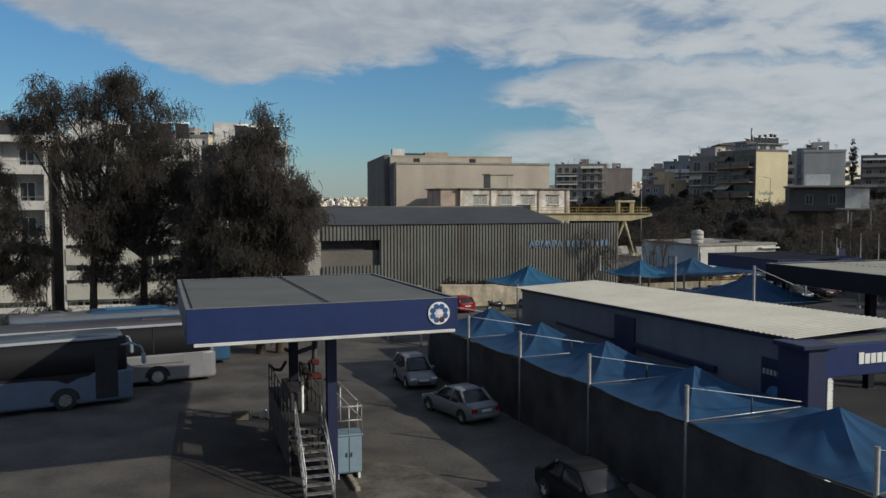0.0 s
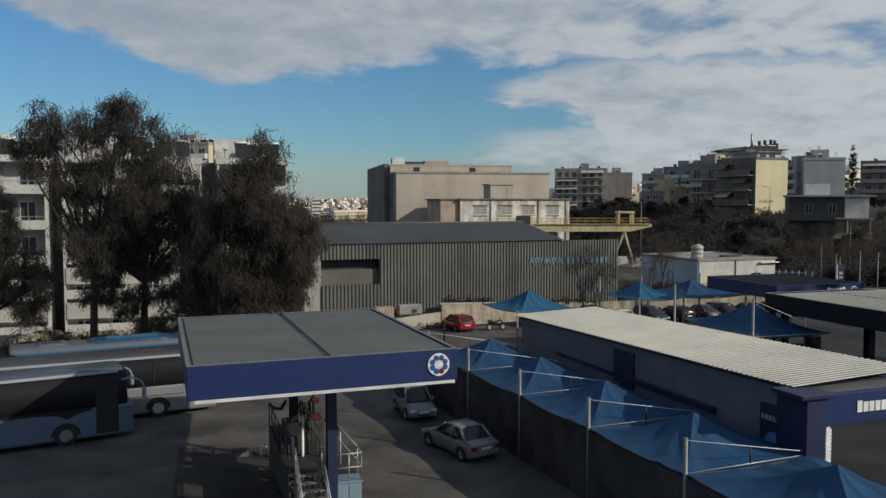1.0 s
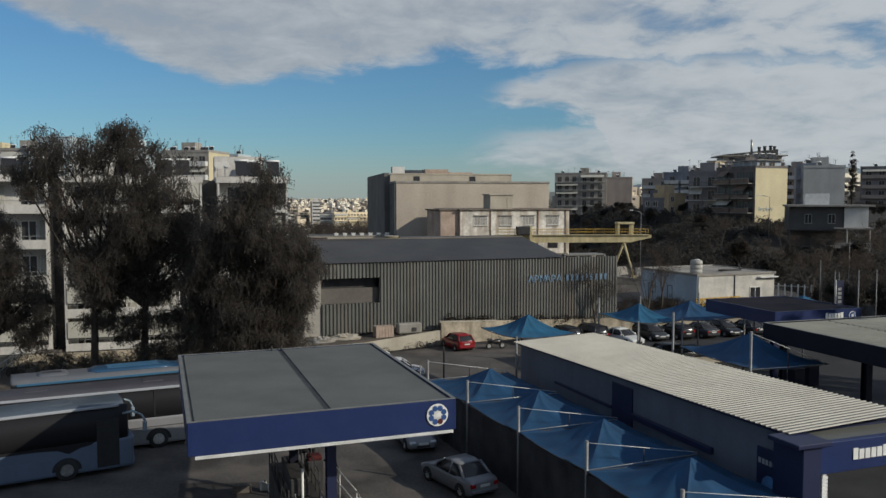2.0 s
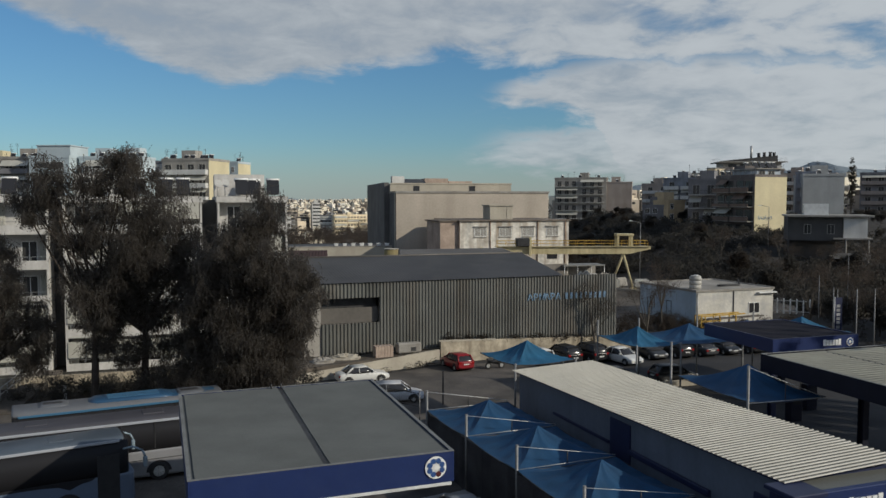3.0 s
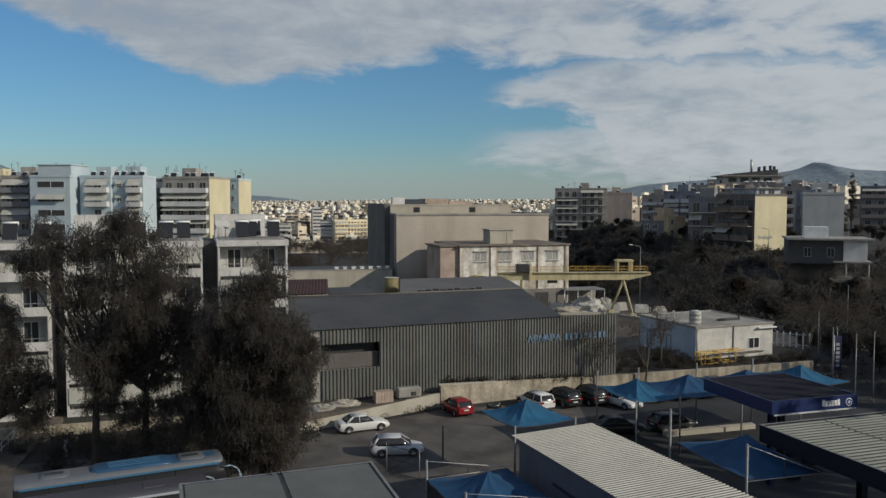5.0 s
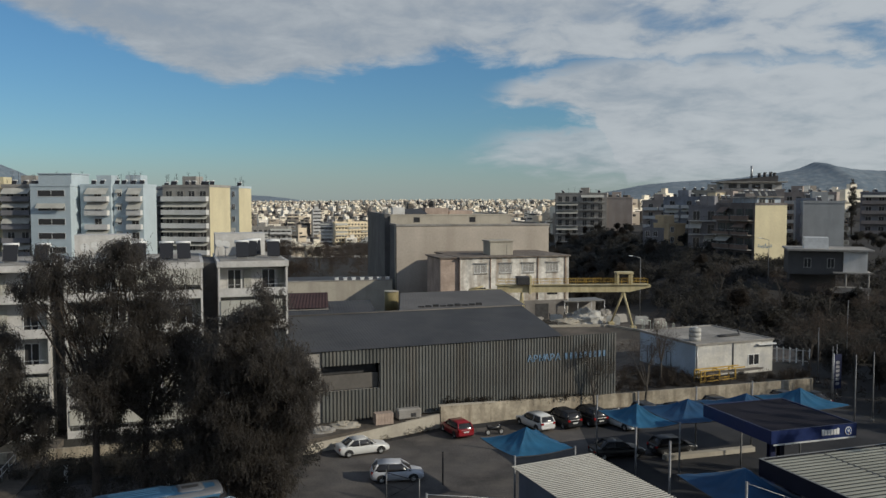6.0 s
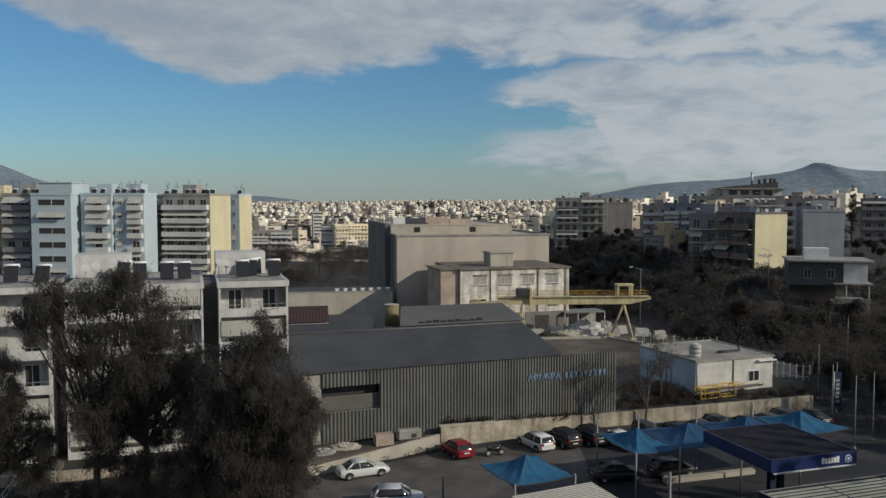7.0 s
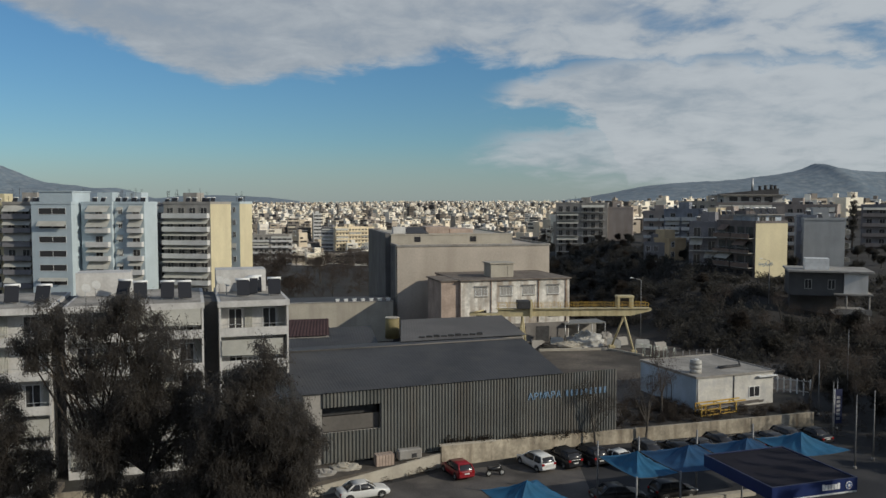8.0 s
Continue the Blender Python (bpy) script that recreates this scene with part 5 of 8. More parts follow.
def coach(m, label, lower, roof, trim, glass_top=3.2, open_door=False, roof_kit="hatch", L=12.0, H=3.55, wave=False):
    """Local x forwards from the tail, y from the near side (0) inwards, z up."""
    t = thing("coach", m, label, "coach", "parked coaches")
    W = 2.5
    sk = 0.28

    def shell(name, z0, z1, sec, material, inset, nose, lab=""):
        bm = B()
        st = []
        for x, k in ((0.0, 0.90), (0.12, 0.97), (0.4, 1.0), (L - 1.0, 1.0), (L - 0.35, 0.985), (L - 0.1, 0.93), (L, 0.82)):
            x2 = x - (nose * (x / L) ** 8)
            st.append((x2, (W / 2 - inset) * k, z0, z1))
        loft(bm, st, sec)
        return part(name, bm, material, t, lab, Matrix.Translation((0, W / 2, 0)))

    straight = [(-0.99, 0), (-1, 0.1), (-1, 0.9), (-1, 1), (1, 1), (1, 0.9), (1, 0.1), (0.99, 0)]
    shell("lower_body", sk, 1.72, straight, lower, 0.0, 0.0)
    shell("window_band", 1.72, glass_top, [(-1, 0), (-0.985, 0.5), (-0.955, 1), (0.955, 1), (0.985, 0.5), (1, 0)], BUS_GLASS, 0.012, 0.25, "continuous dark tinted windows")
    shell("roof", glass_top, H, [(-0.96, 0), (-0.93, 0.35), (-0.84, 0.72), (-0.62, 0.93), (0, 1.0), (0.62, 0.93), (0.84, 0.72), (0.93, 0.35), (0.96, 0)], roof, 0.0, 0.45)
    for s, y in ((-1, 0.02), (1, W - 0.02)):
        bm = B()
        box(bm, 0.3, y - 0.03, glass_top - 0.05, L - 0.7, y + 0.03, glass_top + 0.09, 0.02)
        part("roof_rail", bm, trim, t, "pale strip along the roof edge")
        for x in (2.6, 8.9):
            wheel(t, x, y + (0.085 if s < 0 else -0.085), 0.52, 0.3, s, POST_STEEL if wave else STEEL, 8)
            bm = B()
            n = 16
            yy = y + s * 0.025
            a = [bm.verts.new((x + 0.66 * math.cos(math.pi * i / n), yy, 0.5 + 0.62 * math.sin(math.pi * i / n))) for i in range(n + 1)]
            b = [bm.verts.new((v.co.x, yy - s * 0.06, v.co.z)) for v in a]
            bm.faces.new(a)
            bm.faces.new(b[::-1])
            for i in range(n):
                bm.faces.new((a[i], a[i + 1], b[i + 1], b[i]))
            # shade within the coach's arch, put in as a black disc
            part("wheel_arch", bm, MATT_BLACK, t)
    for k, x in enumerate((0.4, 3.6, 5.2, 6.8, 10.0)):
        bm = B()
        box(bm, x + 0.02, -0.008, 0.45, x + 1.45, 0.012, 1.12)
        part("locker_flap", bm, lower, t)
    bm = B()
    if wave:   # the glazing dips to a point before the door
        dip_line = [(0.5, 1.74), (5.0, 1.74), (5.0, 1.62), (7.6, 1.60), (8.5, 1.52), (9.0, 1.30), (9.5, 1.52), (10.0, 1.60), (10.2, 1.74)]
        a = [bm.verts.new((x, -0.012, z)) for x, z in dip_line]
        b = [bm.verts.new((x, 0.02, z)) for x, z in dip_line]
        bm.faces.new(a)
        bm.faces.new(b[::-1])
        for i in range(len(a)):
            bm.faces.new((a[i - 1], a[i], b[i], b[i - 1]))
        part("window_dip", bm, BUS_GLASS, t, "dark glazing dipping to a point")
    else:
        box(bm, 0.3, -0.012, 1.2, L - 0.9, 0.01, 1.24)
        part("side_moulding", bm, DARK_STEEL, t)
    for x in () if wave else (1.9, 3.6, 5.3, 7.0, 8.7):
        bm = B()
        box(bm, x, 0.01, 1.8, x + 0.05, 0.06, glass_top - 0.05)
        part("window_joint", bm, MATT_BLACK, t)
    bm = B()
    box(bm, L - 1.75, -0.014, 0.42, L - 0.72, 0.016, 2.75 if open_door else 1.7)
    # an open doorway's shade is put in as a black panel
    part("door", bm, MATT_BLACK if open_door else lower, t, "dark panel for the shade inside the open passenger door" if open_door else "")
    for s, y in ((-1, -0.1), (1, W + 0.1)):
        bm = B()
        pts = [(L - 0.55, y - s * 0.1, 2.95), (L - 0.1, y + s * 0.1, 3.05), (L + 0.3, y + s * 0.25, 2.85), (L + 0.45, y + s * 0.28, 2.5)]
        for a, b in zip(pts, pts[1:]):
            rod(bm, a, b, 0.055, n=7)
        o = part("mirror_arm", bm, BUS_MIRROR, t)
        bm = B()
        box(bm, L + 0.33, y + s * 0.28 - 0.13, 2.0, L + 0.52, y + s * 0.28 + 0.13, 2.55, 0.05)
        part("mirror", bm, BUS_MIRROR, o)
        bm = B()
        box(bm, L - 0.16, (0.3 if s < 0 else W - 0.75), 0.75, L + 0.0, (0.75 if s < 0 else W - 0.3), 1.0, 0.05)
        part("headlight", bm, HEADLAMP, t)
    bm = B()
    box(bm, L - 0.25, 0.2, 0.35, L + 0.03, W - 0.2, 0.68, 0.06)
    part("bumper", bm, lower, t)
    if roof_kit == "hatch":
        for x in (2.4, 8.2):
            bm = B()
            box(bm, x, 0.75, H - 0.08, x + 1.1, 1.75, H + 0.03, 0.03)
            part("roof_hatch", bm, roof, t)
    else:
        bm = B()
        loft(bm, [(3.9, 0.55, H - 0.1, H - 0.02), (4.4, 0.9, H - 0.1, H + 0.12), (8.1, 0.95, H - 0.1, H + 0.14), (8.75, 0.85, H - 0.1, H + 0.0)], [(-1, 0), (-0.95, 0.55), (-0.75, 0.9), (0, 1.0), (0.75, 0.9), (0.95, 0.55), (1, 0)])
        o = part("air_conditioner", bm, BUS_BLUE, t, "blue air-conditioning hood", Matrix.Translation((0, W / 2, 0)))
        for y in (-0.5, -0.2, 0.1, 0.4):
            bm = B()
            box(bm, 5.0, y - 0.025, H + 0.08, 7.9, y + 0.025, H + 0.148, 0.01)
            part("hood_ridge", bm, BUS_SKY, o)
        bm = B()
        loft(bm, [(7.9, 1.0, H - 0.25, H - 0.03), (8.6, 1.12, H - 0.25, H + 0.015), (L - 0.8, 1.08, H - 0.25, H + 0.0)], [(-1, 0), (-0.97, 0.4), (-0.75, 0.85), (0, 1.05), (0.75, 0.85), (0.97, 0.4), (1, 0)])
        part("roof_front", bm, BUS_BLUE, t, "blue front end of the roof", Matrix.Translation((0, W / 2, 0)))
        for x in (1.3, 8.9):
            bm = B()
            loft(bm, [(x, 0.62, H - 0.1, H), (x + 0.25, 0.8, H - 0.1, H + 0.07), (x + 1.4, 0.8, H - 0.1, H + 0.07), (x + 1.65, 0.62, H - 0.1, H)], [(-1, 0), (-0.95, 0.6), (-0.7, 1.0), (0.7, 1.0), (0.95, 0.6), (1, 0)])
            o = part("roof_hatch", bm, BUS_ROOF_SHADED, t, "white roof box", Matrix.Translation((0, W / 2, 0)))
            bm = B()
            box(bm, x + 0.3, -0.3, H + 0.06, x + 1.3, 0.15, H + 0.085, 0.0)
            part("grille", bm, DARK_STEEL, o)
        bm = B()
        loft(bm, [(L - 1.15, W / 2 * 0.985, glass_top - 0.05, H - 0.12), (L - 0.75, W / 2 * 0.95, glass_top - 0.15, H - 0.1), (L - 0.42, W / 2 * 0.8, glass_top - 0.2, H - 0.22)], [(-1, 0), (-0.97, 0.5), (-0.8, 0.95), (0, 1.1), (0.8, 0.95), (0.97, 0.5), (1, 0)])
        part("roof_brow", bm, BUS_SKY, t, "light blue rounded brow over the windscreen", Matrix.Translation((0, W / 2, 0)))
    return t


def coach_at(front_x, front_y, ang, z=-0.02):
    """Pose whose near front corner stands at the given point."""
    a = radians(ang)
    return pose(front_x - 12.0 * math.cos(a), front_y - 12.0 * math.sin(a), z, 0, 0, ang)


coach(coach_at(-15.3, 39.9, 31), "slate-grey touring coach with dark windows", BUS_SLATE, BUS_ROOF_SLATE, BUS_TRIM, open_door=True, wave=True, glass_top=3.36)
coach(coach_at(-12.6, 44.9, 26), "pale grey touring coach with dark windows", BUS_WHITE, BUS_ROOF, BUS_TRIM, glass_top=3.28)
coach(coach_at(-13.0, 49.6, 27), "white and blue touring coach parked under the trees", BUS_BLUE, BUS_ROOF_SHADED, BUS_SKY, roof_kit="ac")

# silver cars on the station lane
car("car", pose(-1.55, 44.2, 0.01, 0, 0, -72), "small silver hatchback parked beside the netting", CAR_SILVER, "hatch", 3.75, 1.66, 1.52)
car("car", pose(0.75, 37.6, 0.01, 0, 0, 123), "silver saloon parked beside the netting", CAR_SILVER, "sedan", 4.35, 1.7, 1.44)
car("car", pose(4.75, 25.9, 0.02, 0, 0, -66), "matt black saloon standing in deep shade", DULL_BLACK, "sedan", 4.4, 1.75, 1.44)
# cars on the lane before the retaining wall
car("car", pose(-6.7, 67.7, 0.01, 0, 0, 24), "white saloon parked along the low wall", CAR_WHITE, "sedan", 4.4, 1.72, 1.42)
car("car", pose(-3.4, 61.2, 0.01, 0, 0, 8), "silver hatchback parked behind a wire gate", CAR_PALE, "hatch", 4.0, 1.75, 1.5)
car("car", pose(1.35, 73.4, 0.01, 0, 0, 115), "red hatchback parked nose to the wall", CAR_RED, "hatch", 4.0, 1.72, 1.45)
car("car", pose(8.75, 75.7, 0.01, 0, 0, 118), "white estate car parked nose to the wall", CAR_WHITE, "estate", 4.4, 1.74, 1.5)
car("car", pose(11.4, 76.6, 0.01, 0, 0, 116), "black estate car parked nose to the wall", CAR_BLACK, "suv", 4.5, 1.8, 1.65)
car("car", pose(14.0, 77.4, 0.01, 0, 0, 114), "black estate car parked nose to the wall", CAR_BLACK, "suv", 4.6, 1.85, 1.7)
car("car", pose(16.9, 75.9, 0.01, 0, 0, -60), "white saloon parked under a shade tent", CAR_WHITE, "sedan", 4.4, 1.74, 1.44)
for k, (style, col, lab) in enumerate((("hatch", CAR_GREY, "dark grey hatchback parked along the wall"), ("suv", CAR_BLACK, "black off-road car parked along the wall"), ("sedan", CAR_GREY, "dark grey saloon parked along the wall"),
                                       ("hatch", CAR_BLACK, "black hatchback parked along the wall"), ("sedan", CAR_BLACK, "black saloon parked along the wall"), ("suv", CAR_GREY, "dark grey off-road car parked along the wall"),
                                       ("hatch", CAR_GREY, "dark grey hatchback parked along the wall"), ("sedan", CAR_BLACK, "black saloon parked along the wall"))):
    p = Vector((20.2, 78.6)) + Vector((0.955, 0.297)) * (2.75 * k)
    car("car", pose(p.x, p.y, 0.01, 0, 0, 108 + (k * 7) % 5 - (180 if k % 3 == 0 else 0)), lab, col, style)


def motorbike(m):
    t = thing("motorbike", m, "dark motorcycle leaning on its stand by the wall", "motorcycle")
    for x in (-0.65, 0.65):
        wheel(t, x, 0, 0.3, 0.12, -1)
    bm = B()
    loft(bm, [(-0.75, 0.1, 0.62, 0.8), (-0.2, 0.16, 0.5, 0.82), (0.3, 0.17, 0.4, 0.92), (0.6, 0.08, 0.6, 0.85)], [(-0.8, 0), (-1, 0.5), (-0.6, 1), (0.6, 1), (1, 0.5), (0.8, 0)])
    part("body", bm, CAR_BLACK, t)
    bm = B()
    rod(bm, (0.65, 0, 0.3), (0.42, 0, 1.0), 0.04, n=6)
    part("fork", bm, STEEL, t)
    bm = B()
    rod(bm, (0.4, -0.34, 1.04), (0.4, 0.34, 1.04), 0.025, n=6)
    part("handlebar", bm, DARK_STEEL, t)
    bm = B()
    box(bm, -0.8, -0.16, 0.78, -0.35, 0.16, 0.98, 0.05)
    part("top_case", bm, DARK_STEEL, t)


motorbike(pose(4.8, 73.0, 0.012, 0, 0, 20))


# ---- pump island under the coach canopy ----
def steps_to(m, n=9, rise_h=0.205, run=0.27, width=0.95):
    t = thing("access_stair", m, "open steel stair with thin handrails", "stair")
    for i in range(n):
        bm = B()
        box(bm, 0, run * i, rise_h * (i + 1) - 0.035, width, run * i + 0.25, rise_h * (i + 1))
        part("tread", bm, POST_STEEL, t)
    for x in (0, width):
        bm = B()
        for a, b in (((x, -0.05, 0.0), (x, run * n, rise_h * n)),):
            rod(bm, a, b, 0.05, n=6)
        o = part("stringer", bm, POST_STEEL, t)
        bm = B()
        rod(bm, (x, -0.05, 0.95), (x, run * n, rise_h * n + 0.95), 0.028, n=6)
        rod(bm, (x, -0.05, 0.0), (x, -0.05, 0.95), 0.028, n=6)
        rod(bm, (x, run * n * 0.5, rise_h * n * 0.5), (x, run * n * 0.5, rise_h * n * 0.5 + 0.95), 0.028, n=6)
        rod(bm, (x, run * n, rise_h * n), (x, run * n, rise_h * n + 0.95), 0.028, n=6)
        rod(bm, (x, -0.05, 0.5), (x, run * n, rise_h * n + 0.5), 0.02, n=6)
        part("handrail", bm, STEEL, t)
    return t


AXIS = 18.0
steps_to(pose(-4.55, 26.55, 0.012, 0, 0, AXIS))


def railing(parent, pts, h=1.0, mat_=None, posts=5):
    for (a, b) in zip(pts, pts[1:]):
        a, b = Vector(a), Vector(b)
        bm = B()
        for k in (0.5, 1.0):
            rod(bm, a + Vector((0, 0, h * k)), b + Vector((0, 0, h * k)), 0.026, n=6)
        for i in range(posts):
            p = a.lerp(b, i / (posts - 1))
            rod(bm, p, p + Vector((0, 0, h)), 0.026, n=6)
        part("rail", bm, mat_ or STEEL, parent)


def pump_island():
    t = thing("pump_island", pose(-4.55, 26.55, 0.012, 0, 0, AXIS), "raised steel filling gangway with rails and dark pipework", "gangway")
    z = 1.85
    bm = B()
    box(bm, -0.25, 2.45, z - 0.08, 1.2, 9.2, z)
    part("deck", bm, DARK_STEEL, t)
    for x in (-0.2, 1.15):
        for y in (2.6, 5.8, 9.0):
            bm = B()
            rod(bm, (x, y, 0), (x, y, z - 0.05), 0.06, n=6)
            part("leg", bm, DARK_STEEL, t)
    railing(t, [(-0.22, 2.5, z), (-0.22, 9.15, z)], 1.05, DARK_STEEL, 7)
    railing(t, [(1.18, 4.2, z), (1.18, 9.15, z)], 1.05, DARK_STEEL, 6)
    bm = B()
    box(bm, -0.1, 3.0, 0, 1.0, 8.6, 0.28, 0.04)
    part("plinth", bm, STAIN_AND_SHADE, t, "oil-stained concrete plinth")
    # panels added to shade the ground and darken the space under the deck
    for i in range(4):
        bm = B()
        box(bm, -0.24, 2.62 + i * 1.62, 0.35, -0.2, 4.18 + i * 1.62, z - 0.1, 0.01)
        part("skirt_panel", bm, DARK_STEEL, t, "added dark panel under the deck that casts shade")
    # housing of the filling pumps on the deck, with a reel beside the far post
    bm = B()
    box(bm, 0.1, 4.6, z, 0.85, 6.6, z + 0.75, 0.05)
    box(bm, 0.2, 6.9, z, 0.8, 8.3, z + 0.55, 0.05)
    part("pump_housing", bm, DARK_STEEL, t, "dark pump housing")
    bm = B()
    rod(bm, (1.0, 8.0, z + 0.95), (1.35, 8.0, z + 0.95), 0.26, n=16)
    rod(bm, (0.95, 8.0, z + 0.95), (0.99, 8.0, z + 0.95), 0.34, n=16)
    rod(bm, (1.36, 8.0, z + 0.95), (1.40, 8.0, z + 0.95), 0.34, n=16)
    part("hose_reel", bm, MATT_BLACK, t, "dark hose reel")
    bm = B()
    pts = [(-0.25, 8.9, z + 1.05), (-0.05, 8.8, z + 0.85), (0.25, 8.7, z + 0.82), (0.45, 8.6, z + 1.2)]
    for a, b in zip(pts, pts[1:]):
        rod(bm, a, b, 0.07, n=7)
    part("hose", bm, RUBBER, t, "slack black hose over the rail")
    bm = B()
    rod(bm, (0.55, 4.4, 0.28), (0.55, 4.4, z + 1.2), 0.05, n=8)
    part("pipe", bm, WHITE_PAINT, t, "pale upright pipe")
    k = thing("fuel_pump", pose(-5.3, 33.2, 0.29, 0, 0, AXIS), "tall fuel pump with a red head and black hose", "fuel pump")
    bm = B()
    box(bm, -0.35, -0.25, 0, 0.35, 0.25, 2.4, 0.04)
    part("body", bm, DARK_STEEL, k)
    bm = B()
    box(bm, -0.3, -0.26, 2.4, 0.3, 0.26, 2.62, 0.05)
    part("head", bm, RED_PAINT, k, "red pump head")
    bm = B()
    pts = [(0.4, 0, 2.3), (0.8, 0, 2.5), (1.0, 0, 1.9), (0.8, 0, 1.1), (0.45, 0, 1.3)]
    for a, b in zip(pts, pts[1:]):
        rod(bm, a, b, 0.04, n=6)
    part("hose", bm, RUBBER, k)
    k = thing("pipe_stand", pose(-5.65, 35.6, 0.29, 0, 0, AXIS), "dark steel pipe stand with a loading arm", "pipe")
    bm = B()
    rod(bm, (0, 0, 0), (0, 0, 4.0), 0.13, n=8)
    part("riser", bm, DARK_STEEL, k)
    bm = B()
    rod(bm, (0, 0, 3.3), (-0.9, 0.1, 3.0), 0.1, n=8)
    rod(bm, (-0.9, 0.1, 3.0), (-1.3, 0.1, 3.25), 0.08, n=8)
    part("arm", bm, DARK_STEEL, k)
    bm = B()
    box(bm, -0.18, -0.18, 2.5, 0.18, 0.18, 2.75, 0.05)
    part("meter", bm, RED_PAINT, k, "red meter")
    c = thing("control_cabinet", pose(-3.82, 28.55, 0.0, 0, 0, AXIS), "pale blue steel cabinet on legs with two doors", "cabinet")
    bm = B()
    box(bm, 0, 0, 0.25, 0.95, 0.75, 1.6, 0.02)
    part("body", bm, CABINET_PAINT, c)
    for x in (0.03, 0.49):
        bm = B()
        box(bm, x, -0.03, 0.3, x + 0.43, 0.0, 1.55, 0.01)
        o = part("door", bm, CABINET_PAINT, c)
        bm = B()
        box(bm, x + (0.34 if x < 0.3 else 0.05), -0.06, 0.85, x + (0.39 if x < 0.3 else 0.1), -0.03, 1.0)
        part("handle", bm, DARK_STEEL, o)
    bm = B()
    box(bm, -0.05, -0.06, 1.6, 1.0, 0.8, 1.66, 0.01)
    part("top", bm, CABINET_PAINT, c)
    for x in (0.05, 0.83):
        bm = B()
        box(bm, x, 0.05, 0, x + 0.08, 0.65, 0.25)
        part("foot", bm, WHITE_PAINT, c)
    g = thing("guard_rail", pose(-3.82, 28.55, 1.66, 0, 0, AXIS), "galvanised guard rail above the cabinet", "railing")
    railing(g, [(0.02, 0.0, 0), (0.95, 0.0, 0)], 1.0, STEEL, 3)
    railing(g, [(0.95, 0.0, 0), (0.95, 0.75, 0)], 1.0, STEEL, 2)
    bm = B()
    for k in (0.5, 1.0):
        rod(bm, (0.95, 0.75, k), (0.2, 3.2, k + 0.75), 0.026, n=6)
    rod(bm, (0.55, 1.95, -0.6), (0.55, 1.95, 1.35), 0.026, n=6)
    part("sloping_rail", bm, STEEL, g)
    bm = B()
    box(bm, -0.1, 0.8, -0.06, 0.95, 3.4, 0.0)
    part("landing", bm, DARK_STEEL, g)
    for x, y in ((-0.05, 3.3), (0.9, 3.3)):
        bm = B()
        rod(bm, (x, y, -1.65), (x, y, -0.05), 0.05, n=6)
        part("landing_leg", bm, DARK_STEEL, g)


pump_island()
for x, y in ((-8.25, 36.9), (-7.85, 36.75)):
    t = thing("canister", pose(x, y, 0.03, 0, 0, 30), "white plastic canister on the ground beside the gangway", "canister", "canisters")
    bm = B()
    box(bm, -0.15, -0.12, 0, 0.15, 0.12, 0.42, 0.03)
    part("body", bm, TARPAULIN, t)
    bm = B()
    rod(bm, (0.08, 0, 0.42), (0.08, 0, 0.47), 0.04, n=8)
    part("cap", bm, DARK_STEEL, t)
bm = B()
box(bm, -0.42, -0.2, 0, 0.42, 0.2, 0.36, 0.03)
whole("concrete_block", bm, WORN_LIT_CONCRETE, "dull grey concrete block on the ground", "block", m=pose(-9.2, 36.7, 0.02, 0, 0, 8))

# ---- apartment houses ----
COOL_DISH = mat("dull_grey_dish_paint", (0.36, 0.36, 0.35), 0.6, vary=0.12, scale=1.5, grain=8, bump=0.03)
SHUT = mat("shutter_slats", (0.42, 0.40, 0.36), 0.7, vary=0.1, scale=1, grain=6)
# shade on unlit house fronts is put into this dark colour
SHADE_BALCONY = mat("shade_toned_render", (0.21, 0.205, 0.215), 0.9, vary=0.12, scale=0.4, grain=4)
BROWN_CLOTH = mat("brown_awning_cloth", (0.17, 0.125, 0.10), 0.9, vary=0.15, scale=1, grain=8)
PALE_BLUE_RENDER = mat("pale_blue_grey_render", (0.42, 0.47, 0.53), 0.9, vary=0.12, scale=0.5, grain=4, dirt=(0.25, 0.28, 0.32), dirt_amount=0.4, streak=True)
COOL_GREY = mat("cool_grey_render", (0.38, 0.39, 0.39), 0.9, vary=0.08, scale=0.3, grain=4, dirt=(0.25, 0.25, 0.25), dirt_amount=0.4, streak=True)
SLATE_RENDER = mat("slate_grey_render", (0.25, 0.265, 0.30), 0.9, vary=0.14, scale=0.4, grain=4, dirt=(0.14, 0.14, 0.16), dirt_amount=0.5, streak=True)
# umber with the left face's shade put into the colour
SHADE_UMBER_WALL = mat("shade_umber_render", (0.15, 0.135, 0.13), 0.9, vary=0.2, scale=0.4, grain=4)
# brown of the end wall; also tones right-bank fronts for their shade
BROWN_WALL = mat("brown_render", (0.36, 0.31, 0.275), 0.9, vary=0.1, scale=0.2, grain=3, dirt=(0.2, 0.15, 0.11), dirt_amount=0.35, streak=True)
OCHRE_WALL = mat("ochre_render", (0.52, 0.41, 0.26), 0.9, vary=0.1, scale=0.3, grain=3, dirt=(0.30, 0.22, 0.14), dirt_amount=0.4, streak=True)


def solar_heater(m, s=1.0):
    """Roof water heater: tilted dark collectors on a frame, a white drum across the top."""
    t = thing("solar_heater", m, "solar water heater with dark panel and white drum", "solar heater", "roof solar heaters")
    a = radians(56)
    dy, dz = math.cos(a), math.sin(a)
    bm = B()
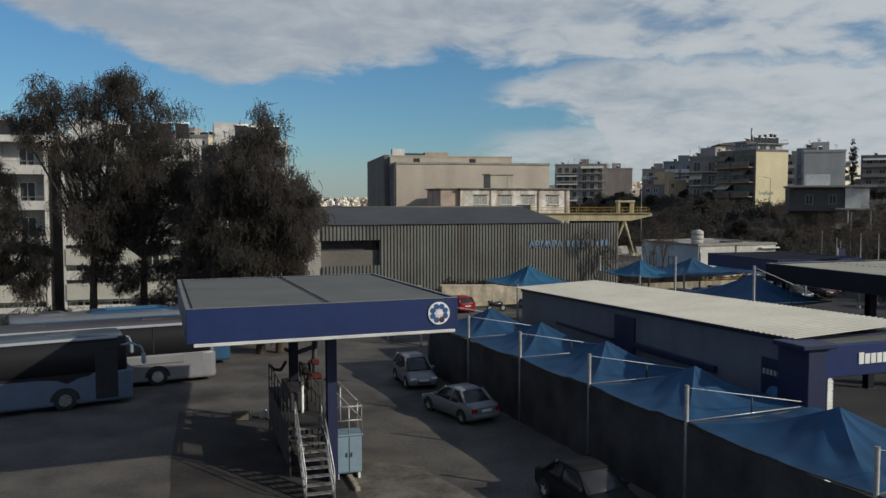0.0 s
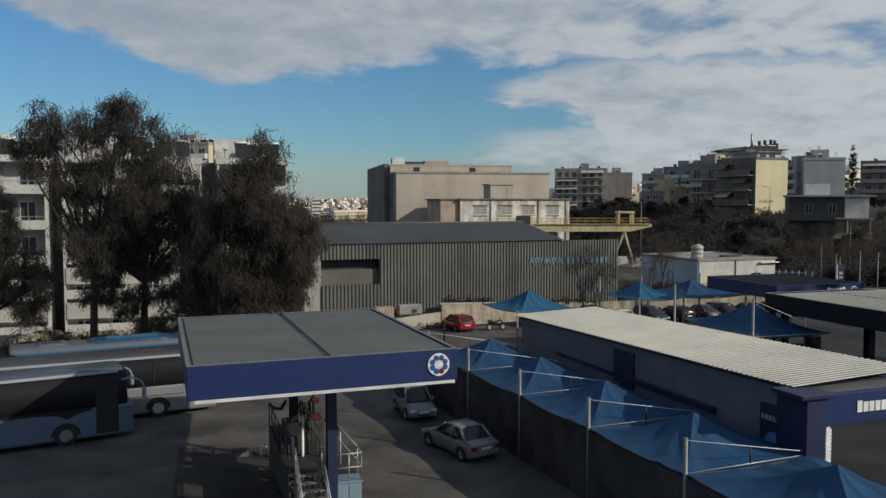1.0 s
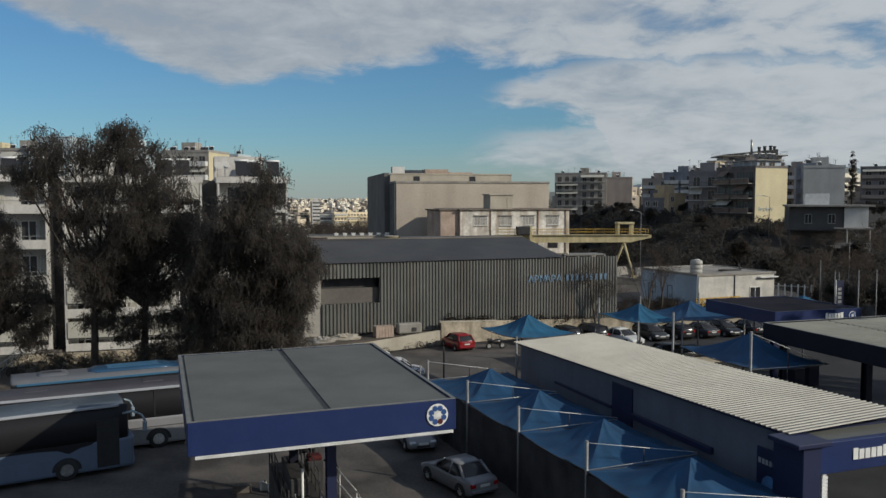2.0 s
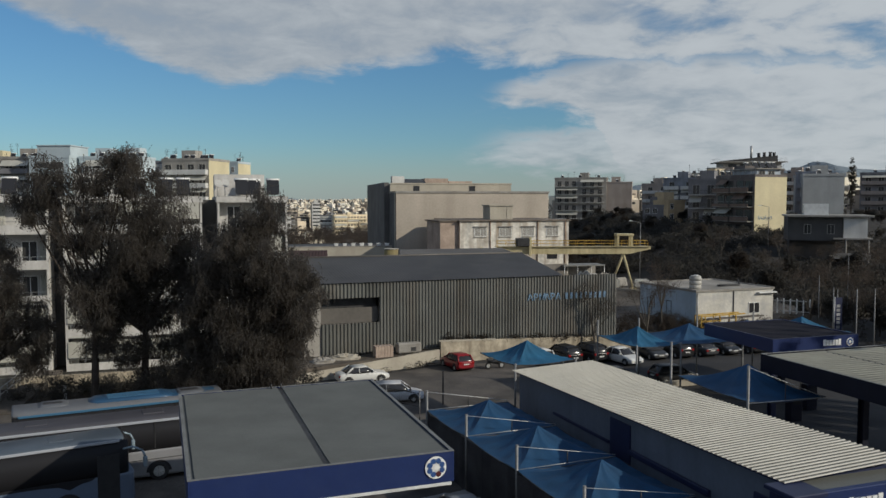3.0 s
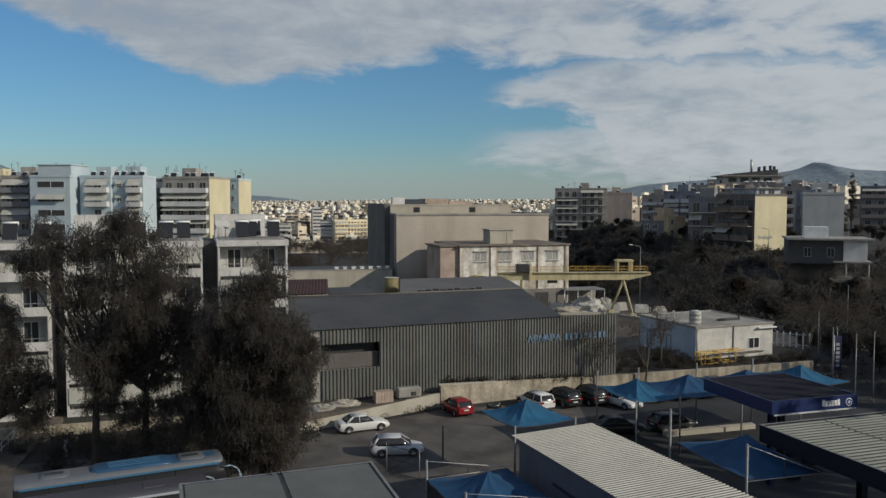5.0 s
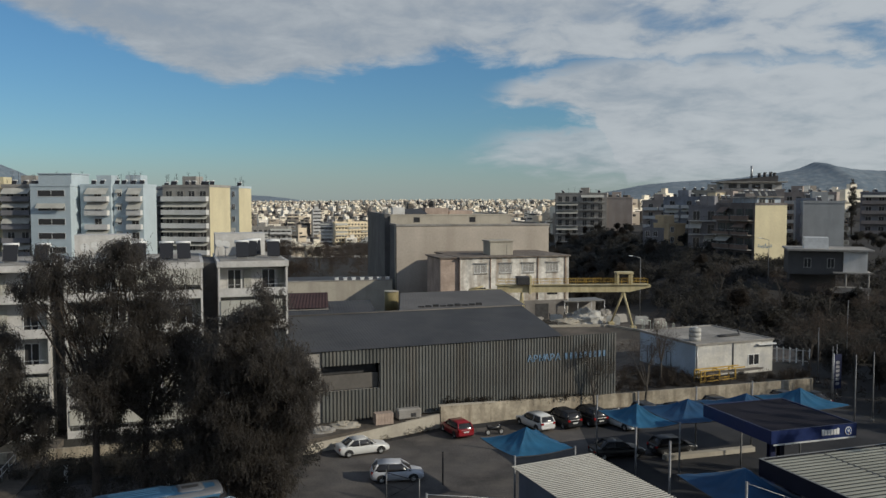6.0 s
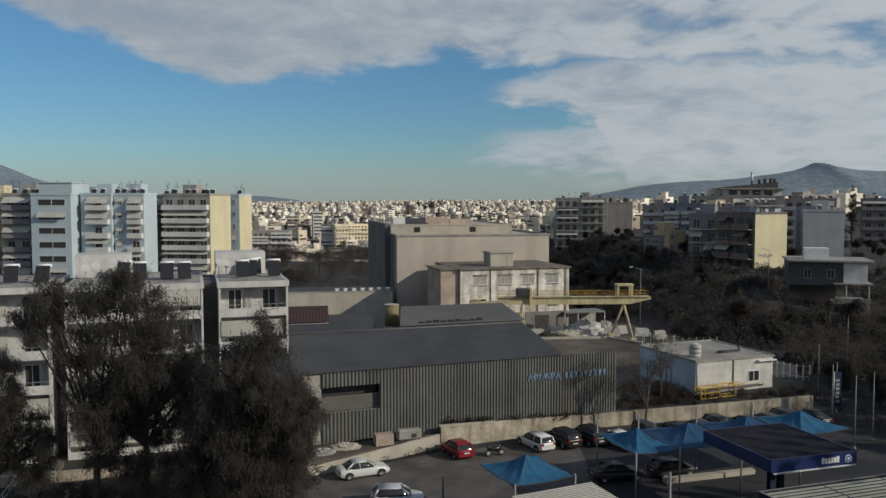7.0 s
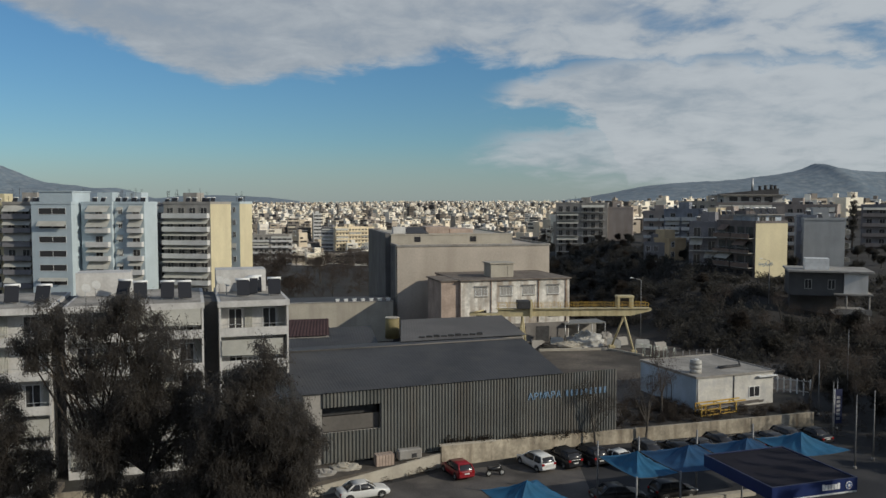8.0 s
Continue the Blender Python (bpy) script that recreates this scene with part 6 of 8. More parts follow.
    v = [bm.verts.new(p) for p in ((-0.72, 0, 0.25), (0.72, 0, 0.25), (0.72, 2.0 * dy, 0.25 + 2.0 * dz), (-0.72, 2.0 * dy, 0.25 + 2.0 * dz))]
    w = [bm.verts.new(x.co + Vector((0, 0.08, -0.08))) for x in v]
    bm.faces.new(v)
    bm.faces.new(w[::-1])
    for i in range(4):
        bm.faces.new((v[i], v[(i + 1) % 4], w[(i + 1) % 4], w[i]))
    part("collector", bm, SOLAR_GLASS, t)
    bm = B()
    rod(bm, (-0.8, 1.38, 1.9), (0.8, 1.38, 1.9), 0.2, n=12)
    part("drum", bm, WHITE_PAINT, t, "white water drum")
    bm = B()
    for x in (-0.6, 0.6):
        rod(bm, (x, 0.05, 0.0), (x, 0.05, 0.3), 0.03, n=4)
        rod(bm, (x, 1.4, 0.0), (x, 1.4, 1.75), 0.03, n=4)
        rod(bm, (x, 0.05, 0.2), (x, 1.4, 1.5), 0.03, n=4)
    rod(bm, (-0.6, 1.4, 0.3), (0.6, 1.4, 0.3), 0.03, n=4)
    part("stand", bm, STEEL, t)
    return t


HEATER = solar_heater(pose(-17.0, 81.0, 15.6, 0, 0, 10))


def heater_at(x, y, z, ang=0.0):
    copy_thing(HEATER, pose(x, y, z, 0, 0, ang) @ Matrix.Scale(0.84, 4))


def balcony_bay(t, x0, x1, z, depth, front_mat, rng, awn=0.4, rail=False, wall_y=0.0, fh=3.05):
    """Balcony slab with its parapet, a glazed door and a window behind, now and then an awning."""
    bm = B()
    box(bm, x0, wall_y - depth, z - 0.16, x1, wall_y, z)
    if not rail:
        box(bm, x0, wall_y - depth, z, x1, wall_y - depth + 0.1, z + 0.95)
        box(bm, x0, wall_y - depth + 0.1, z, x0 + 0.1, wall_y, z + 0.95)
        box(bm, x1 - 0.1, wall_y - depth + 0.1, z, x1, wall_y, z + 0.95)
    b = part("balcony", bm, front_mat, t)
    if rail:
        bm = B()
        rod(bm, (x0, wall_y - depth + 0.05, z + 0.95), (x1, wall_y - depth + 0.05, z + 0.95), 0.03, n=4)
        for i in range(int((x1 - x0) / 0.35) + 1):
            x = x0 + i * 0.35
            rod(bm, (x, wall_y - depth + 0.05, z), (x, wall_y - depth + 0.05, z + 0.95), 0.018, n=3)
        part("railing", bm, DARK_STEEL, b)
    n = max(1, int((x1 - x0) / 2.6))
    step = (x1 - x0) / n
    for i in range(n):
        window(t, x0 + step * i + step * 0.5 - 0.8, z + 0.02, 1.6, 2.2, Matrix.Translation((0, wall_y, 0)), "door", SHUT, DIM_GLASS)
    if rng.random() < awn:
        a, c = x0 + 0.1, x1 - 0.1
        drop = rng.uniform(0.7, 1.7)
        bm = B()
        v = [bm.verts.new(p) for p in ((a, wall_y, z + fh - 0.3), (c, wall_y, z + fh - 0.3), (c, wall_y - depth - 0.25, z + fh - 0.3 - drop), (a, wall_y - depth - 0.25, z + fh - 0.3 - drop))]
        w = [bm.verts.new(p.co + Vector((0, 0, -0.05))) for p in v]
        bm.faces.new(v)
        bm.faces.new(w[::-1])
        for i in range(4):
            bm.faces.new((v[i], v[(i + 1) % 4], w[(i + 1) % 4], w[i]))
        part("awning", bm, AWNING, b, "cream cloth awning")


def roof_dressing(t, w, d, h, rng, wall, n=5):
    """Parapet, stair head, small aerials."""
    bm = B()
    for q in ((-0.1, -0.1, w + 0.1, 0.15), (-0.1, d - 0.15, w + 0.1, d + 0.1), (-0.1, 0.15, 0.15, d - 0.15), (w - 0.15, 0.15, w + 0.1, d - 0.15)):
        box(bm, q[0], q[1], h, q[2], q[3], h + 0.55)
    part("parapet", bm, wall, t)
    bm = B()
    x = rng.uniform(0.25, 0.6) * max(0.0, w - 3.4)
    box(bm, x, d * 0.45, h, x + 3.4, d * 0.45 + 3.6, h + 2.6)
    if w > 5:
        part("stair_head", bm, wall, t)
    for i in range(n):
        bm = B()
        x, y, k = rng.uniform(0.05, 0.95) * w, rng.uniform(0.2, 0.9) * d, rng.uniform(1.8, 3.6)
        rod(bm, (x, y, h), (x, y, h + k), 0.035, n=4)
        for j in range(3):
            rod(bm, (x - 0.4, y, h + k - 0.25 * j), (x + 0.4, y, h + k - 0.25 * j), 0.015, n=3)
        part("aerial", bm, DARK_STEEL, t)


def apartment(m, w, d, floors, wall, bays, label, fh=3.05, side=None, side_win=(), front_mat=None, awn=0.4, seed=1, rail=False, depth=1.2, heaters=2, base=0.0, left_win=(), left_bays=(), right_bays=()):
    """A block with its front on local y = 0; bays: (x0, x1, 'b' balcony or 'w' window) along the front."""
    rng = random.Random(seed)
    t = thing("apartment_house", m, label, "apartment house")
    h = base + floors * fh
    bm = B()
    box(bm, 0, 0, -6, w, d, h)
    part("wall", bm, wall, t)
    if side:
        bm = B()
        box(bm, w, 0.02, -6, w + 0.04, d, h - 0.01)
        part("gable_wall", bm, side[0], t, side[1])
    bm = B()
    box(bm, 0.15, 0.15, h, w - 0.15, d - 0.15, h + 0.08)
    part("roof", bm, FLAT_ROOF, t)
    rf, lf = right_face(w, d), left_face(w, d)
    for k in range(floors):
        z = base + k * fh
        for x0, x1, kind in bays:
            if kind == "b":
                balcony_bay(t, x0, x1, z, depth, front_mat or WHITE_WALL, rng, awn, rail, 0.0, fh)
            else:
                window(t, x0, z + 0.85, x1 - x0, 1.4, FRONT, "double", WHITE_PAINT, DIM_GLASS)
                if rng.random() < awn:
                    drop = rng.uniform(0.6, 1.3)
                    bm = B()
                    v = [bm.verts.new(p) for p in ((x0 - 0.15, -0.08, z + 2.45), (x1 + 0.15, -0.08, z + 2.45), (x1 + 0.15, -0.95, z + 2.45 - drop), (x0 - 0.15, -0.95, z + 2.45 - drop))]
                    w2 = [bm.verts.new(p.co + Vector((0, 0, -0.05))) for p in v]
                    bm.faces.new(v)
                    bm.faces.new(w2[::-1])
                    for i in range(4):
                        bm.faces.new((v[i], v[(i + 1) % 4], w2[(i + 1) % 4], w2[i]))
                    part("awning", bm, AWNING, t, "cream window awning")
        for x0, x1 in side_win:
            window(t, x0, z + 0.9, x1 - x0, 1.3, rf @ Matrix.Translation((0, -0.05, 0)), "double", WHITE_PAINT, DIM_GLASS)
        for x0, x1 in left_win:
            window(t, x0, z + 0.9, x1 - x0, 1.3, lf, "double", WHITE_PAINT, DIM_GLASS)
        for faces, m2 in ((left_bays, lf), (right_bays, rf)):
            for x0, x1 in faces:
                bm = B()
                box(bm, x0, -depth, z - 0.18, x1, 0, z)
                b = part("balcony", bm, CONCRETE, t, "", m2)
                bm = B()
                box(bm, x0, -depth - 0.02, z, x1, -depth + 0.06, z + rng.choice((0.55, 0.8, 0.9)))
                part("parapet", bm, front_mat or WHITE_WALL, b)
                bm = B()
                rod(bm, (x0, -depth, z + 1.0), (x1, -depth, z + 1.0), 0.03, n=4)
                part("railing", bm, STEEL, b)
                n = max(1, int((x1 - x0) / 2.8))
                for i in range(n):
                    window(t, x0 + (x1 - x0) * (i + 0.5) / n - 1.1, z + 0.05, 2.2, 2.3, m2, "door", DARK_STEEL, DIM_GLASS)
                if rng.random() < 0.5:
                    xa = x0 + rng.uniform(0.0, 0.4) * (x1 - x0)
                    xb = min(x1, xa + rng.uniform(2.5, 5.0))
                    bm = B()
                    v = [bm.verts.new(p) for p in ((xa, -0.05, z + 2.75), (xb, -0.05, z + 2.75), (xb, -depth - 0.2, z + 1.6), (xa, -depth - 0.2, z + 1.6))]
                    w2 = [bm.verts.new(p.co + Vector((0, 0, -0.05))) for p in v]
                    bm.faces.new(v)
                    bm.faces.new(w2[::-1])
                    for i in range(4):
                        bm.faces.new((v[i], v[(i + 1) % 4], w2[(i + 1) % 4], w2[i]))
                    part("awning", bm, rng.choice((AWNING, BROWN_CLOTH)), b)
    roof_dressing(t, w, d, h, rng, wall)
    for i in range(heaters):
        p = m @ Vector((w * (i + 0.5) / heaters + rng.uniform(-0.6, 0.6), rng.uniform(1.2, d * 0.5), h + 0.08))
        heater_at(p.x, p.y, p.z, rng.uniform(-12, 12))
    return t


TERRACE_WALL = mat("aged_white_render", (0.54, 0.525, 0.50), 0.9, vary=0.1, scale=0.5, grain=4, dirt=(0.28, 0.26, 0.23), dirt_amount=0.4, streak=True)


def terrace():
    """The long five-storey row behind the trees: three units with recessed balconies between fins."""
    m = pose(-52.9, 65.6, 0, 0, 0, 17.4)
    fh, top = 3.1, 15.6
    rng = random.Random(5)
    for x0, x1, lab in ((33.6, 40.0, "end"), (20.4, 32.2, "middle"), (2.0, 19.2, "far")):
        t = thing("apartment_house", m @ Matrix.Translation((x0, 0, 0)), "white five-storey apartment house with deep recessed balconies", "apartment house", "terrace apartment houses")
        w, d, y = x1 - x0, 13.0, 1.7
        bm = B()
        box(bm, 0, y, 0, w, d, top - 0.1)
        part("wall", bm, TERRACE_WALL, t)
        bm = B()
        box(bm, -0.1, -0.1, top - 0.55, w + 0.1, d, top)
        part("roof_slab", bm, TERRACE_WALL, t)
        bm = B()
        box(bm, 0.2, 0.2, top, w - 0.2, d - 0.2, top + 0.05)
        part("roof", bm, FLAT_ROOF, t)
        for x in (0.0, w - 0.18):
            bm = B()
            box(bm, x, 0, 0, x + 0.18, y, top - 0.5)
            part("fin_wall", bm, TERRACE_WALL, t)
        for k in range(5):
            z = top - 3.15 - k * fh
            if z < 0:
                continue
            bm = B()
            box(bm, 0.18, 0, z - 0.18, w - 0.18, y, z)
            box(bm, 0.18, 0.0, z, w - 0.18, 0.12, z + 0.62)
            b = part("balcony", bm, TERRACE_WALL, t)
            bm = B()
            rod(bm, (0.2, 0.06, z + 0.95), (w - 0.2, 0.06, z + 0.95), 0.025, n=4)
            for i in range(int(w / 1.1)):
                rod(bm, (0.4 + i * 1.1, 0.06, z + 0.6), (0.4 + i * 1.1, 0.06, z + 0.95), 0.02, n=4)
            part("railing", bm, STEEL, b)
            n = max(2, int(w / 2.9))
            for i in range(n):
                x = w * (i + 0.5) / n - 0.7
                window(t, x, z + 0.02, 1.3, 2.25, Matrix.Translation((0, y, 0)), "door", WHITE_PAINT, DIM_GLASS)
                bm = B()
                prof = [(x + 1.5 + j * 0.06, y - 0.12 - 0.04 * (j % 2)) for j in range(13)]
                slab(bm, prof + [(px_, py_ + 0.03) for px_, py_ in prof[::-1]], z + 0.1, z + 2.3)
                part("curtain", bm, AWNING, b, "pale outdoor curtain")
            down = {("middle", 0): (0.35, 1.0), ("far", 3): (0.1, 1.0), ("end", 1): (0.0, 0.95), ("middle", 3): (0.0, 0.6), ("far", 4): (0.3, 1.0), ("middle", 4): (0.0, 1.0), ("end", 4): (0.1, 0.9)}.get((lab, k))
            if down:
                xa, xb = w * down[0] + 0.2, w * down[1] - 0.25
                bm = B()
                box(bm, xa, -0.12, z + 1.15, xb, -0.06, z + 2.6)
                rod(bm, (xa, -0.09, z + 1.13), (xb, -0.09, z + 1.13), 0.05, n=6)
                part("awning", bm, AWNING, b, "lowered cream awning")
        bm = B()
        box(bm, 0, 8.0, top, min(w, 5.0), 11.5, top + 2.3)
        part("stair_head", bm, TERRACE_WALL, t)
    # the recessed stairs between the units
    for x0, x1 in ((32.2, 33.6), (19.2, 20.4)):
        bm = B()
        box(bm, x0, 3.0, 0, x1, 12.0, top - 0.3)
        # the recess shade is painted on as a dark tower colour
        whole("stair_tower", bm, SHADE_DARK_RENDER, "stair tower between the apartment houses, recess shade put into its colour", "stair tower", m=m)
    for x, y in ((39.0, 3.0), (37.4, 5.6), (36.0, 2.6), (30.6, 2.2), (29.0, 2.6), (26.6, 3.0), (24.8, 5.0), (18.2, 2.4), (15.6, 3.2), (13.8, 2.0)):
        p = m @ Vector((x, y, top + 0.05))
        heater_at(p.x, p.y, p.z, rng.uniform(2, 22))
    for x, y in ((34.5, 5.0), (33.9, 7.4), (22.4, 6.0), (21.8, 3.2)):
        p = m @ Vector((x, y, top + 0.05))
        t = thing("satellite_dish", pose(p.x, p.y, p.z, 0, 0, 30), "round white satellite dish on a short mast", "satellite dish", "roof dishes")
        bm = B()
        rod(bm, (0, 0, 0), (0, 0, 1.2), 0.04, n=6)
        part("mast", bm, STEEL, t)
        bm = B()
        rod(bm, (0, 0, 1.25), (0.05, -0.15, 1.3), 0.2, 0.42, n=16)
        part("dish", bm, COOL_DISH, t)


terrace()
HEATER.matrix_world = pose(-19.0, 80.6, 15.65, 0, 0, 10) @ Matrix.Scale(0.84, 4)

# towers behind the terrace
bt = apartment(pose(-88.2, 174.5, 0, 0, 0, -3), 8.8, 12, 8, BLUE_WALL, [(1.6, 7.6, "w")], "pale blue eight-storey apartment house", fh=3.03, awn=0.5, seed=2, heaters=4, left_win=())
bm = B()
box(bm, 1.2, 1.2, 24.24, 8.5, 9.0, 26.9)
box(bm, 1.0, 1.0, 26.9, 8.7, 9.2, 27.1)
part("penthouse", bm, BLUE_WALL, bt, "pale blue rooftop storey")
apartment(pose(-78.6, 177.0, 0, 0, 0, -3), 6.8, 12, 8, BLUE_WALL, [(1.4, 6.4, "b")], "pale blue apartment house with curved balconies", fh=3.03, awn=0.9, seed=3, depth=1.3, heaters=4, right_bays=())
apartment(pose(-71.6, 177.5, 0, 0, 0, -3), 6.6, 7.0, 8, BLUE_WALL, [(3.2, 6.4, "b"), (0.8, 1.8, "w")], "pale blue apartment house with cream awnings", fh=3.03, awn=0.9, seed=4, heaters=3)
apartment(pose(-96.2, 178.0, 0, 0, 0, 0), 6.8, 12, 8, GREY_WALL, [(0.3, 6.5, "b")], "grey apartment house in shade", fh=3.03, awn=0.8, seed=5, heaters=4, front_mat=SHADE_BALCONY)
apartment(pose(-106.5, 181.0, 0, 0, 0, 0), 9.0, 12, 8, YELLOW_WALL, [(0.5, 8.6, "b")], "yellow apartment house with balconies", fh=3.0, awn=0.3, seed=6)
apartment(pose(-63.9, 186.2, 0, 0, 0, -10), 11.4, 10.7, 8, GREY_WALL, [(0.2, 11.2, "b")], "grey-white apartment house with a yellow gable", fh=3.03, side=(YELLOW_WALL, "blank yellow gable wall"), awn=0.65, seed=7, depth=1.4, heaters=7)
# deep shade of the recess is put into this dark wall
apartment(pose(-67.9, 191.5, 0, 0, 0, -10), 4.6, 7.0, 8, SHADE_BALCONY, [(0.3, 4.4, "b")], "recessed apartment house between its neighbours, shade put into its wall colour", fh=3.0, awn=0.5, seed=17, depth=1.2, heaters=2, front_mat=SHADE_BALCONY)
apartment(pose(-52.2, 200.4, 0, 0, 0, -10), 2.2, 7.4, 8, BLUE_WALL, [(0.4, 1.2, "w")], "narrow pale blue apartment house with a yellow gable", fh=3.03, side=(YELLOW_WALL, "blank yellow gable wall"), awn=0.3, seed=8, heaters=1)

# middle distance, beyond the trees in the gap
# added block: the cream house's shaded left side as a darker wall
apartment(pose(-98.5, 652.0, -15, 0, 0, -12), 12.0, 14, 6, SHADE_BALCONY, [(0.3, 12.7, "b")], "shaded side of the cream apartment house, built as a grey block", awn=0.2, seed=9, front_mat=WHITE_WALL, heaters=0, fh=3.0)
apartment(pose(-86.4, 646.0, -15, 0, 0, 30), 34.0, 14, 6, CREAM_SUN, [(0.3, 11.0, "b"), (11.3, 22.0, "b"), (22.3, 33.7, "b")], "cream balconied apartment house catching the sun", awn=0.5, seed=10, front_mat=CREAM_SUN, heaters=0, fh=3.05)
apartment(pose(-101.0, 418.0, -8, 0, 0, 4), 21.0, 14, 5, GREY_WALL, [(0.3, 11.0, "b"), (12.0, 23.0, "b")], "low grey apartment house with white balconies", awn=0.4, seed=11, front_mat=WHITE_WALL, heaters=0, fh=3.0)
apartment(pose(-118.0, 735.0, -12, 0, 0, 10), 7.0, 12, 8, WHITE_WALL, [(0.5, 8.5, "w")], "tall narrow white apartment house", awn=0.0, seed=12, heaters=0, fh=3.1)

# right bank
apartment(pose(44.0, 322.0, 2, 0, 0, -14), 20.0, 12, 7, GREY_WALL, [(0.5, 9.0, "b"), (10.0, 19.0, "b")], "grey-white balconied apartment house on the rise", fh=3.1, awn=0.3, seed=20, heaters=3, rail=True)
apartment(pose(63.2, 318.0, 2, 0, 0, -14), 10.0, 12, 7, BROWN_WALL, [], "apartment house end with a blank brown wall", fh=2.85, awn=0.0, seed=21, heaters=1)
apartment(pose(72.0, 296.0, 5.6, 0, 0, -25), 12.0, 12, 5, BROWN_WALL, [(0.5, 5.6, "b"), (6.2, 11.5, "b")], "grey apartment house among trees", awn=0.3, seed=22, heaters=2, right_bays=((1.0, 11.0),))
apartment(pose(70.5, 262.0, 3.6, 0, 0, -30), 11.0, 12, 6, SLATE_RENDER, [(0.5, 5.2, "b"), (5.8, 10.5, "b")], "dark apartment house among trees", awn=0.3, seed=23, heaters=2)
apartment(pose(58.0, 210.0, 9.6, 0, 0, 24), 5.4, 6, 2, OCHRE_WALL, [(0.6, 1.7, "w")], "small ochre house above the trees", fh=2.6, awn=0.0, seed=24, heaters=0)
apartment(pose(52.4, 214.0, 8.4, 0, 0, -26), 5.6, 6, 2, SHADE_BALCONY, [(0.6, 1.8, "w"), (2.6, 3.8, "w")], "small grey house in shade above the trees", fh=2.6, awn=0.0, seed=34, heaters=0)
Y_ANG = 20
yellow_block = apartment(pose(65.7, 172.0, 4.6, 0, 0, Y_ANG), 8.3, 12.4, 5, SHADE_UMBER_WALL, [], "five-storey apartment house with a blank yellow wall", fh=3.12, awn=0.0, seed=26, heaters=0, left_bays=((0.4, 6.0), (6.4, 12.0)), front_mat=BROWN_CLOTH, depth=1.5)
# set-back top storey of the block, with collectors on its slab
bm = B()
box(bm, 1.6, 1.4, 15.6, 7.9, 9.0, 17.3)
part("penthouse", bm, PALE_BLUE_RENDER, yellow_block, "pale blue set-back top storey")
for x in (2.1, 4.6):
    window(yellow_block, x, 15.9, 1.7, 1.1, Matrix.Translation((0, 1.4, 0)), "double", SHUT, DIM_GLASS)
bm = B()
box(bm, 1.0, 0.7, 17.3, 8.2, 9.6, 17.48)
part("penthouse_slab", bm, CONCRETE, yellow_block)
for x in (-0.6, 0.4):
    for y in (1.2, 4.4, 7.6, 10.6):
        bm = B()
        rod(bm, (0.5 + x, y, 15.6), (0.5 + x, y, 17.2), 0.05, n=5)
        part("pergola_post", bm, POST_STEEL, yellow_block)
bm = B()
for x in (-0.1, 0.9):
    rod(bm, (x, 1.0, 17.2), (x, 10.8, 17.2), 0.06, n=5)
for i in range(9):
    rod(bm, (-0.3, 1.2 + 1.15 * i, 17.28), (1.1, 1.2 + 1.15 * i, 17.28), 0.035, n=4)
part("pergola_beams", bm, POST_STEEL, yellow_block)
for x, y in ((2.2, 2.0), (4.0, 2.0), (5.7, 1.9), (7.2, 2.2), (3.0, 5.6), (5.6, 5.8)):
    p = yellow_block.matrix_world @ Vector((x, y, 17.48))
    heater_at(p.x, p.y, p.z, 14)
apartment(pose(57.4, 191.0, 4.2, 0, 0, -30), 6.9, 9, 5, SHADE_BALCONY, [(0.3, 3.3, "b"), (3.6, 6.6, "b")], "shaded grey apartment house with railed balconies", fh=3.1, awn=0.35, seed=36, heaters=2, rail=True, depth=1.4)
rh = thing("roof_cabin", pose(68.6, 206.0, 20.95, 0, 0, 22), "small cream stair cabin on a flat roof", "roof cabin")
bm = B()
box(bm, 0, 0, 0, 3.5, 3.2, 2.3)
part("wall", bm, CREAM_SUN, rh)
bm = B()
box(bm, -0.2, -0.2, 2.3, 3.7, 3.4, 2.5)
part("roof_slab", bm, CONCRETE, rh)
window(rh, 0.4, 0.1, 0.9, 2.0, FRONT, "door", SHUT, DIM_GLASS)
apartment(pose(64.2, 206.0, 2.4, 0, 0, -38), 13.0, 12, 6, BROWN_WALL, [(0.5, 6.6, "b"), (7.2, 13.5, "b")], "tall grey apartment house with crowded balconies", fh=3.1, awn=0.4, seed=27, heaters=8, front_mat=SHADE_BALCONY, right_bays=((1.0, 11.0),))
apartment(pose(82.0, 246.0, 5.4, 0, 0, -20), 19.0, 14, 6, BROWN_WALL, [(0.5, 15.5, "b")], "tall brown apartment house with a roof pavilion", fh=3.1, awn=0.4, seed=28, heaters=7, front_mat=SHADE_BALCONY)
# the gap's bluish shade is put into the slate colour
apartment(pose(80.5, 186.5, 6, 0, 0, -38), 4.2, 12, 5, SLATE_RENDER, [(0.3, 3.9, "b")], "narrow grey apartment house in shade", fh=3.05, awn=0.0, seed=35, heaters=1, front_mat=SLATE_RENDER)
apartment(pose(80.4, 182.5, 5.4, 0, 0, -14), 8.5, 12, 5, COOL_GREY, [], "apartment house with a blank grey wall", fh=3.05, awn=0.0, seed=29, heaters=1, right_bays=((0.6, 11.4),))
apartment(pose(128.5, 252.0, 5, 0, 0, -30), 18.0, 12, 6, SHADE_BALCONY, [(0.5, 7.6, "b"), (8.2, 15.5, "b")], "dark apartment house in shade on the rise", awn=0.3, seed=30, heaters=2, front_mat=BROWN_WALL)
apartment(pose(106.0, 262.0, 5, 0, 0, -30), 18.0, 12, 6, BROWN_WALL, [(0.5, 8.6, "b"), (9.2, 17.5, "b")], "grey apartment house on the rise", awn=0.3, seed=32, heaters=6)
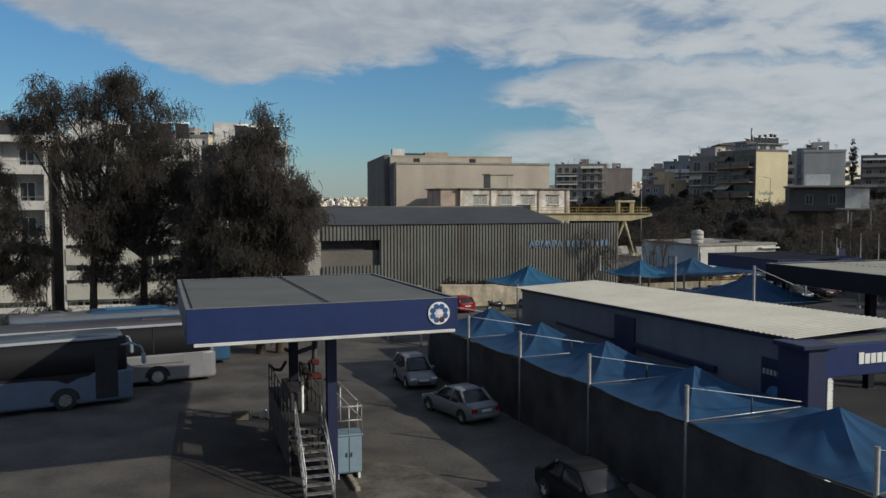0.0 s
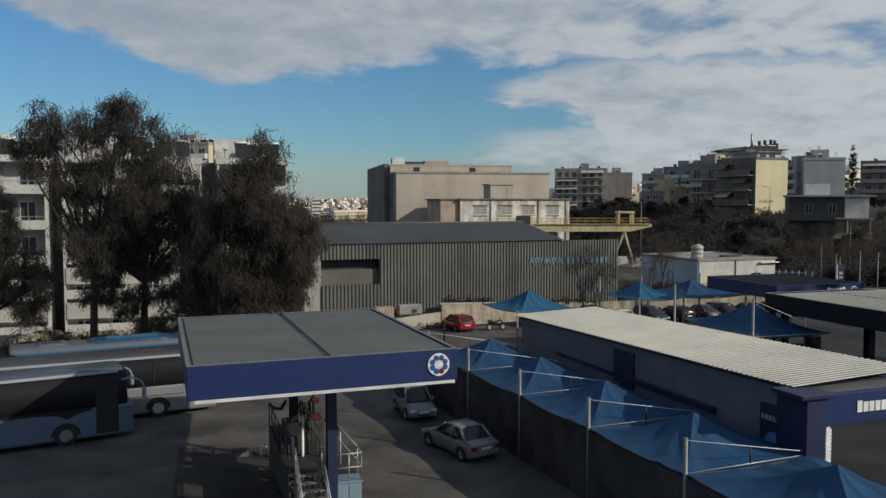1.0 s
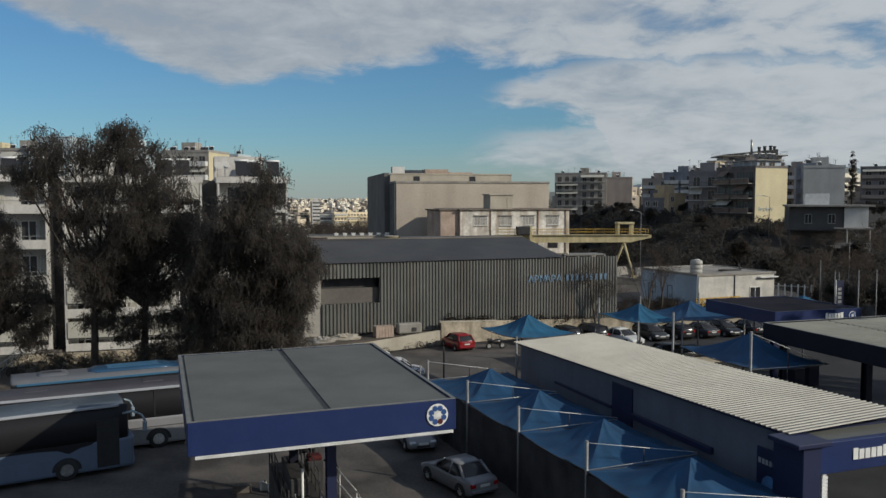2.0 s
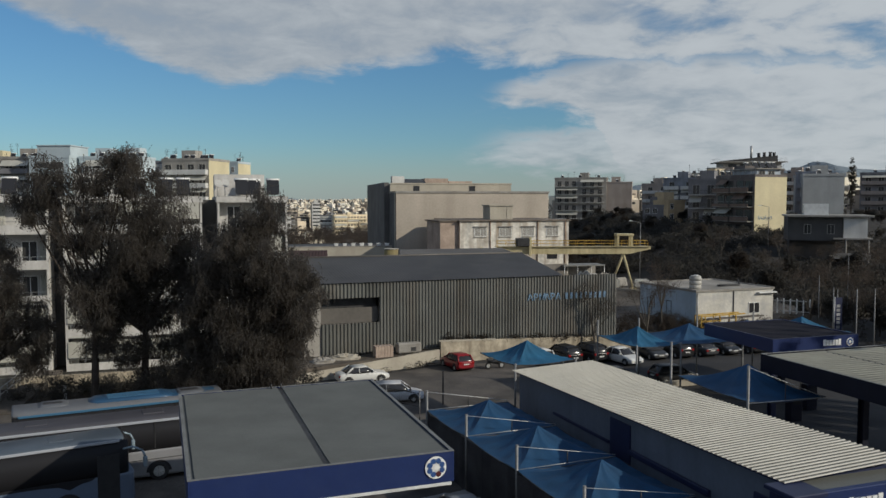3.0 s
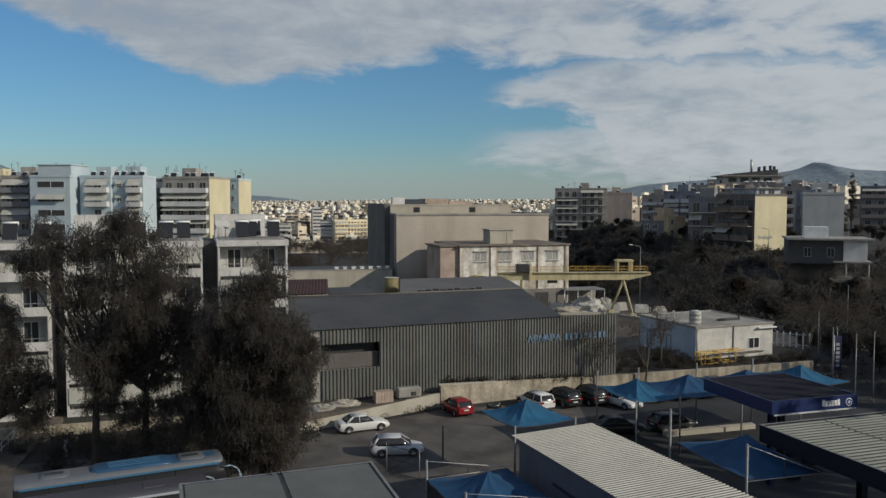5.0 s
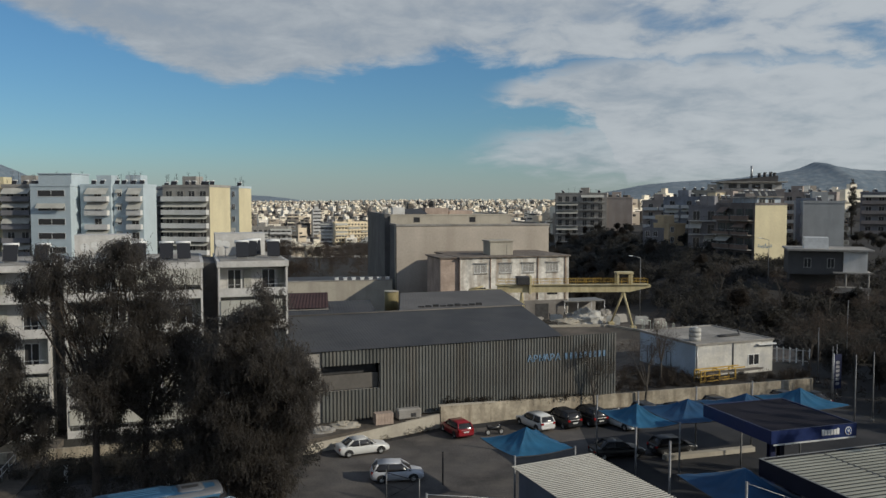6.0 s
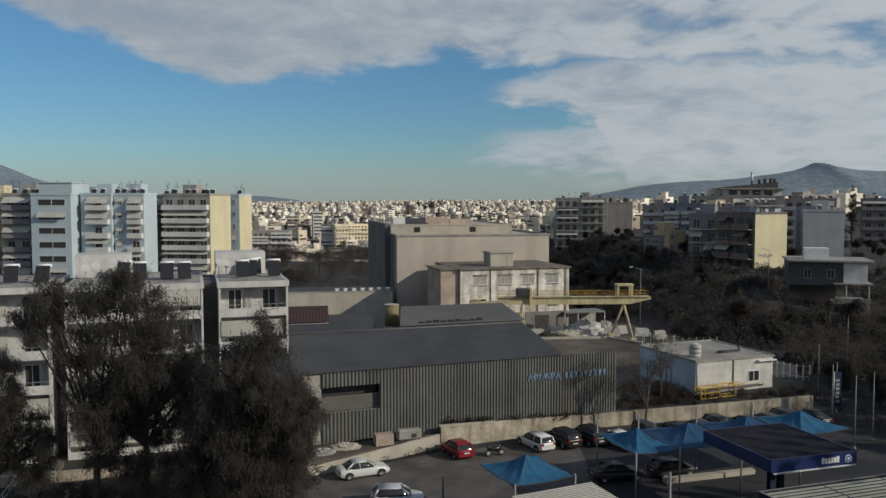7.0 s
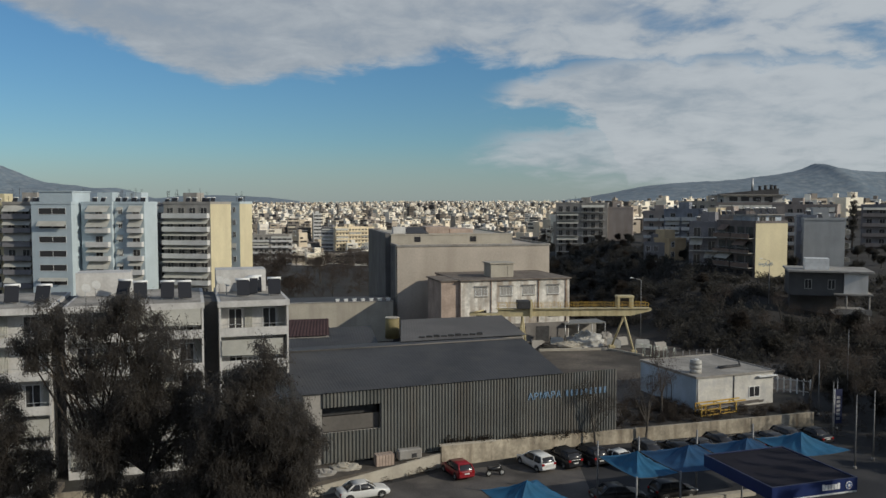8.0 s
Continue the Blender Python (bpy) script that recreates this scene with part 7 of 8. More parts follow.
apartment(pose(84.0, 290.0, 6, 0, 0, -25), 18.0, 12, 6, PALE_WALL, [(0.5, 8.6, "b"), (9.2, 17.5, "b")], "cream apartment house on the rise", awn=0.3, seed=33, heaters=6)
# blank yellow wall with scrawled paint, on the near face of the block
yw = thing("yellow_wall_panel", pose(65.7, 172.0, 5, 0, 0, Y_ANG), "blank yellow party wall with blue scrawls near its foot", "wall")
bm = B()
box(bm, -0.05, -0.09, 3.6, 8.35, -0.012, 15.55)
part("render_coat", bm, YELLOW_WALL, yw)
rng = random.Random(11)
for i in range(9):
    bm = B()
    x, z = 0.9 + i * 0.42, 6.15 + rng.uniform(-0.12, 0.12)
    rod(bm, (x, -0.09, z), (x + rng.uniform(-0.1, 0.3), -0.09, z + rng.uniform(0.6, 0.95)), 0.06, n=5)
    rod(bm, (x, -0.09, z + 0.4), (x + 0.35, -0.09, z + rng.uniform(0.1, 0.7)), 0.06, n=5)
    part("scrawl", bm, SIGN_FADED, yw, "faded blue paint scrawl")


def roof_pavilion():
    t = thing("roof_pavilion", pose(83.6, 245.5, 24.35, 0, 0, -6), "rooftop pavilion with a dark sloping roof and a tall flue", "pavilion")
    bm = B()
    box(bm, 0.4, 0.5, 0, 17.4, 9, 2.2)
    part("wall", bm, TERRACE_WALL, t)
    for x in (2.0, 5.4, 8.8, 12.2):
        window(t, x, 0.5, 2.4, 1.3, Matrix.Translation((0, 0.5, 0)), "double", DARK_STEEL, DIM_GLASS)
    bm = B()
    slab(bm, [(-1.2, -1.4), (18.6, -1.4), (18.6, 10), (-1.2, 10)], 2.2, 2.5)
    part("roof_slab", bm, CONCRETE, t)
    bm = B()
    slab(bm, [(0.2, 0.2), (16.2, 0.2), (16.2, 8), (0.2, 8)], 2.5, [2.75, 4.3, 4.3, 2.75])
    part("roof", bm, ROOF_STEEL, t, "dark sloping upper roof")
    for x, k in ((11.0, 0.55), (12.6, 0.75), (14.3, 0.9), (15.4, 0.7)):
        bm = B()
        rod(bm, (x, 1.2, 3.7), (x, 1.2, 4.35 + k), 0.45, n=10)
        rod(bm, (x, 1.2, 4.35 + k), (x, 1.2, 4.5 + k), 0.55, n=10)
        part("vent_drum", bm, DARK_STEEL, t)
    bm = B()
    rod(bm, (9.0, 2, 3.2), (9.0, 2, 7.3), 0.34, n=8)
    part("flue", bm, STEEL, t, "tall grey flue")
    bm = B()
    for x in (-1.0, 18.4):
        for i in range(6):
            rod(bm, (x, -1.2 + i * 2.2, 2.5), (x, -1.2 + i * 2.2, 3.5), 0.03, n=4)
        rod(bm, (x, -1.2, 3.5), (x, 9.8, 3.5), 0.03, n=4)
    rod(bm, (16.2, -1.2, 3.5), (18.4, -1.2, 3.5), 0.03, n=4)
    part("railing", bm, STEEL, t)


roof_pavilion()


def terrace_house():
    """House with a wide flat overhanging roof on the bank."""
    t = thing("terrace_house", pose(60.6, 147.0, 2.4, 0, 0, -18), "dark two-storey house with a broad overhanging flat roof", "house")
    bm = B()
    box(bm, 1.6, 0, 5.7, 10.6, 9, 9.9)
    box(bm, 2.2, 4.0, -4, 10.0, 8.5, 5.7)
    # shade below the roof is put into this wall's colour
    part("wall", bm, SHADE_DARK_RENDER, t)
    bm = B()
    box(bm, 1.3, -1.2, 9.9, 15.3, 10, 10.25, 0.03)
    part("roof_slab", bm, CONCRETE, t)
    bm = B()
    box(bm, 9.0, -1.0, 6.0, 15.2, 9, 6.25)
    part("balcony_slab", bm, CONCRETE, t)
    bm = B()
    box(bm, 9.0, -1.0, 2.6, 15.0, 8.5, 2.85)
    box(bm, 9.0, -1.0, 2.85, 15.0, -0.9, 3.6)
    part("lower_balcony", bm, CONCRETE, t)
    bm = B()
    box(bm, 10.6, -0.4, 6.25, 14.4, 5.0, 9.9)
    part("balcony_screen", bm, WHITE_WALL, t, "pale grey screen wall on the balcony")
    bm = B()
    box(bm, 4.3, 1.0, 10.25, 8.3, 4.0, 12.25)
    part("roof_box", bm, WHITE_PAINT, t, "white box on the roof")
    for x in (4.2, 8.0):
        window(t, x, 6.9, 1.2, 1.7, FRONT, "double", SHUT, DIM_GLASS)
    for x in (11.0, 14.6):
        bm = B()
        rod(bm, (x, -0.8, -4), (x, -0.8, 6.0), 0.14, n=6)
        part("pillar", bm, CONCRETE, t)


terrace_house()


# ---- far city ----
CITY = city_mat("far_city_walls", ((0.88, 0.80, 0.66), (0.90, 0.82, 0.69), (0.86, 0.74, 0.56), (0.14, 0.12, 0.10), (0.9, 0.83, 0.68), (0.88, 0.80, 0.64), (0.26, 0.23, 0.20), (0.86, 0.80, 0.70), (0.40, 0.34, 0.27), (0.66, 0.56, 0.42), (0.20, 0.18, 0.16), (0.85, 0.76, 0.62), (0.42, 0.36, 0.29), (0.90, 0.86, 0.77)))


def far_city():
    rng = random.Random(21)
    walls, faces, wins, wfaces = [], [], [], []

    def block(x, y, w, d, h, ang, z0, floors):
        c, s = math.cos(ang), math.sin(ang)

        def put(lst, px, py, pz):
            lst.append((x + c * px - s * py, y + s * px + c * py, z0 + pz))

        def cube(px0, py0, px1, py1, z0_, z1_):
            i = len(walls)
            for zz in (z0_, z1_):
                for a, b in ((px0, py0), (px1, py0), (px1, py1), (px0, py1)):
                    put(walls, a, b, zz)
            faces.extend([(i + 4, i + 5, i + 6, i + 7), (i, i + 1, i + 5, i + 4), (i + 1, i + 2, i + 6, i + 5), (i + 2, i + 3, i + 7, i + 6), (i + 3, i, i + 4, i + 7)])

        cube(0, 0, w, d, -8, h)
        if rng.random() < 0.7:
            a = rng.uniform(0.1, 0.5) * w
            cube(a, d * 0.3, a + w * 0.35, d * 0.7, h, h + 2.6)
        fh = h / floors
        off = 0.1 + y * 0.0002
        near = y < 1100
        for k in range(floors):
            zl = k * fh + 0.9
            cols = max(1, int(w / (5.0 if near else 8.0)))
            for j in range(cols):
                if rng.random() < 0.35:
                    continue
                a = (j + 0.08) * w / cols
                b = (j + rng.choice((0.5, 0.7, 0.92))) * w / cols
                i = len(wins)
                for px, pz in ((a, zl), (b, zl), (b, zl + 1.2), (a, zl + 1.2)):
                    put(wins, px, -off, pz)
                wfaces.append((i, i + 1, i + 2, i + 3))
            cols = max(1, int(d / (5.0 if near else 7.0)))
            for j in range(cols):
                if rng.random() < 0.35:
                    continue
                a, b = (j + 0.12) * d / cols, (j + rng.choice((0.45, 0.65, 0.9))) * d / cols
                i = len(wins)
                for py, pz in ((a, zl), (b, zl), (b, zl + 1.4), (a, zl + 1.4)):
                    put(wins, w + off, py, pz)
                wfaces.append((i, i + 1, i + 2, i + 3))
            if near and rng.random() < 0.6:
                cube(0, -1.1, w * rng.uniform(0.5, 1.0), 0, k * fh - 0.1, k * fh + 0.85)

    y = 380.0
    while y < 3600:
        half = 0.60 * y
        n = int(2 * half / (12 + 0.004 * y))
        for i in range(n):
            x = -half + 2 * half * (i + rng.uniform(0.1, 0.9)) / n
            px = x / y
            if y < 700 and (-0.5 < px < -0.02):
                if y > 270 and -0.22 < px < -0.07 and rng.random() < 0.4:   # low houses in the hollow
                    block(x, y, rng.uniform(6, 11), rng.uniform(5, 8), rng.choice((3.2, 5.6, 6.4)), rng.uniform(-0.5, 0.5), rise(x, y), 2)
                continue
            if y < 440 and px > -0.02 and px < 0.12:
                continue
            w, d = rng.uniform(6, 12), rng.uniform(6, 11)
            fl = rng.choice((3, 4, 4, 5, 5, 6)) if 800 < y < 1700 else rng.choice((2, 3, 4, 4, 5))
            if rng.random() < 0.02 and 700 < y < 1800:
                fl += 3
            block(x, y + rng.uniform(-14, 14), w, d, fl * 3.1, rng.choice((-0.65, -0.4, 0.3, 0.45, 0.75)) + rng.uniform(-0.1, 0.1), rise(x, y), fl)
        y += 20 + 0.026 * y
    t = thing("distant_city", pose(0, 0, 0), "sunlit pale apartment blocks of the distant city", "city", kind="stuff")
    for name, vs, fs, mt in (("blocks", walls, faces, CITY), ("openings", wins, wfaces, DIM_GLASS)):
        me = bpy.data.meshes.new(name)
        me.from_pydata(vs, [], fs)
        me.materials.append(mt)
        o = part(name, me, mt, t)
        tagged(o, kind="stuff")


far_city()


# ---- mountains ----
def mountains():
    def hump(x, c, s):
        return math.exp(-((x - c) / s) ** 2)

    bm = B()
    xs = [-3600 + 24 * i for i in range(301)]
    rows = []
    for j in range(9):
        y = 3700 + 110 * j
        k = math.sin(math.pi * min(1, j / 6) / 2) * (1.0, 0.86, 0.62)[max(0, j - 6)]
        row = []
        for x in xs:
            # one long shoulder with a small summit, and a second mountain that falls away in steps
            h = 14 * hump(x, 600, 220) + 40 * hump(x, 900, 220) + 68 * hump(x, 1150, 240) + 68 * hump(x, 1400, 260) + 97 * hump(x, 1700, 280)
            h += 110 * hump(x, 2000, 280) + 115 * hump(x, 2350, 330) + 101 * hump(x, 2750, 380) + 90 * hump(x, 3200, 420) + 14 * hump(x, 1970, 36) + 24 * hump(x, 1985, 120)
            h += 166 * hump(x, -2950, 420) + 182 * hump(x, -2410, 285) + 83 * hump(x, -1950, 250) + 42 * hump(x, -1720, 110)
            h += 49 * hump(x, -1270, 330) + 20 * hump(x, -900, 210)
            n = noise.fractal(Vector((x * 0.011, y * 0.011, 2.2)), 1.0, 2.0, 4)
            row.append(bm.verts.new((x, y, 4 + (h * (1 + 0.022 * n) + 2.0 * n + 1.5 * noise.noise(Vector((x * 0.02, y * 0.02, 0.7)))) * k)))
        rows.append(row)
    for j in range(8):
        for i in range(len(xs) - 1):
            bm.faces.new((rows[j][i], rows[j][i + 1], rows[j + 1][i + 1], rows[j + 1][i])).smooth = True
    whole("mountains", bm, MOUNTAIN, "mountain ridges on the horizon, blue haze put into their colour", "mountains", kind="structure")


mountains()

# ---- trees and shrubs ----
def leaf_mesh(name, blobs, count, size, material, droop=0.6, seed=1, strand=3, thin=0.35, sprigs=9, tight=1.0):
    """Many small leaf blades in hanging strands, spread through the blobs (x, y, z, radius)."""
    rs = np.random.RandomState(seed)
    vol = np.array([b[3] ** 2.2 for b in blobs])
    vol /= vol.sum()
    pick = rs.choice(len(blobs), count, p=vol)
    c = np.array(blobs)[pick]
    d = rs.normal(size=(count, 3))
    d /= np.linalg.norm(d, axis=1)[:, None]
    r = c[:, 3:4] * (rs.uniform(0.25, 1.0, (count, 1)) ** 0.55)
    # sprigs: every point joins one of the sprig centres in its own blob, which leaves gaps between
    p = c[:, :3] + d * r
    per = max(3, int(sprigs))
    for i in range(len(blobs)):
        mine = np.where(pick == i)[0]
        if len(mine) < 2:
            continue
        br = blobs[i][3]
        k = max(3, int(per * br ** 1.6))
        q = rs.normal(size=(k, 3))
        q /= np.linalg.norm(q, axis=1)[:, None]
        q = np.array(blobs[i][:3]) + q * br * (rs.uniform(0.15, 1.0, (k, 1)) ** 0.5)
        own = rs.randint(0, k, len(mine))
        w = (0.20 + 0.22 * rs.uniform(size=(k, 1)))[own] * (0.45 + 0.35 * br) * tight
        p[mine] = q[own] + rs.normal(size=(len(mine), 3)) * w * np.array([1.0, 1.0, 0.85])
    vs, fs = [], []
    out = np.empty((count * strand * 4, 3))
    k = 0
    cur = p.copy()
    way = rs.normal(size=(count, 3)) * 0.5
    way[:, 2] -= droop
    way /= np.linalg.norm(way, axis=1)[:, None]
    for s in range(strand):
        ln = size * rs.uniform(0.6, 1.2, (count, 1))
        nxt = cur + way * ln
        side = np.cross(way, rs.normal(size=(count, 3)))
        side /= np.linalg.norm(side, axis=1)[:, None] + 1e-6
        side *= size * thin * rs.uniform(0.6, 1.2, (count, 1))
        mid = (cur + nxt) / 2
        base = s * count * 4
        out[base:base + count * 4:4] = cur
        out[base + 1:base + count * 4:4] = mid + side
        out[base + 2:base + count * 4:4] = nxt
        out[base + 3:base + count * 4:4] = mid - side
        cur = nxt
        way[:, 2] -= 0.25 * droop
        way += rs.normal(size=(count, 3)) * 0.2
        way /= np.linalg.norm(way, axis=1)[:, None]
    n = count * strand
    me = bpy.data.meshes.new(name)
    me.vertices.add(n * 4)
    me.vertices.foreach_set("co", out.ravel())
    me.loops.add(n * 4)
    me.loops.foreach_set("vertex_index", np.arange(n * 4, dtype=np.int32))
    me.polygons.add(n)
    me.polygons.foreach_set("loop_start", np.arange(0, n * 4, 4, dtype=np.int32))
    me.update(calc_edges=True)
    me.materials.append(material)
    return me


def limbs(bm, foot, forks, r0, rng, twigs=2):
    """Trunk from foot to a fork, then a bent limb to each of the fork points."""
    foot = Vector(foot)
    top = max(f[2] for f in forks)
    mid = foot + Vector((0.15, 0.1, top * 0.34))
    rod(bm, foot, mid, r0, r0 * 0.7, n=8, caps=False)
    for f in forks:
        f = Vector(f)
        if f.z < mid.z + 1.0 and top > 9:      # low foliage hangs from the limbs above
            continue
        knee = mid.lerp(f, 0.5) + Vector((rng.uniform(-0.4, 0.4), rng.uniform(-0.4, 0.4), 0.4))
        rod(bm, mid, knee, r0 * 0.42, r0 * 0.25, n=6, caps=False)
        rod(bm, knee, f, r0 * 0.25, r0 * 0.08, n=6, caps=False)
        for _ in range(twigs):
            e = knee.lerp(f, rng.uniform(0.2, 0.9))
            rod(bm, e, e + Vector((rng.uniform(-1.3, 1.3), rng.uniform(-1.3, 1.3), rng.uniform(-0.2, 1.0))), r0 * 0.13, r0 * 0.03, n=4, caps=False)


def big_tree(x, y, blobs, count, label, seed, trunk=0.32, feet=((0, 0),)):
    t = thing("tree", pose(x, y, 0), label, "tree", "pepper trees")
    rng = random.Random(seed)
    for k, (fx, fy) in enumerate(feet):
        bm = B()
        ch = [b for i, b in enumerate(blobs) if i % len(feet) == k]
        limbs(bm, (fx, fy, -0.1), [b[:3] for b in ch], trunk, rng, 3)
        part("trunk", bm, BARK, t)
    part("crown", leaf_mesh("crown", blobs, count, 0.18, LEAF, 0.9, seed, 4, 0.21, 9, 0.85), LEAF, t)
    return t


rng = random.Random(3)


def crown_lumps(lst, cx, near=1.0, spread=1.0):
    """Crown lumps (x, z, r) in metres on an upright sheet, placed to fit the camera's view, each doubled with a smaller
    lump; near scales the sheet about the first eye.
    """
    out = []
    for x, z, r in lst:
        x, z, r = x * near, 10 + (z - 10) * near, r * near
        out.append((x - cx, rng.uniform(-0.7, 0.7) * spread, z, r))
        out.append((x - cx + rng.uniform(-.4, .4) * r, rng.uniform(-1.2, 1.2) * spread * r, z - 0.3 * r, r * 0.7))
    return out


big_tree(-21.5, 55.5, crown_lumps([(-26.4, 16.2, 1.5), (-27.6, 14.9, 1.1), (-28.6, 15.5, 1.0), (-26.7, 17.3, 1.1), (-22.4, 18.2, 1.1), (-24.2, 16.7, 1.6), (-21.9, 17.3, 1.7), (-21.3, 18.3, 0.9), (-19.1, 15.2, 2.2), (-25.0, 13.4, 2.0), (-21.5, 12.8, 2.7), (-24.3, 10.0, 2.2), (-22.3, 9.2, 2.4), (-18.9, 11.0, 1.9), (-23.0, 7.0, 1.2), (-22.4, 8.0, 1.6), (-19.6, 7.8, 1.3), (-24.4, 5.2, 0.8), (-21.8, 4.3, 0.8), (-17.8, 5.2, 0.9), (-17.6, 8.8, 1.4), (-20.2, 3.2, 0.8), (-17.6, 3.0, 0.9), (-17.0, 6.8, 1.2), (-17.0, 11.5, 1.4), (-18.4, 6.0, 1.2), (-23.4, 5.6, 1.2), (-24.6, 8.2, 1.4), (-20.6, 5.6, 1.3), (-21.2, 10.6, 1.8), (-19.0, 3.4, 1.1), (-17.2, 4.0, 1.2), (-20.0, 10.4, 1.8), (-17.0, 9.8, 1.5), (-17.4, 12.8, 1.2)], -21.5),
         40000, "tall feathery pepper tree with drooping dark foliage", 4, 0.3, ((-2.5, 0), (0.8, 0.4)))
big_tree(-11.9, 52.8, crown_lumps([(-12.0, 14.8, 1.6), (-12.9, 13.6, 1.5), (-14.1, 13.1, 1.7), (-11.8, 12.4, 1.9), (-10.9, 10.8, 2.0), (-12.9, 9.6, 2.6), (-15.4, 10.6, 1.7), (-10.0, 8.3, 2.0), (-8.6, 9.4, 0.8), (-12.7, 6.6, 2.9), (-15.2, 7.2, 2.2), (-10.4, 6.2, 1.4), (-11.6, 4.4, 1.9), (-14.2, 4.2, 1.6), (-10.6, 4.0, 1.1), (-16.4, 4.6, 1.5), (-16.8, 8.6, 1.3), (-14.8, 2.7, 1.6), (-12.4, 2.4, 1.7), (-11.2, 2.4, 1.3), (-9.6, 7.4, 1.0), (-8.9, 8.4, 0.9), (-16.2, 6.4, 1.6), (-13.5, 11.5, 1.8), (-9.2, 10.4, 1.3)], -11.9, 0.965),
         46000, "dense feathery pepper tree with drooping dark foliage", 6, 0.34, ((0, 0), (1.2, 0.3)))
big_tree(-31.5, 56.5, crown_lumps([(-31.2, 11.6, 1.4), (-30.6, 9.4, 1.4), (-31.8, 7.2, 1.8), (-30.4, 5.6, 1.2), (-29.0, 7.2, 1.4), (-28.4, 4.6, 1.4), (-29.8, 9.4, 1.0), (-27.6, 6.2, 1.0)], -31.5), 11000, "small pepper tree with thin drooping foliage", 8, 0.2)


# trees on the bank: a few kinds, repeated
def bank_tree(kind, seed):
    rg = random.Random(seed)
    h = rg.uniform(5.0, 8.0)
    if kind == "bare":
        t = thing("tree", pose(0, 0, -50), "bare brown winter tree with fine twigs", "tree", "bank trees")
        bm = B()
        forks = [(rg.uniform(-1.8, 1.8), rg.uniform(-1.8, 1.8), h * rg.uniform(0.6, 1.0)) for _ in range(7)]
        limbs(bm, (0, 0, -0.6), forks, 0.16, rg, 6)
        part("trunk", bm, PALE_BARK, t)
        part("twig_crown", leaf_mesh("twig_crown", [(x * 1.1, y * 1.1, z, 1.1) for x, y, z in forks], 900, 0.45, TWIG, -0.5, seed, 2, 0.035), TWIG, t)
    else:
        t = thing("tree", pose(0, 0, -50), "dark evergreen tree with an uneven crown", "tree", "bank trees")
        bm = B()
        forks = [(rg.uniform(-1.7, 1.7), rg.uniform(-1.7, 1.7), h * rg.uniform(0.4, 0.9)) for _ in range(8)]
        limbs(bm, (0, 0, -0.6), forks, 0.2, rg, 2)
        part("trunk", bm, BARK, t)
        part("crown", leaf_mesh("crown", [(x, y, z, rg.uniform(0.9, 1.6)) for x, y, z in forks], 2200, 0.34, LEAF_DARK if kind == "dark" else LEAF_DRY, 0.3, seed, 2, 0.4), LEAF_DARK, t)
    return t


KINDS = [bank_tree("dark", 31), bank_tree("dark", 32), bank_tree("dry", 33), bank_tree("bare", 34), bank_tree("bare", 35), bank_tree("dark", 36)]
used = set()
rg = random.Random(77)
spots = []
for _ in range(4000):
    x, y = rg.uniform(18, 128), rg.uniform(104, 330)
    px = x / y
    if px > 0.62 or px < 0.10:
        continue
    if y < 150 and x < 46 + (y - 104) * 0.05:
        continue
    if y > 150 and px < 0.13 and y < 190:
        continue
    if 136 < y < 152 and 58 < x < 82:
        continue
    if y > 168 and x > 60 and rg.random() < 0.6:
        continue
    if abs((y - 118) - 0.28 * (x - 50)) < 4 and x > 44:   # the road along the bank
        continue
    if (152 < y < 177 and 54 < x < 90) or (150 < y < 206 and 0.262 < px < 0.305):
        continue
    if any((x - a) ** 2 + (y - b) ** 2 < 12 for a, b in spots):
        continue
    spots.append((x, y))
    if len(spots) > 190:
        break
for i, (x, y) in enumerate(spots):
    k = rg.choice((0, 1, 2, 3, 4, 5, 4, 3, 3)) if y < 160 else rg.choice((0, 1, 5, 2))
    m = pose(x, y, rise(x, y) - 0.1, 0, 0, rg.uniform(0, 360)) @ Matrix.Scale(rg.uniform(0.6, 0.8) if y > 150 else rg.uniform(0.8, 1.1), 4)
    if k not in used:
        used.add(k)
        KINDS[k].matrix_world = m
        continue
    copy_thing(KINDS[k], m)
# woods between the works and the distant houses
for i in range(60):
    y = rg.uniform(200, 520)
    x = y * rg.uniform(-0.25, -0.08)
    copy_thing(KINDS[rg.choice((3, 4, 2, 4, 3))], pose(x, y, rise(x, y), 0, 0, rg.uniform(0, 360)))
for i in range(26):
    x, y = rg.uniform(22, 42), rg.uniform(165, 300)
    copy_thing(KINDS[rg.choice((1, 2, 0, 5))], pose(x, y, rise(x, y), 0, 0, rg.uniform(0, 360)))
for k in range(6):
    if k not in used:
        KINDS[k].matrix_world = pose(30 + 3 * k, 210, rise(30 + 3 * k, 210))


def cypress(x, y, z, h):
    t = thing("cypress", pose(x, y, z), "tall dark pointed cypress", "tree")
    bm = B()
    rod(bm, (0, 0, -1), (0, 0, h * 0.9), 0.2, 0.04, n=6)
    part("trunk", bm, BARK, t)
    part("crown", leaf_mesh("crown", [(0, 0, h * k / 12.0, 0.95 * math.sin(math.pi * (k + 1) / 14.0) + 0.12) for k in range(1, 13)], 2600, 0.3, LEAF_DARK, -0.8, 9, 2, 0.3), LEAF_DARK, t)


cypress(116.0, 232.0, 12.5, 14.4)


def shrub_row():
    """Scrub along the top of the retaining wall and the foot of the bank."""
    bl = []
    rr = random.Random(5)
    for i in range(40):
        s = i / 39
        x, y = 16.5 + 25.5 * s, 83.9 + 6.7 * s
        bl.append((x + rr.uniform(-.4, .4), y + rr.uniform(0.2, 2.6), YZ + rr.uniform(0.1, 0.5), rr.uniform(0.35, 0.8)))
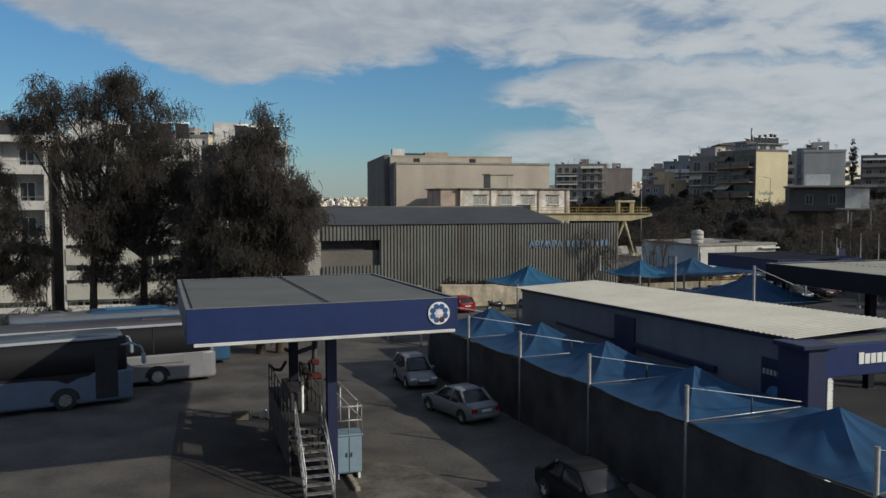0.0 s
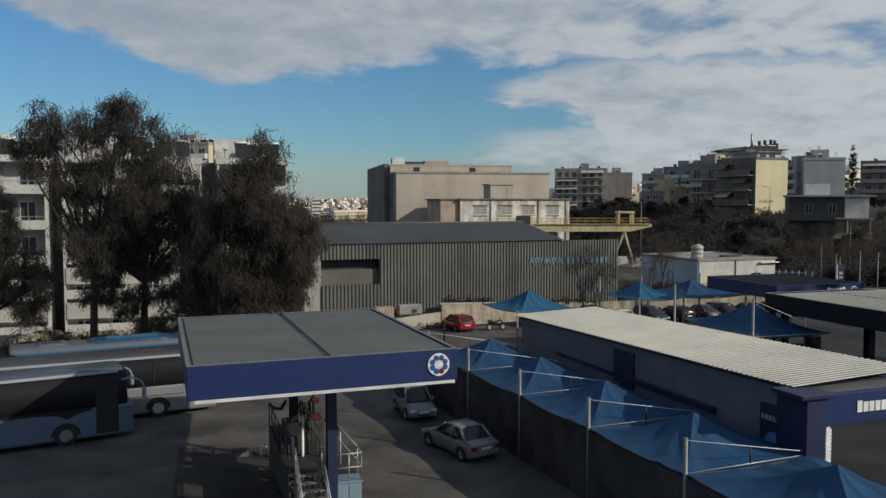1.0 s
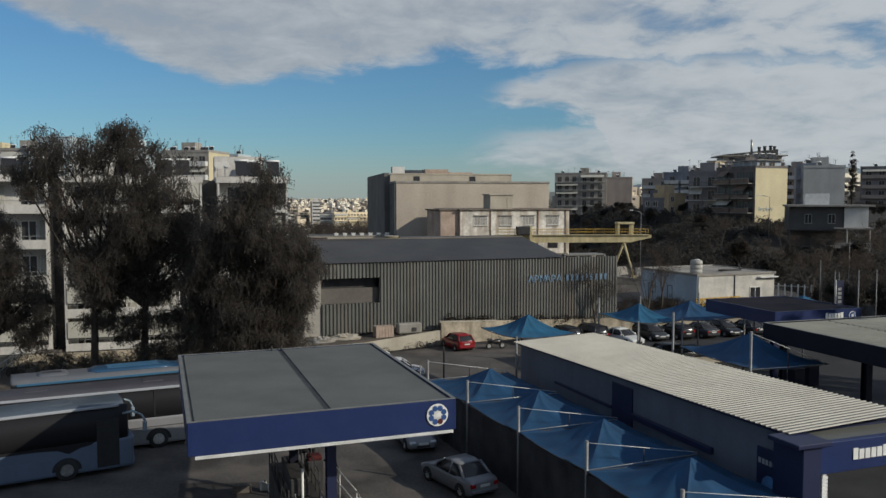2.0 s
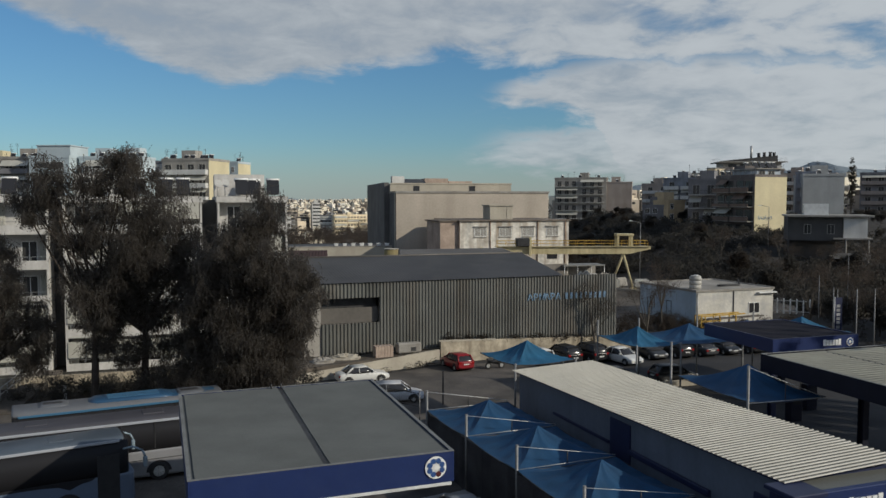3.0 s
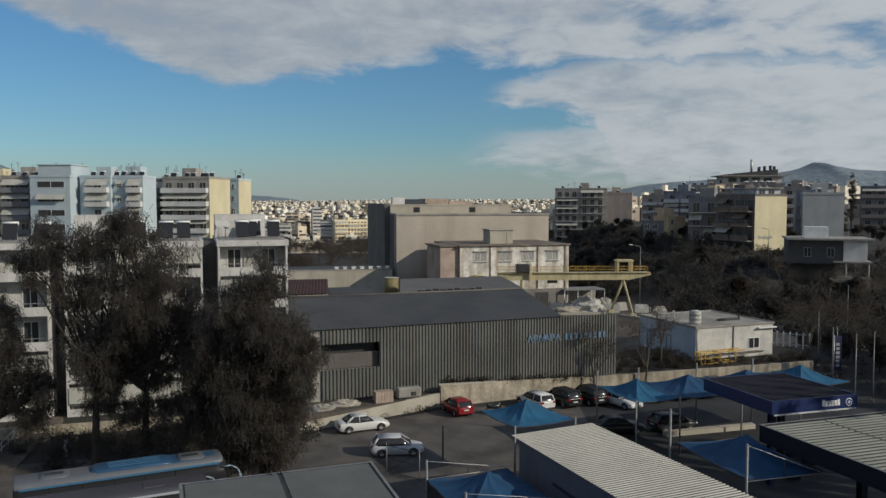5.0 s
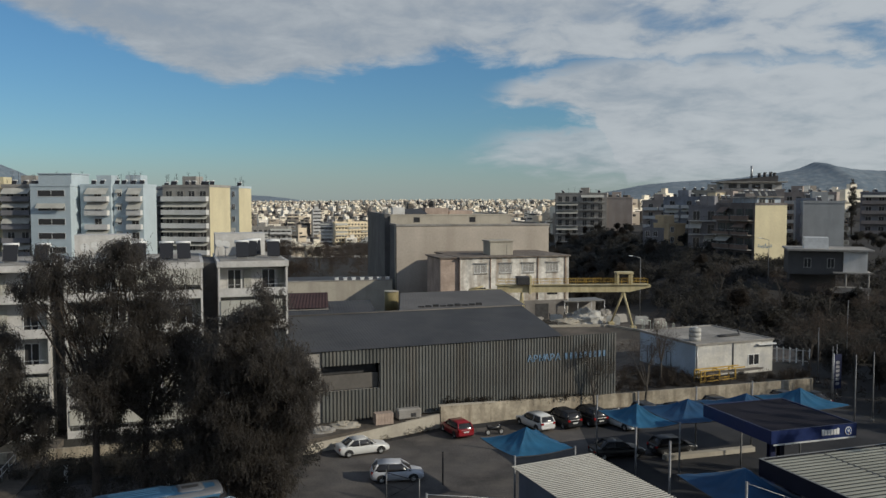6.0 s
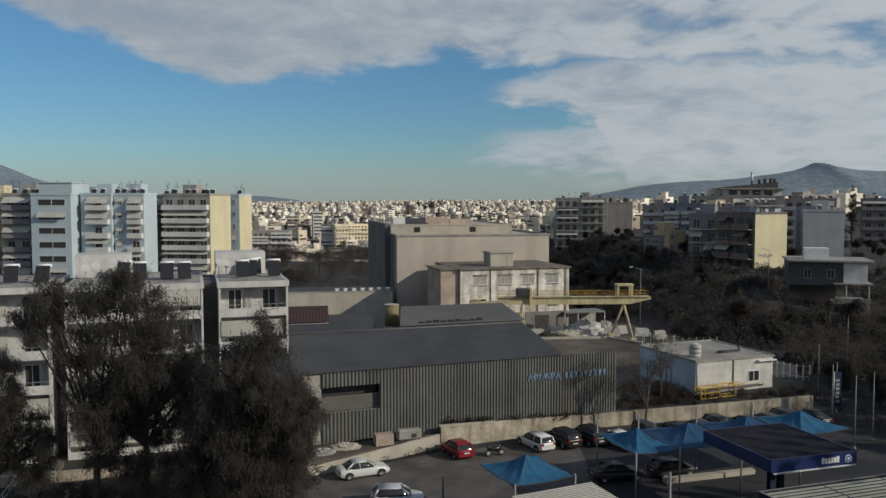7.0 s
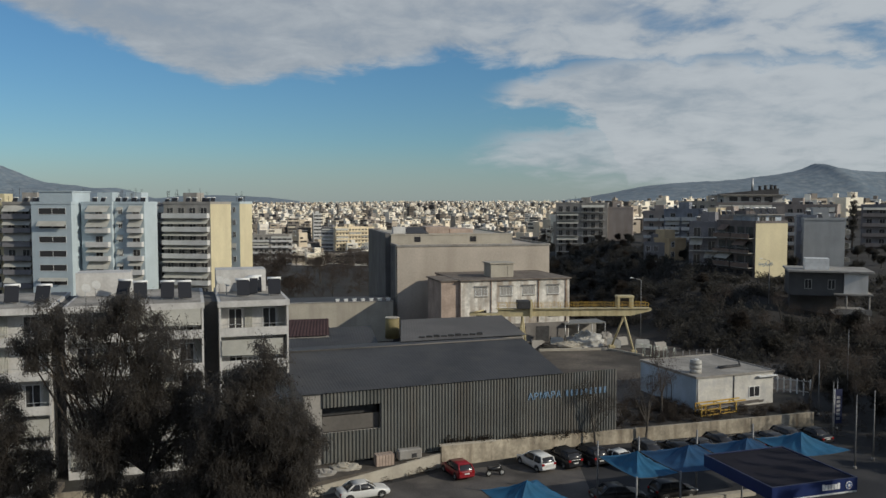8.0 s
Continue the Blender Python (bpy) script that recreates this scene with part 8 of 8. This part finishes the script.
    for i in range(30):
        bl.append((rr.uniform(20, 28), rr.uniform(87, 95), YZ + 0.3, rr.uniform(0.4, 1.0)))
    for i in range(60):
        s = rr.uniform(0.0, 1.0)
        bl.append((16.0 * s, 76.0 + 6.5 * s + rr.uniform(-0.1, 0.2), 2.15 - 0.7 * s + rr.uniform(-0.1, 0.15), rr.uniform(0.15, 0.4)))
    for i in range(8):
        k = rr.uniform(0.0, 1.0)
        bl.append((-5.0 + 4.4 * k, 71.6 + 3.1 * k, 0.15, 0.25))
    o = new("weeds", leaf_mesh("weeds", bl, 15000, 0.13, LEAF_DRY, 0.1, 12, 3, 0.3))
    tagged(o, "dry brown weeds on the retaining wall and the bed behind", "weeds", kind="stuff")
    bl = []
    for i in range(160):
        x, y = rr.uniform(46, 110), rr.uniform(100, 160)
        bl.append((x, y, rise(x, y) + 0.2, rr.uniform(0.5, 1.4)))
    for i in range(90):
        bl.append((rr.uniform(42, 70), rr.uniform(72, 104), rr.uniform(0.1, 0.6), rr.uniform(0.4, 1.0)))
    me = leaf_mesh("scrub", bl, 12000, 0.26, LEAF_DRY, 0.1, 13, 2, 0.3)
    o = new("scrub", me)
    tagged(o, "dry brown scrub and weeds along the wall and bank", "scrub", kind="stuff")


shrub_row()


def undergrowth():
    """Unkempt bushes between the coach park and the apartment houses."""
    rr = random.Random(15)
    bl = []
    while len(bl) < 120:
        x, y = rr.uniform(-46, -10.5), rr.uniform(56.0, 67.5)
        if y > 66.5 + 0.31 * (x + 17) or -36.5 < x < -29.5 or y < 56.0 + 0.25 * max(0.0, x + 16):
            continue
        bl.append((x, y, rr.uniform(0.3, 1.3), rr.uniform(0.5, 1.1)))
    for i in range(70):
        x = rr.uniform(-50, -15)
        if -37 < x < -33:
            continue
        bl.append((x, 66.0 + 0.31 * (x + 17) + rr.uniform(-0.8, 0.5), rr.uniform(0.3, 1.5), rr.uniform(0.5, 1.0)))
    o = new("undergrowth", leaf_mesh("undergrowth", bl, 26000, 0.16, LEAF_DARK, 0.3, 52, 2, 0.3, 8, 1.2))
    tagged(o, "dark unkempt bushes under the pepper trees", "bushes", kind="stuff")


undergrowth()


def woods():
    """Undergrowth and far crowns that close the bank."""
    rr = random.Random(8)
    bl = []
    for _ in range(9000):
        x, y = rr.uniform(18, 130), 106 + 190 * rr.random() ** 1.7
        px = x / y
        if not 0.12 < px < 0.64 or (y < 150 and x < max(37.5, 50 - (y - 108) * 0.6)) or (150 < y < 180 and px < 0.13):
            continue
        if 139 < y < 156 and 56 < x < 80:
            continue
        if abs((y - 118) - 0.28 * (x - 50)) < 2.5 and x > 44:
            continue
        if y > 172 and x > 58:
            continue
        low = 0.3 if 152 < y < 177 and 54 < x < 90 else 1.0
        bl.append((x, y, rise(x, y) + rr.uniform(0.2, 1.8) * low, rr.uniform(0.8, 1.6)))
        if len(bl) > 1500:
            break
    me = leaf_mesh("woods", bl, 100000, 0.36, LEAF_DARK, 0.3, 41, 2, 0.4, 6, 1.2)
    o = new("woods", me)
    tagged(o, "dark evergreen undergrowth covering the bank", "woods", kind="stuff")


woods()
for x, y, k in ((15.4, 81.1, 3), (20.9, 83.0, 4), (24.5, 90.5, 3), (43.5, 96.0, 4), (47.0, 92.0, 3), (49.5, 97.0, 4), (52.0, 90.5, 3)):
    z = YZ if (x < 42 and y > 84) else 0.0
    copy_thing(KINDS[k], pose(x, y, z + 0.5, 0, 0, x * 31))


# a tall dark belt of trees east of the yard; most are added out of view to shade it
for i, (x, y, s) in enumerate(((55.5, 95.0, 1.7), (59.0, 89.0, 1.9), (62.0, 97.0, 2.0), (57.0, 101.0, 1.5), (64.0, 84.0, 2.0), (52.5, 86.5, 1.3), (66.5, 91.0, 2.1), (60.0, 79.0, 1.9), (58.0, 72.0, 1.8), (68.0, 76.0, 2.0), (53.5, 79.0, 1.8), (47.5, 85.0, 0.9), (50.0, 80.5, 1.0), (46.0, 78.0, 0.8), (49.0, 90.5, 1.0), (54.0, 92.0, 1.2), (44.5, 73.5, 0.8), (47.0, 97.0, 1.0))):
    copy_thing(KINDS[(0, 1, 5, 4)[i % 4]], pose(x, y, 0, 0, 0, 77 * i) @ Matrix.Scale(s, 4))


for k in range(14):   # added out of view, in two rows east of the canopies, to shade the truck canopy
    cypress(43.6 + 0.42 * k + 1.6 * (k % 2), 39.8 + 0.9 * k, 0.0, 17.5 + 0.7 * (k % 3))
for i in range(22):   # added out of view up the rise to the east, to shade the bank
    x, y = 76 + 9.0 * (i % 5) + (i * 37 % 7) * 0.8, 84 + 12.0 * (i // 5) + (i * 53 % 5)
    copy_thing(KINDS[(0, 1, 5, 2)[i % 4]], pose(x, y, rise(x, y) - 0.3, 0, 0, 63 * i) @ Matrix.Scale(1.7 + 0.1 * (i % 5), 4))
for i in range(16):   # evergreens beyond the factory block
    y = 330 + 8.0 * i
    x = y * (0.080 + 0.012 * (i * 7 % 5))
    copy_thing(KINDS[(0, 1, 5, 3)[i % 4]], pose(x, y, rise(x, y) - 0.3, 0, 0, 49 * i) @ Matrix.Scale(1.5 + 0.12 * (i % 4), 4))


def thicket():
    """Bare brown woods in the valley behind the works."""
    rr = random.Random(18)
    bl = []
    for i in range(170):
        y = 200 + 400 * rr.random() ** 1.2
        x = y * rr.uniform(-0.24, -0.075)
        h = rr.uniform(2.5, 8.0)
        for k in range(5):
            bl.append((x + rr.uniform(-2.2, 2.2), y + rr.uniform(-2, 2), rise(x, y) + h * rr.uniform(0.25, 1.0), rr.uniform(0.8, 1.7)))
    o = new("thicket", leaf_mesh("thicket", bl, 42000, 0.5, WINTER_TWIG, -0.3, 43, 2, 0.10, 6, 1.2))
    tagged(o, "bare brown winter thicket in the hollow", "woods", kind="stuff")


thicket()

# ---- small things round the yards ----
def pole(x, y, h, label="slim galvanised flag pole", z=0.0):
    t = thing("flag_pole", pose(x, y, z), label, "pole", "flag poles")
    bm = B()
    rod(bm, (0, 0, 0), (0, 0, h), 0.075, 0.04, n=8)
    part("shaft", bm, POST_STEEL, t)
    bm = B()
    rod(bm, (0, 0, 0), (0, 0, 0.25), 0.16, n=10)
    part("foot", bm, CONCRETE, t)


for x, y, h in ((43.8, 94.2, 6.5), (43.1, 88.3, 5.6), (52.0, 104.0, 8.5), (38.5, 75.1, 7.0), (41.5, 77.6, 6.8), (40.6, 84.0, 6.2)):
    pole(x, y, h)
bn = thing("banner", pose(41.8, 86.2, 0, 0, 0, 15), "tall navy feather banner with pale lettering bars", "banner")
bm = B()
rod(bm, (0, 0, 0), (0, 0, 5.0), 0.05, n=6)
part("pole", bm, STEEL, bn)
bm = B()
box(bm, 0.05, -0.02, 1.2, 0.95, 0.02, 4.9)
part("cloth", bm, NAVY_DARK, bn)
for i in range(6):
    bm = B()
    box(bm, 0.25, -0.03, 1.6 + i * 0.45, 0.7, -0.021, 1.9 + i * 0.45)
    part("letter_bar", bm, STEEL, bn)


def street_lamp(x, y, z, h, ang):
    t = thing("street_lamp", pose(x, y, z, 0, 0, ang), "slim street lamp with a curved arm", "street lamp", "street lamps")
    bm = B()
    rod(bm, (0, 0, 0), (0, 0, h), 0.09, 0.05, n=8)
    rod(bm, (0, 0, h), (-1.4, 0, h + 0.35), 0.045, n=6)
    part("post", bm, POST_STEEL, t)
    bm = B()
    box(bm, -1.95, -0.14, h + 0.28, -1.35, 0.14, h + 0.42, 0.04)
    part("lantern", bm, WHITE_PAINT, t)


street_lamp(34.0, 140.0, 1.4, 10.0, 0)
street_lamp(60.0, 150.0, 6.0, 8.0, 0)

# road along the bank, with its kerbs
bm = B()
n = 26
for i in range(n):
    xa, xb = 42 + i * 3.2, 42 + (i + 1) * 3.2
    q = [(xa, 118 + 0.28 * (xa - 50) - 2), (xb, 118 + 0.28 * (xb - 50) - 2), (xb, 118 + 0.28 * (xb - 50) + 2), (xa, 118 + 0.28 * (xa - 50) + 2)]
    f = [bm.verts.new((x, y, rise(x, y) + 0.22)) for x, y in q]
    g = [bm.verts.new((x, y, rise(x, y) - 0.5)) for x, y in q]
    bm.faces.new(f)
    for k in range(4):
        bm.faces.new((f[k], f[(k + 1) % 4], g[(k + 1) % 4], g[k]))
bmesh.ops.remove_doubles(bm, verts=bm.verts, dist=0.01)
whole("road", bm, ASPHALT, "narrow asphalt road along the wooded bank", "road", kind="structure")


def lattice_beam(m, L=6.4, w=1.0, h=1.3):
    """Ochre frame: an upright end, two rails, a few posts; pale planks lie through it."""
    t = thing("lattice_beam", m, "ochre steel frame with pale planks lying through it", "steel beam")
    for y in (0, w):
        for z, k in ((0.12, 0.8), (0.72, 0.45), (h, 1.0)):
            bm = B()
            box(bm, 0, y - 0.06, z - 0.07, L * k, y + 0.06, z + 0.07, 0.01)
            part("chord", bm, ORANGE_STEEL, t)
        for x in (0.06, 0.62, 2.7, 5.0):
            bm = B()
            box(bm, x - 0.06, y - 0.07, 0.0, x + 0.06, y + 0.07, h - 0.07, 0.01)
            part("web", bm, ORANGE_STEEL, t)
    for x in (0.06, 2.7, 5.0):
        bm = B()
        rod(bm, (x, 0, h), (x, w, h), 0.045, n=5)
        part("cross_bar", bm, ORANGE_STEEL, t)
    for i in range(4):
        bm = B()
        box(bm, 0.9 + 0.25 * i, 0.1 + 0.2 * i, 0.78 + 0.05 * (i % 2), 9.2 + 0.3 * (i % 3), 0.27 + 0.2 * i, 0.86 + 0.05 * (i % 2), 0.01)
        part("plank", bm, WORN_LIT_CONCRETE, t, "dull weathered plank")


lattice_beam(pose(28.4, 88.8, YZ, 0, 0, 24))

# yard kerb, scrap and frames near the gantry
bm = B()
slab(bm, [(15.2, 128.0), (26.2, 129.2), (26.1, 129.7), (15.1, 128.5)], YZ, YZ + 0.35)
slab(bm, [(26.2, 129.2), (30.5, 124.0), (30.8, 124.3), (26.4, 129.7)], YZ, YZ + 0.3)
whole("yard_kerb", bm, PALE_WALL, "pale kerb round the machine pad", "kerb", kind="structure")


def lump(name, m, sx, sy, sz, material, label, category, seed):
    """A draped or heaped mass: a rough dome with folds."""
    bm = B()
    n, k = 30, 11
    rows = []
    for j in range(k + 1):
        a = j / k * math.pi / 2
        row = []
        for i in range(n):
            b = 2 * math.pi * i / n
            q = 1 + 0.30 * noise.noise(Vector((math.cos(b) * 1.6, math.sin(b) * 1.6, j * 0.5 + seed))) + 0.16 * noise.noise(Vector((math.cos(b) * 4.5, math.sin(b) * 4.5, j * 1.3 + seed)))
            row.append(bm.verts.new((math.cos(b) * math.cos(a) * sx * q, math.sin(b) * math.cos(a) * sy * q, math.sin(a) * sz * q)))
        rows.append(row)
    for j in range(k):
        for i in range(n):
            bm.faces.new((rows[j][i], rows[j][(i + 1) % n], rows[j + 1][(i + 1) % n], rows[j + 1][i]))
    bm.faces.new(rows[0][::-1])
    return whole(name, bm, material, label, category, m=m)


lump("covered_machine", pose(23.6, 133.6, YZ), 3.0, 1.6, 2.2, TARPAULIN, "machine under a rumpled white tarpaulin", "machine", 1.3)
lump("rubble_mound", pose(20.2, 131.5, YZ), 2.6, 1.3, 0.9, PALE_WALL, "low heap of pale rubble", "rubble", 4.1)
lump("rubble_mound", pose(26.8, 134.5, YZ), 1.6, 1.2, 1.9, GREY_WALL, "heap of grey scrap and boards", "rubble", 7.7)
lump("soil_mound", pose(16.5, 130.6, YZ), 2.0, 1.2, 0.8, EARTH, "low heap of dark soil", "soil", 2.2)


def site_cabin(m):
    t = thing("lean_to", m, "open dark lean-to with a light roof under the gantry", "lean-to")
    bm = B()
    box(bm, 0, 0, 2.9, 7.5, 4.0, 3.1)
    part("roof", bm, EDGE_CAP, t)
    bm = B()
    box(bm, 0, 3.9, 0, 7.5, 4.0, 2.9)
    part("back_wall", bm, GREY_WALL, t)
    for x in (0.1, 2.5, 5.0, 7.4):
        bm = B()
        rod(bm, (x, 0.1, 0), (x, 0.1, 2.9), 0.08, n=6)
        part("post", bm, STEEL, t)


site_cabin(pose(20.5, 137.0, YZ, 0, 0, 14))


PALE_FRAME = mat("pale_grey_green_paint", (0.40, 0.43, 0.38), 0.7, vary=0.15, scale=1.5, grain=8, dirt=(0.25, 0.24, 0.2), dirt_amount=0.5)


def frame_stand(x, y, ang):
    t = thing("steel_frame", pose(x, y, YZ, 0, 0, ang), "pale grey-green square steel frame standing upright", "steel frame", "steel frames")
    for a, b in (((0, 0, 0), (0, 0, 1.75)), ((1.2, 0, 0), (1.2, 0, 1.75)), ((0, 0, 1.7), (1.2, 0, 1.7)), ((0, 0, 0.1), (1.2, 0, 0.1))):
        bm = B()
        rod(bm, a, b, 0.065, n=6)
        part("bar", bm, PALE_FRAME, t)


for i in range(5):
    frame_stand(29.6 + i * 1.15, 124.8 - i * 1.1, 10 + 14 * i)

def slab_rack(m, n, material, label):
    """A timber rest with stone slabs leaning on it."""
    t = thing("stone_slab_rack", m, label, "stone slabs", "stone slabs")
    for x in (0.1, 1.7):
        bm = B()
        rod(bm, (x, 0.0, 0), (x, 0.55, 1.5), 0.05, n=5)
        rod(bm, (x, 1.1, 0), (x, 0.55, 1.5), 0.05, n=5)
        part("rest", bm, DARK_STEEL, t)
    for i in range(n):
        bm = B()
        h, w = 1.15 + 0.12 * (i * 5 % 3), 1.7 + 0.2 * (i * 7 % 3)
        box(bm, 0, 0, 0, w, 0.05, h, 0.006)
        part("slab", bm, material, t, "", Matrix.Translation((0.05 * (i % 3), -0.12 - 0.09 * i, 0.02)) @ Matrix.Rotation(radians(-19), 4, "X"))


for i, (x, y, ang, n, mt) in enumerate(((17.6, 133.2, 8, 4, 0), (20.4, 134.6, 20, 3, 1), (26.6, 131.8, -15, 4, 0), (28.6, 133.4, 30, 5, 1), (31.2, 131.6, -8, 3, 0), (14.2, 130.2, 14, 4, 1), (33.6, 128.6, 24, 3, 1))):
    slab_rack(pose(x, y, YZ, 0, 0, ang), n, (TARPAULIN, GREY_WALL)[mt], "grey-white stone slabs leaning on a steel rest" if mt == 0 else "dull grey stone slabs leaning on a steel rest")

# row of short posts beyond the frames
sf = thing("stub_fence", pose(33.8, 121.6, YZ, 0, 0, 12), "row of short grey posts with a slack wire", "fence")
for i in range(8):
    bm = B()
    rod(bm, (i * 1.15, 0, 0), (i * 1.15 + 0.04 * (i % 3), 0, 1.3), 0.06, n=6)
    part("post", bm, POST_STEEL, sf)
for z in (0.6, 1.15):
    bm = B()
    rod(bm, (0, 0, z), (8.05, 0, z), 0.012, n=4)
    part("wire", bm, DARK_STEEL, sf)

# palisade behind the lodge
pf = thing("post_fence", pose(41.0, 101.3, YZ - 0.2, 0, 0, -30), "white post fence beside the lodge", "fence")
for i in range(7):
    bm = B()
    box(bm, i * 0.75, 0, 0, i * 0.75 + 0.16, 0.16, 2.1, 0.02)
    part("post", bm, WHITE_PAINT, pf)
for z in (0.5, 1.8):
    bm = B()
    box(bm, 0, 0.03, z, 4.6, 0.1, z + 0.1)
    part("rail", bm, STEEL, pf)

# odds and ends under the warehouse wall
cr = thing("wooden_crate", pose(-5.9, 71.9, 1.15, 0, 0, 22), "weathered wooden crate on the yard edge", "crate")
for i in range(6):
    bm = B()
    box(bm, i * 0.28, 0, 0, i * 0.28 + 0.26, 0.9, 1.05, 0.01)
    part("plank", bm, PINK_WALL, cr)
tk = thing("storage_tank", pose(-4.0, 73.2, 1.15, 0, 0, 22), "dull grey rectangular storage tank on short feet", "tank")
bm = B()
box(bm, 0, 0, 0.15, 2.3, 0.8, 1.1, 0.12)
part("tank_body", bm, CONCRETE, tk)
for x in (0.2, 1.9):
    bm = B()
    box(bm, x, 0.1, 0, x + 0.2, 0.7, 0.2)
    part("foot", bm, DARK_STEEL, tk)
bm = B()
box(bm, 1.3, -0.05, 0.35, 1.75, 0.05, 0.7)
part("valve_box", bm, DARK_STEEL, tk)
lump("sand_mound", pose(-8.6, 71.6, 1.1), 1.5, 0.8, 0.5, PALE_WALL, "low heap of pale sand", "sand", 5.5)
lump("scrap_mound", pose(-10.4, 70.0, 1.0), 1.2, 0.8, 0.6, GREY_WALL, "heap of grey scrap metal", "scrap", 9.1)

# gate across the lane
gt = thing("wire_gate", pose(-3.9, 56.9, 0, 0, 0, -37), "open wire gate on steel posts", "gate")
for x in (0.0, 3.0):
    bm = B()
    rod(bm, (x, 0, 0), (x, 0, 2.2), 0.035, n=8)
    part("post", bm, POST_STEEL, gt)
bm = B()
for z in (0.15, 1.1, 2.0):
    rod(bm, (0, 0, z), (3.0, 0, z), 0.03, n=5)
rod(bm, (0, 0, 0.15), (3.0, 0, 2.0), 0.025, n=5)
for i in range(15):
    rod(bm, (i * 0.2, 0, 0.15), (i * 0.2, 0, 2.0), 0.008, n=3)
part("gate_leaf", bm, DARK_STEEL, gt)
for x, y in ((0.1, 60.0),):
    t = thing("gate_post", pose(x, y, 0), "slim dark steel gate post", "post")
    bm = B()
    box(bm, -0.06, -0.06, 0, 0.06, 0.06, 2.5, 0.01)
    part("shaft", bm, DARK_STEEL, t)
    bm = B()
    box(bm, -0.08, -0.08, 2.5, 0.08, 0.08, 2.56)
    part("cap", bm, DARK_STEEL, t)

# pump kerb of the car canopy and two pumps
bm = B()
slab(bm, [(18.4, 65.6), (26.6, 68.1), (26.5, 68.7), (18.2, 66.2)], 0, 0.4)
whole("island_kerb", bm, PALE_WALL, "long cream concrete island kerb", "kerb", kind="structure")
for x, y in ((24.4, 55.6), (26.8, 58.6), (25.6, 43.2), (31.6, 45.2)):
    t = thing("fuel_pump", pose(x, y, 0, 0, 0, 18), "dark blue fuel pump under the canopy", "fuel pump")
    bm = B()
    box(bm, -0.5, -0.3, 0, 0.5, 0.3, 1.9, 0.05)
    part("body", bm, SHADE_NAVY, t)
    bm = B()
    box(bm, -0.35, -0.32, 1.2, 0.35, -0.3, 1.7)
    part("display", bm, GLASS, t)
    bm = B()
    rod(bm, (0.5, 0, 1.6), (0.75, 0, 0.7), 0.03, n=6)
    part("hose", bm, RUBBER, t)
car("car", pose(14.6, 66.9, 0.01, 0, 0, 12), "black saloon parked beyond the shed", CAR_BLACK, "sedan", 4.5, 1.8, 1.46)
car("car", pose(19.5, 67.9, 0.01, 0, 0, 18), "black hatchback parked beyond the shed", CAR_BLACK, "hatch", 4.0, 1.75, 1.48)

# front garden of the terrace: low wall, path, bollards
bm = B()
wall_run(bm, [(-46.0, 61.5), (-17.0, 70.5)], 0.25, 0, [(0.9, 0.9)])
whole("garden_wall", bm, STAINED_WALL, "low pale garden wall before the apartment houses", "wall", kind="structure")
for x, y in ((-20.0, 58.5), (-28.4, 60.5), (-35.4, 61.5), (-12.4, 66.0)):
    t = thing("gate_pillar", pose(x, y, 0), "white-painted square gate pillar", "pillar", "gate pillars")
    bm = B()
    box(bm, -0.11, -0.11, 0, 0.11, 0.11, 1.25, 0.02)
    part("shaft", bm, WHITE_PAINT, t)
    bm = B()
    box(bm, -0.14, -0.14, 1.25, 0.14, 0.14, 1.31, 0.02)
    part("cap", bm, WHITE_PAINT, t)
bm = B()
slab(bm, [(-32.4, 57.0), (-30.6, 57.0), (-33.0, 70.0), (-35.0, 70.0)], -0.3, [0.06, 0.06, 0.5, 0.5])
whole("footpath", bm, YARD, "pale concrete path to the apartment houses", "path", kind="structure")

pr = thing("path_railing", pose(0, 0, 0), "thin grey railing along the garden path", "railing")
for i in range(9):
    k = i / 8
    bm = B()
    p = Vector((-32.5, 57.2, 0.05)).lerp(Vector((-35.1, 69.8, 0.48)), k)
    rod(bm, p, p + Vector((0, 0, 1.0)), 0.03, n=6)
    part("baluster", bm, STEEL, pr)
for h in (0.5, 1.0):
    bm = B()
    rod(bm, (-32.5, 57.2, 0.05 + h), (-35.1, 69.8, 0.48 + h), 0.03, n=6)
    part("rail", bm, STEEL, pr)

# raised kerb along the pump island
bm = B()
box(bm, 1.75, 0.4, -0.05, 1.93, 10.2, 0.15, 0.015)
whole("pump_kerb", bm, STAINED_WALL, "stained concrete kerb beside the filling gangway", "kerb", kind="structure", m=pose(-4.55, 26.55, 0.0, 0, 0, AXIS))

# apron whose dark colour holds the shade beside the gangway, and oil stains
bm = B()
slab(bm, [(-4.2, -9.0), (1.74, -9.0), (1.74, 11.4), (0.3, 12.0), (-4.0, 13.2), (-4.3, 6.0)], -0.1, 0.026)
whole("pump_apron", bm, STAIN_AND_SHADE, "concrete apron under the filling gangway, oil stains and shade in its colour", "pavement", kind="structure", m=pose(-4.55, 26.55, 0.0, 0, 0, AXIS))

# sunlit ground put in as a pale patch where the lane turns in beside the gangway
bm = B()
slab(bm, [(1.95, -7.0), (6.2, -5.5), (5.4, -1.0), (4.6, 2.2), (3.0, 3.4), (1.95, 3.0)], -0.1, 0.022)
whole("worn_patch", bm, WORN_LIT_CONCRETE, "pale patch beside the gangway kerb, sunlight put into its colour", "pavement", kind="structure", m=pose(-4.55, 26.55, 0.0, 0, 0, AXIS))
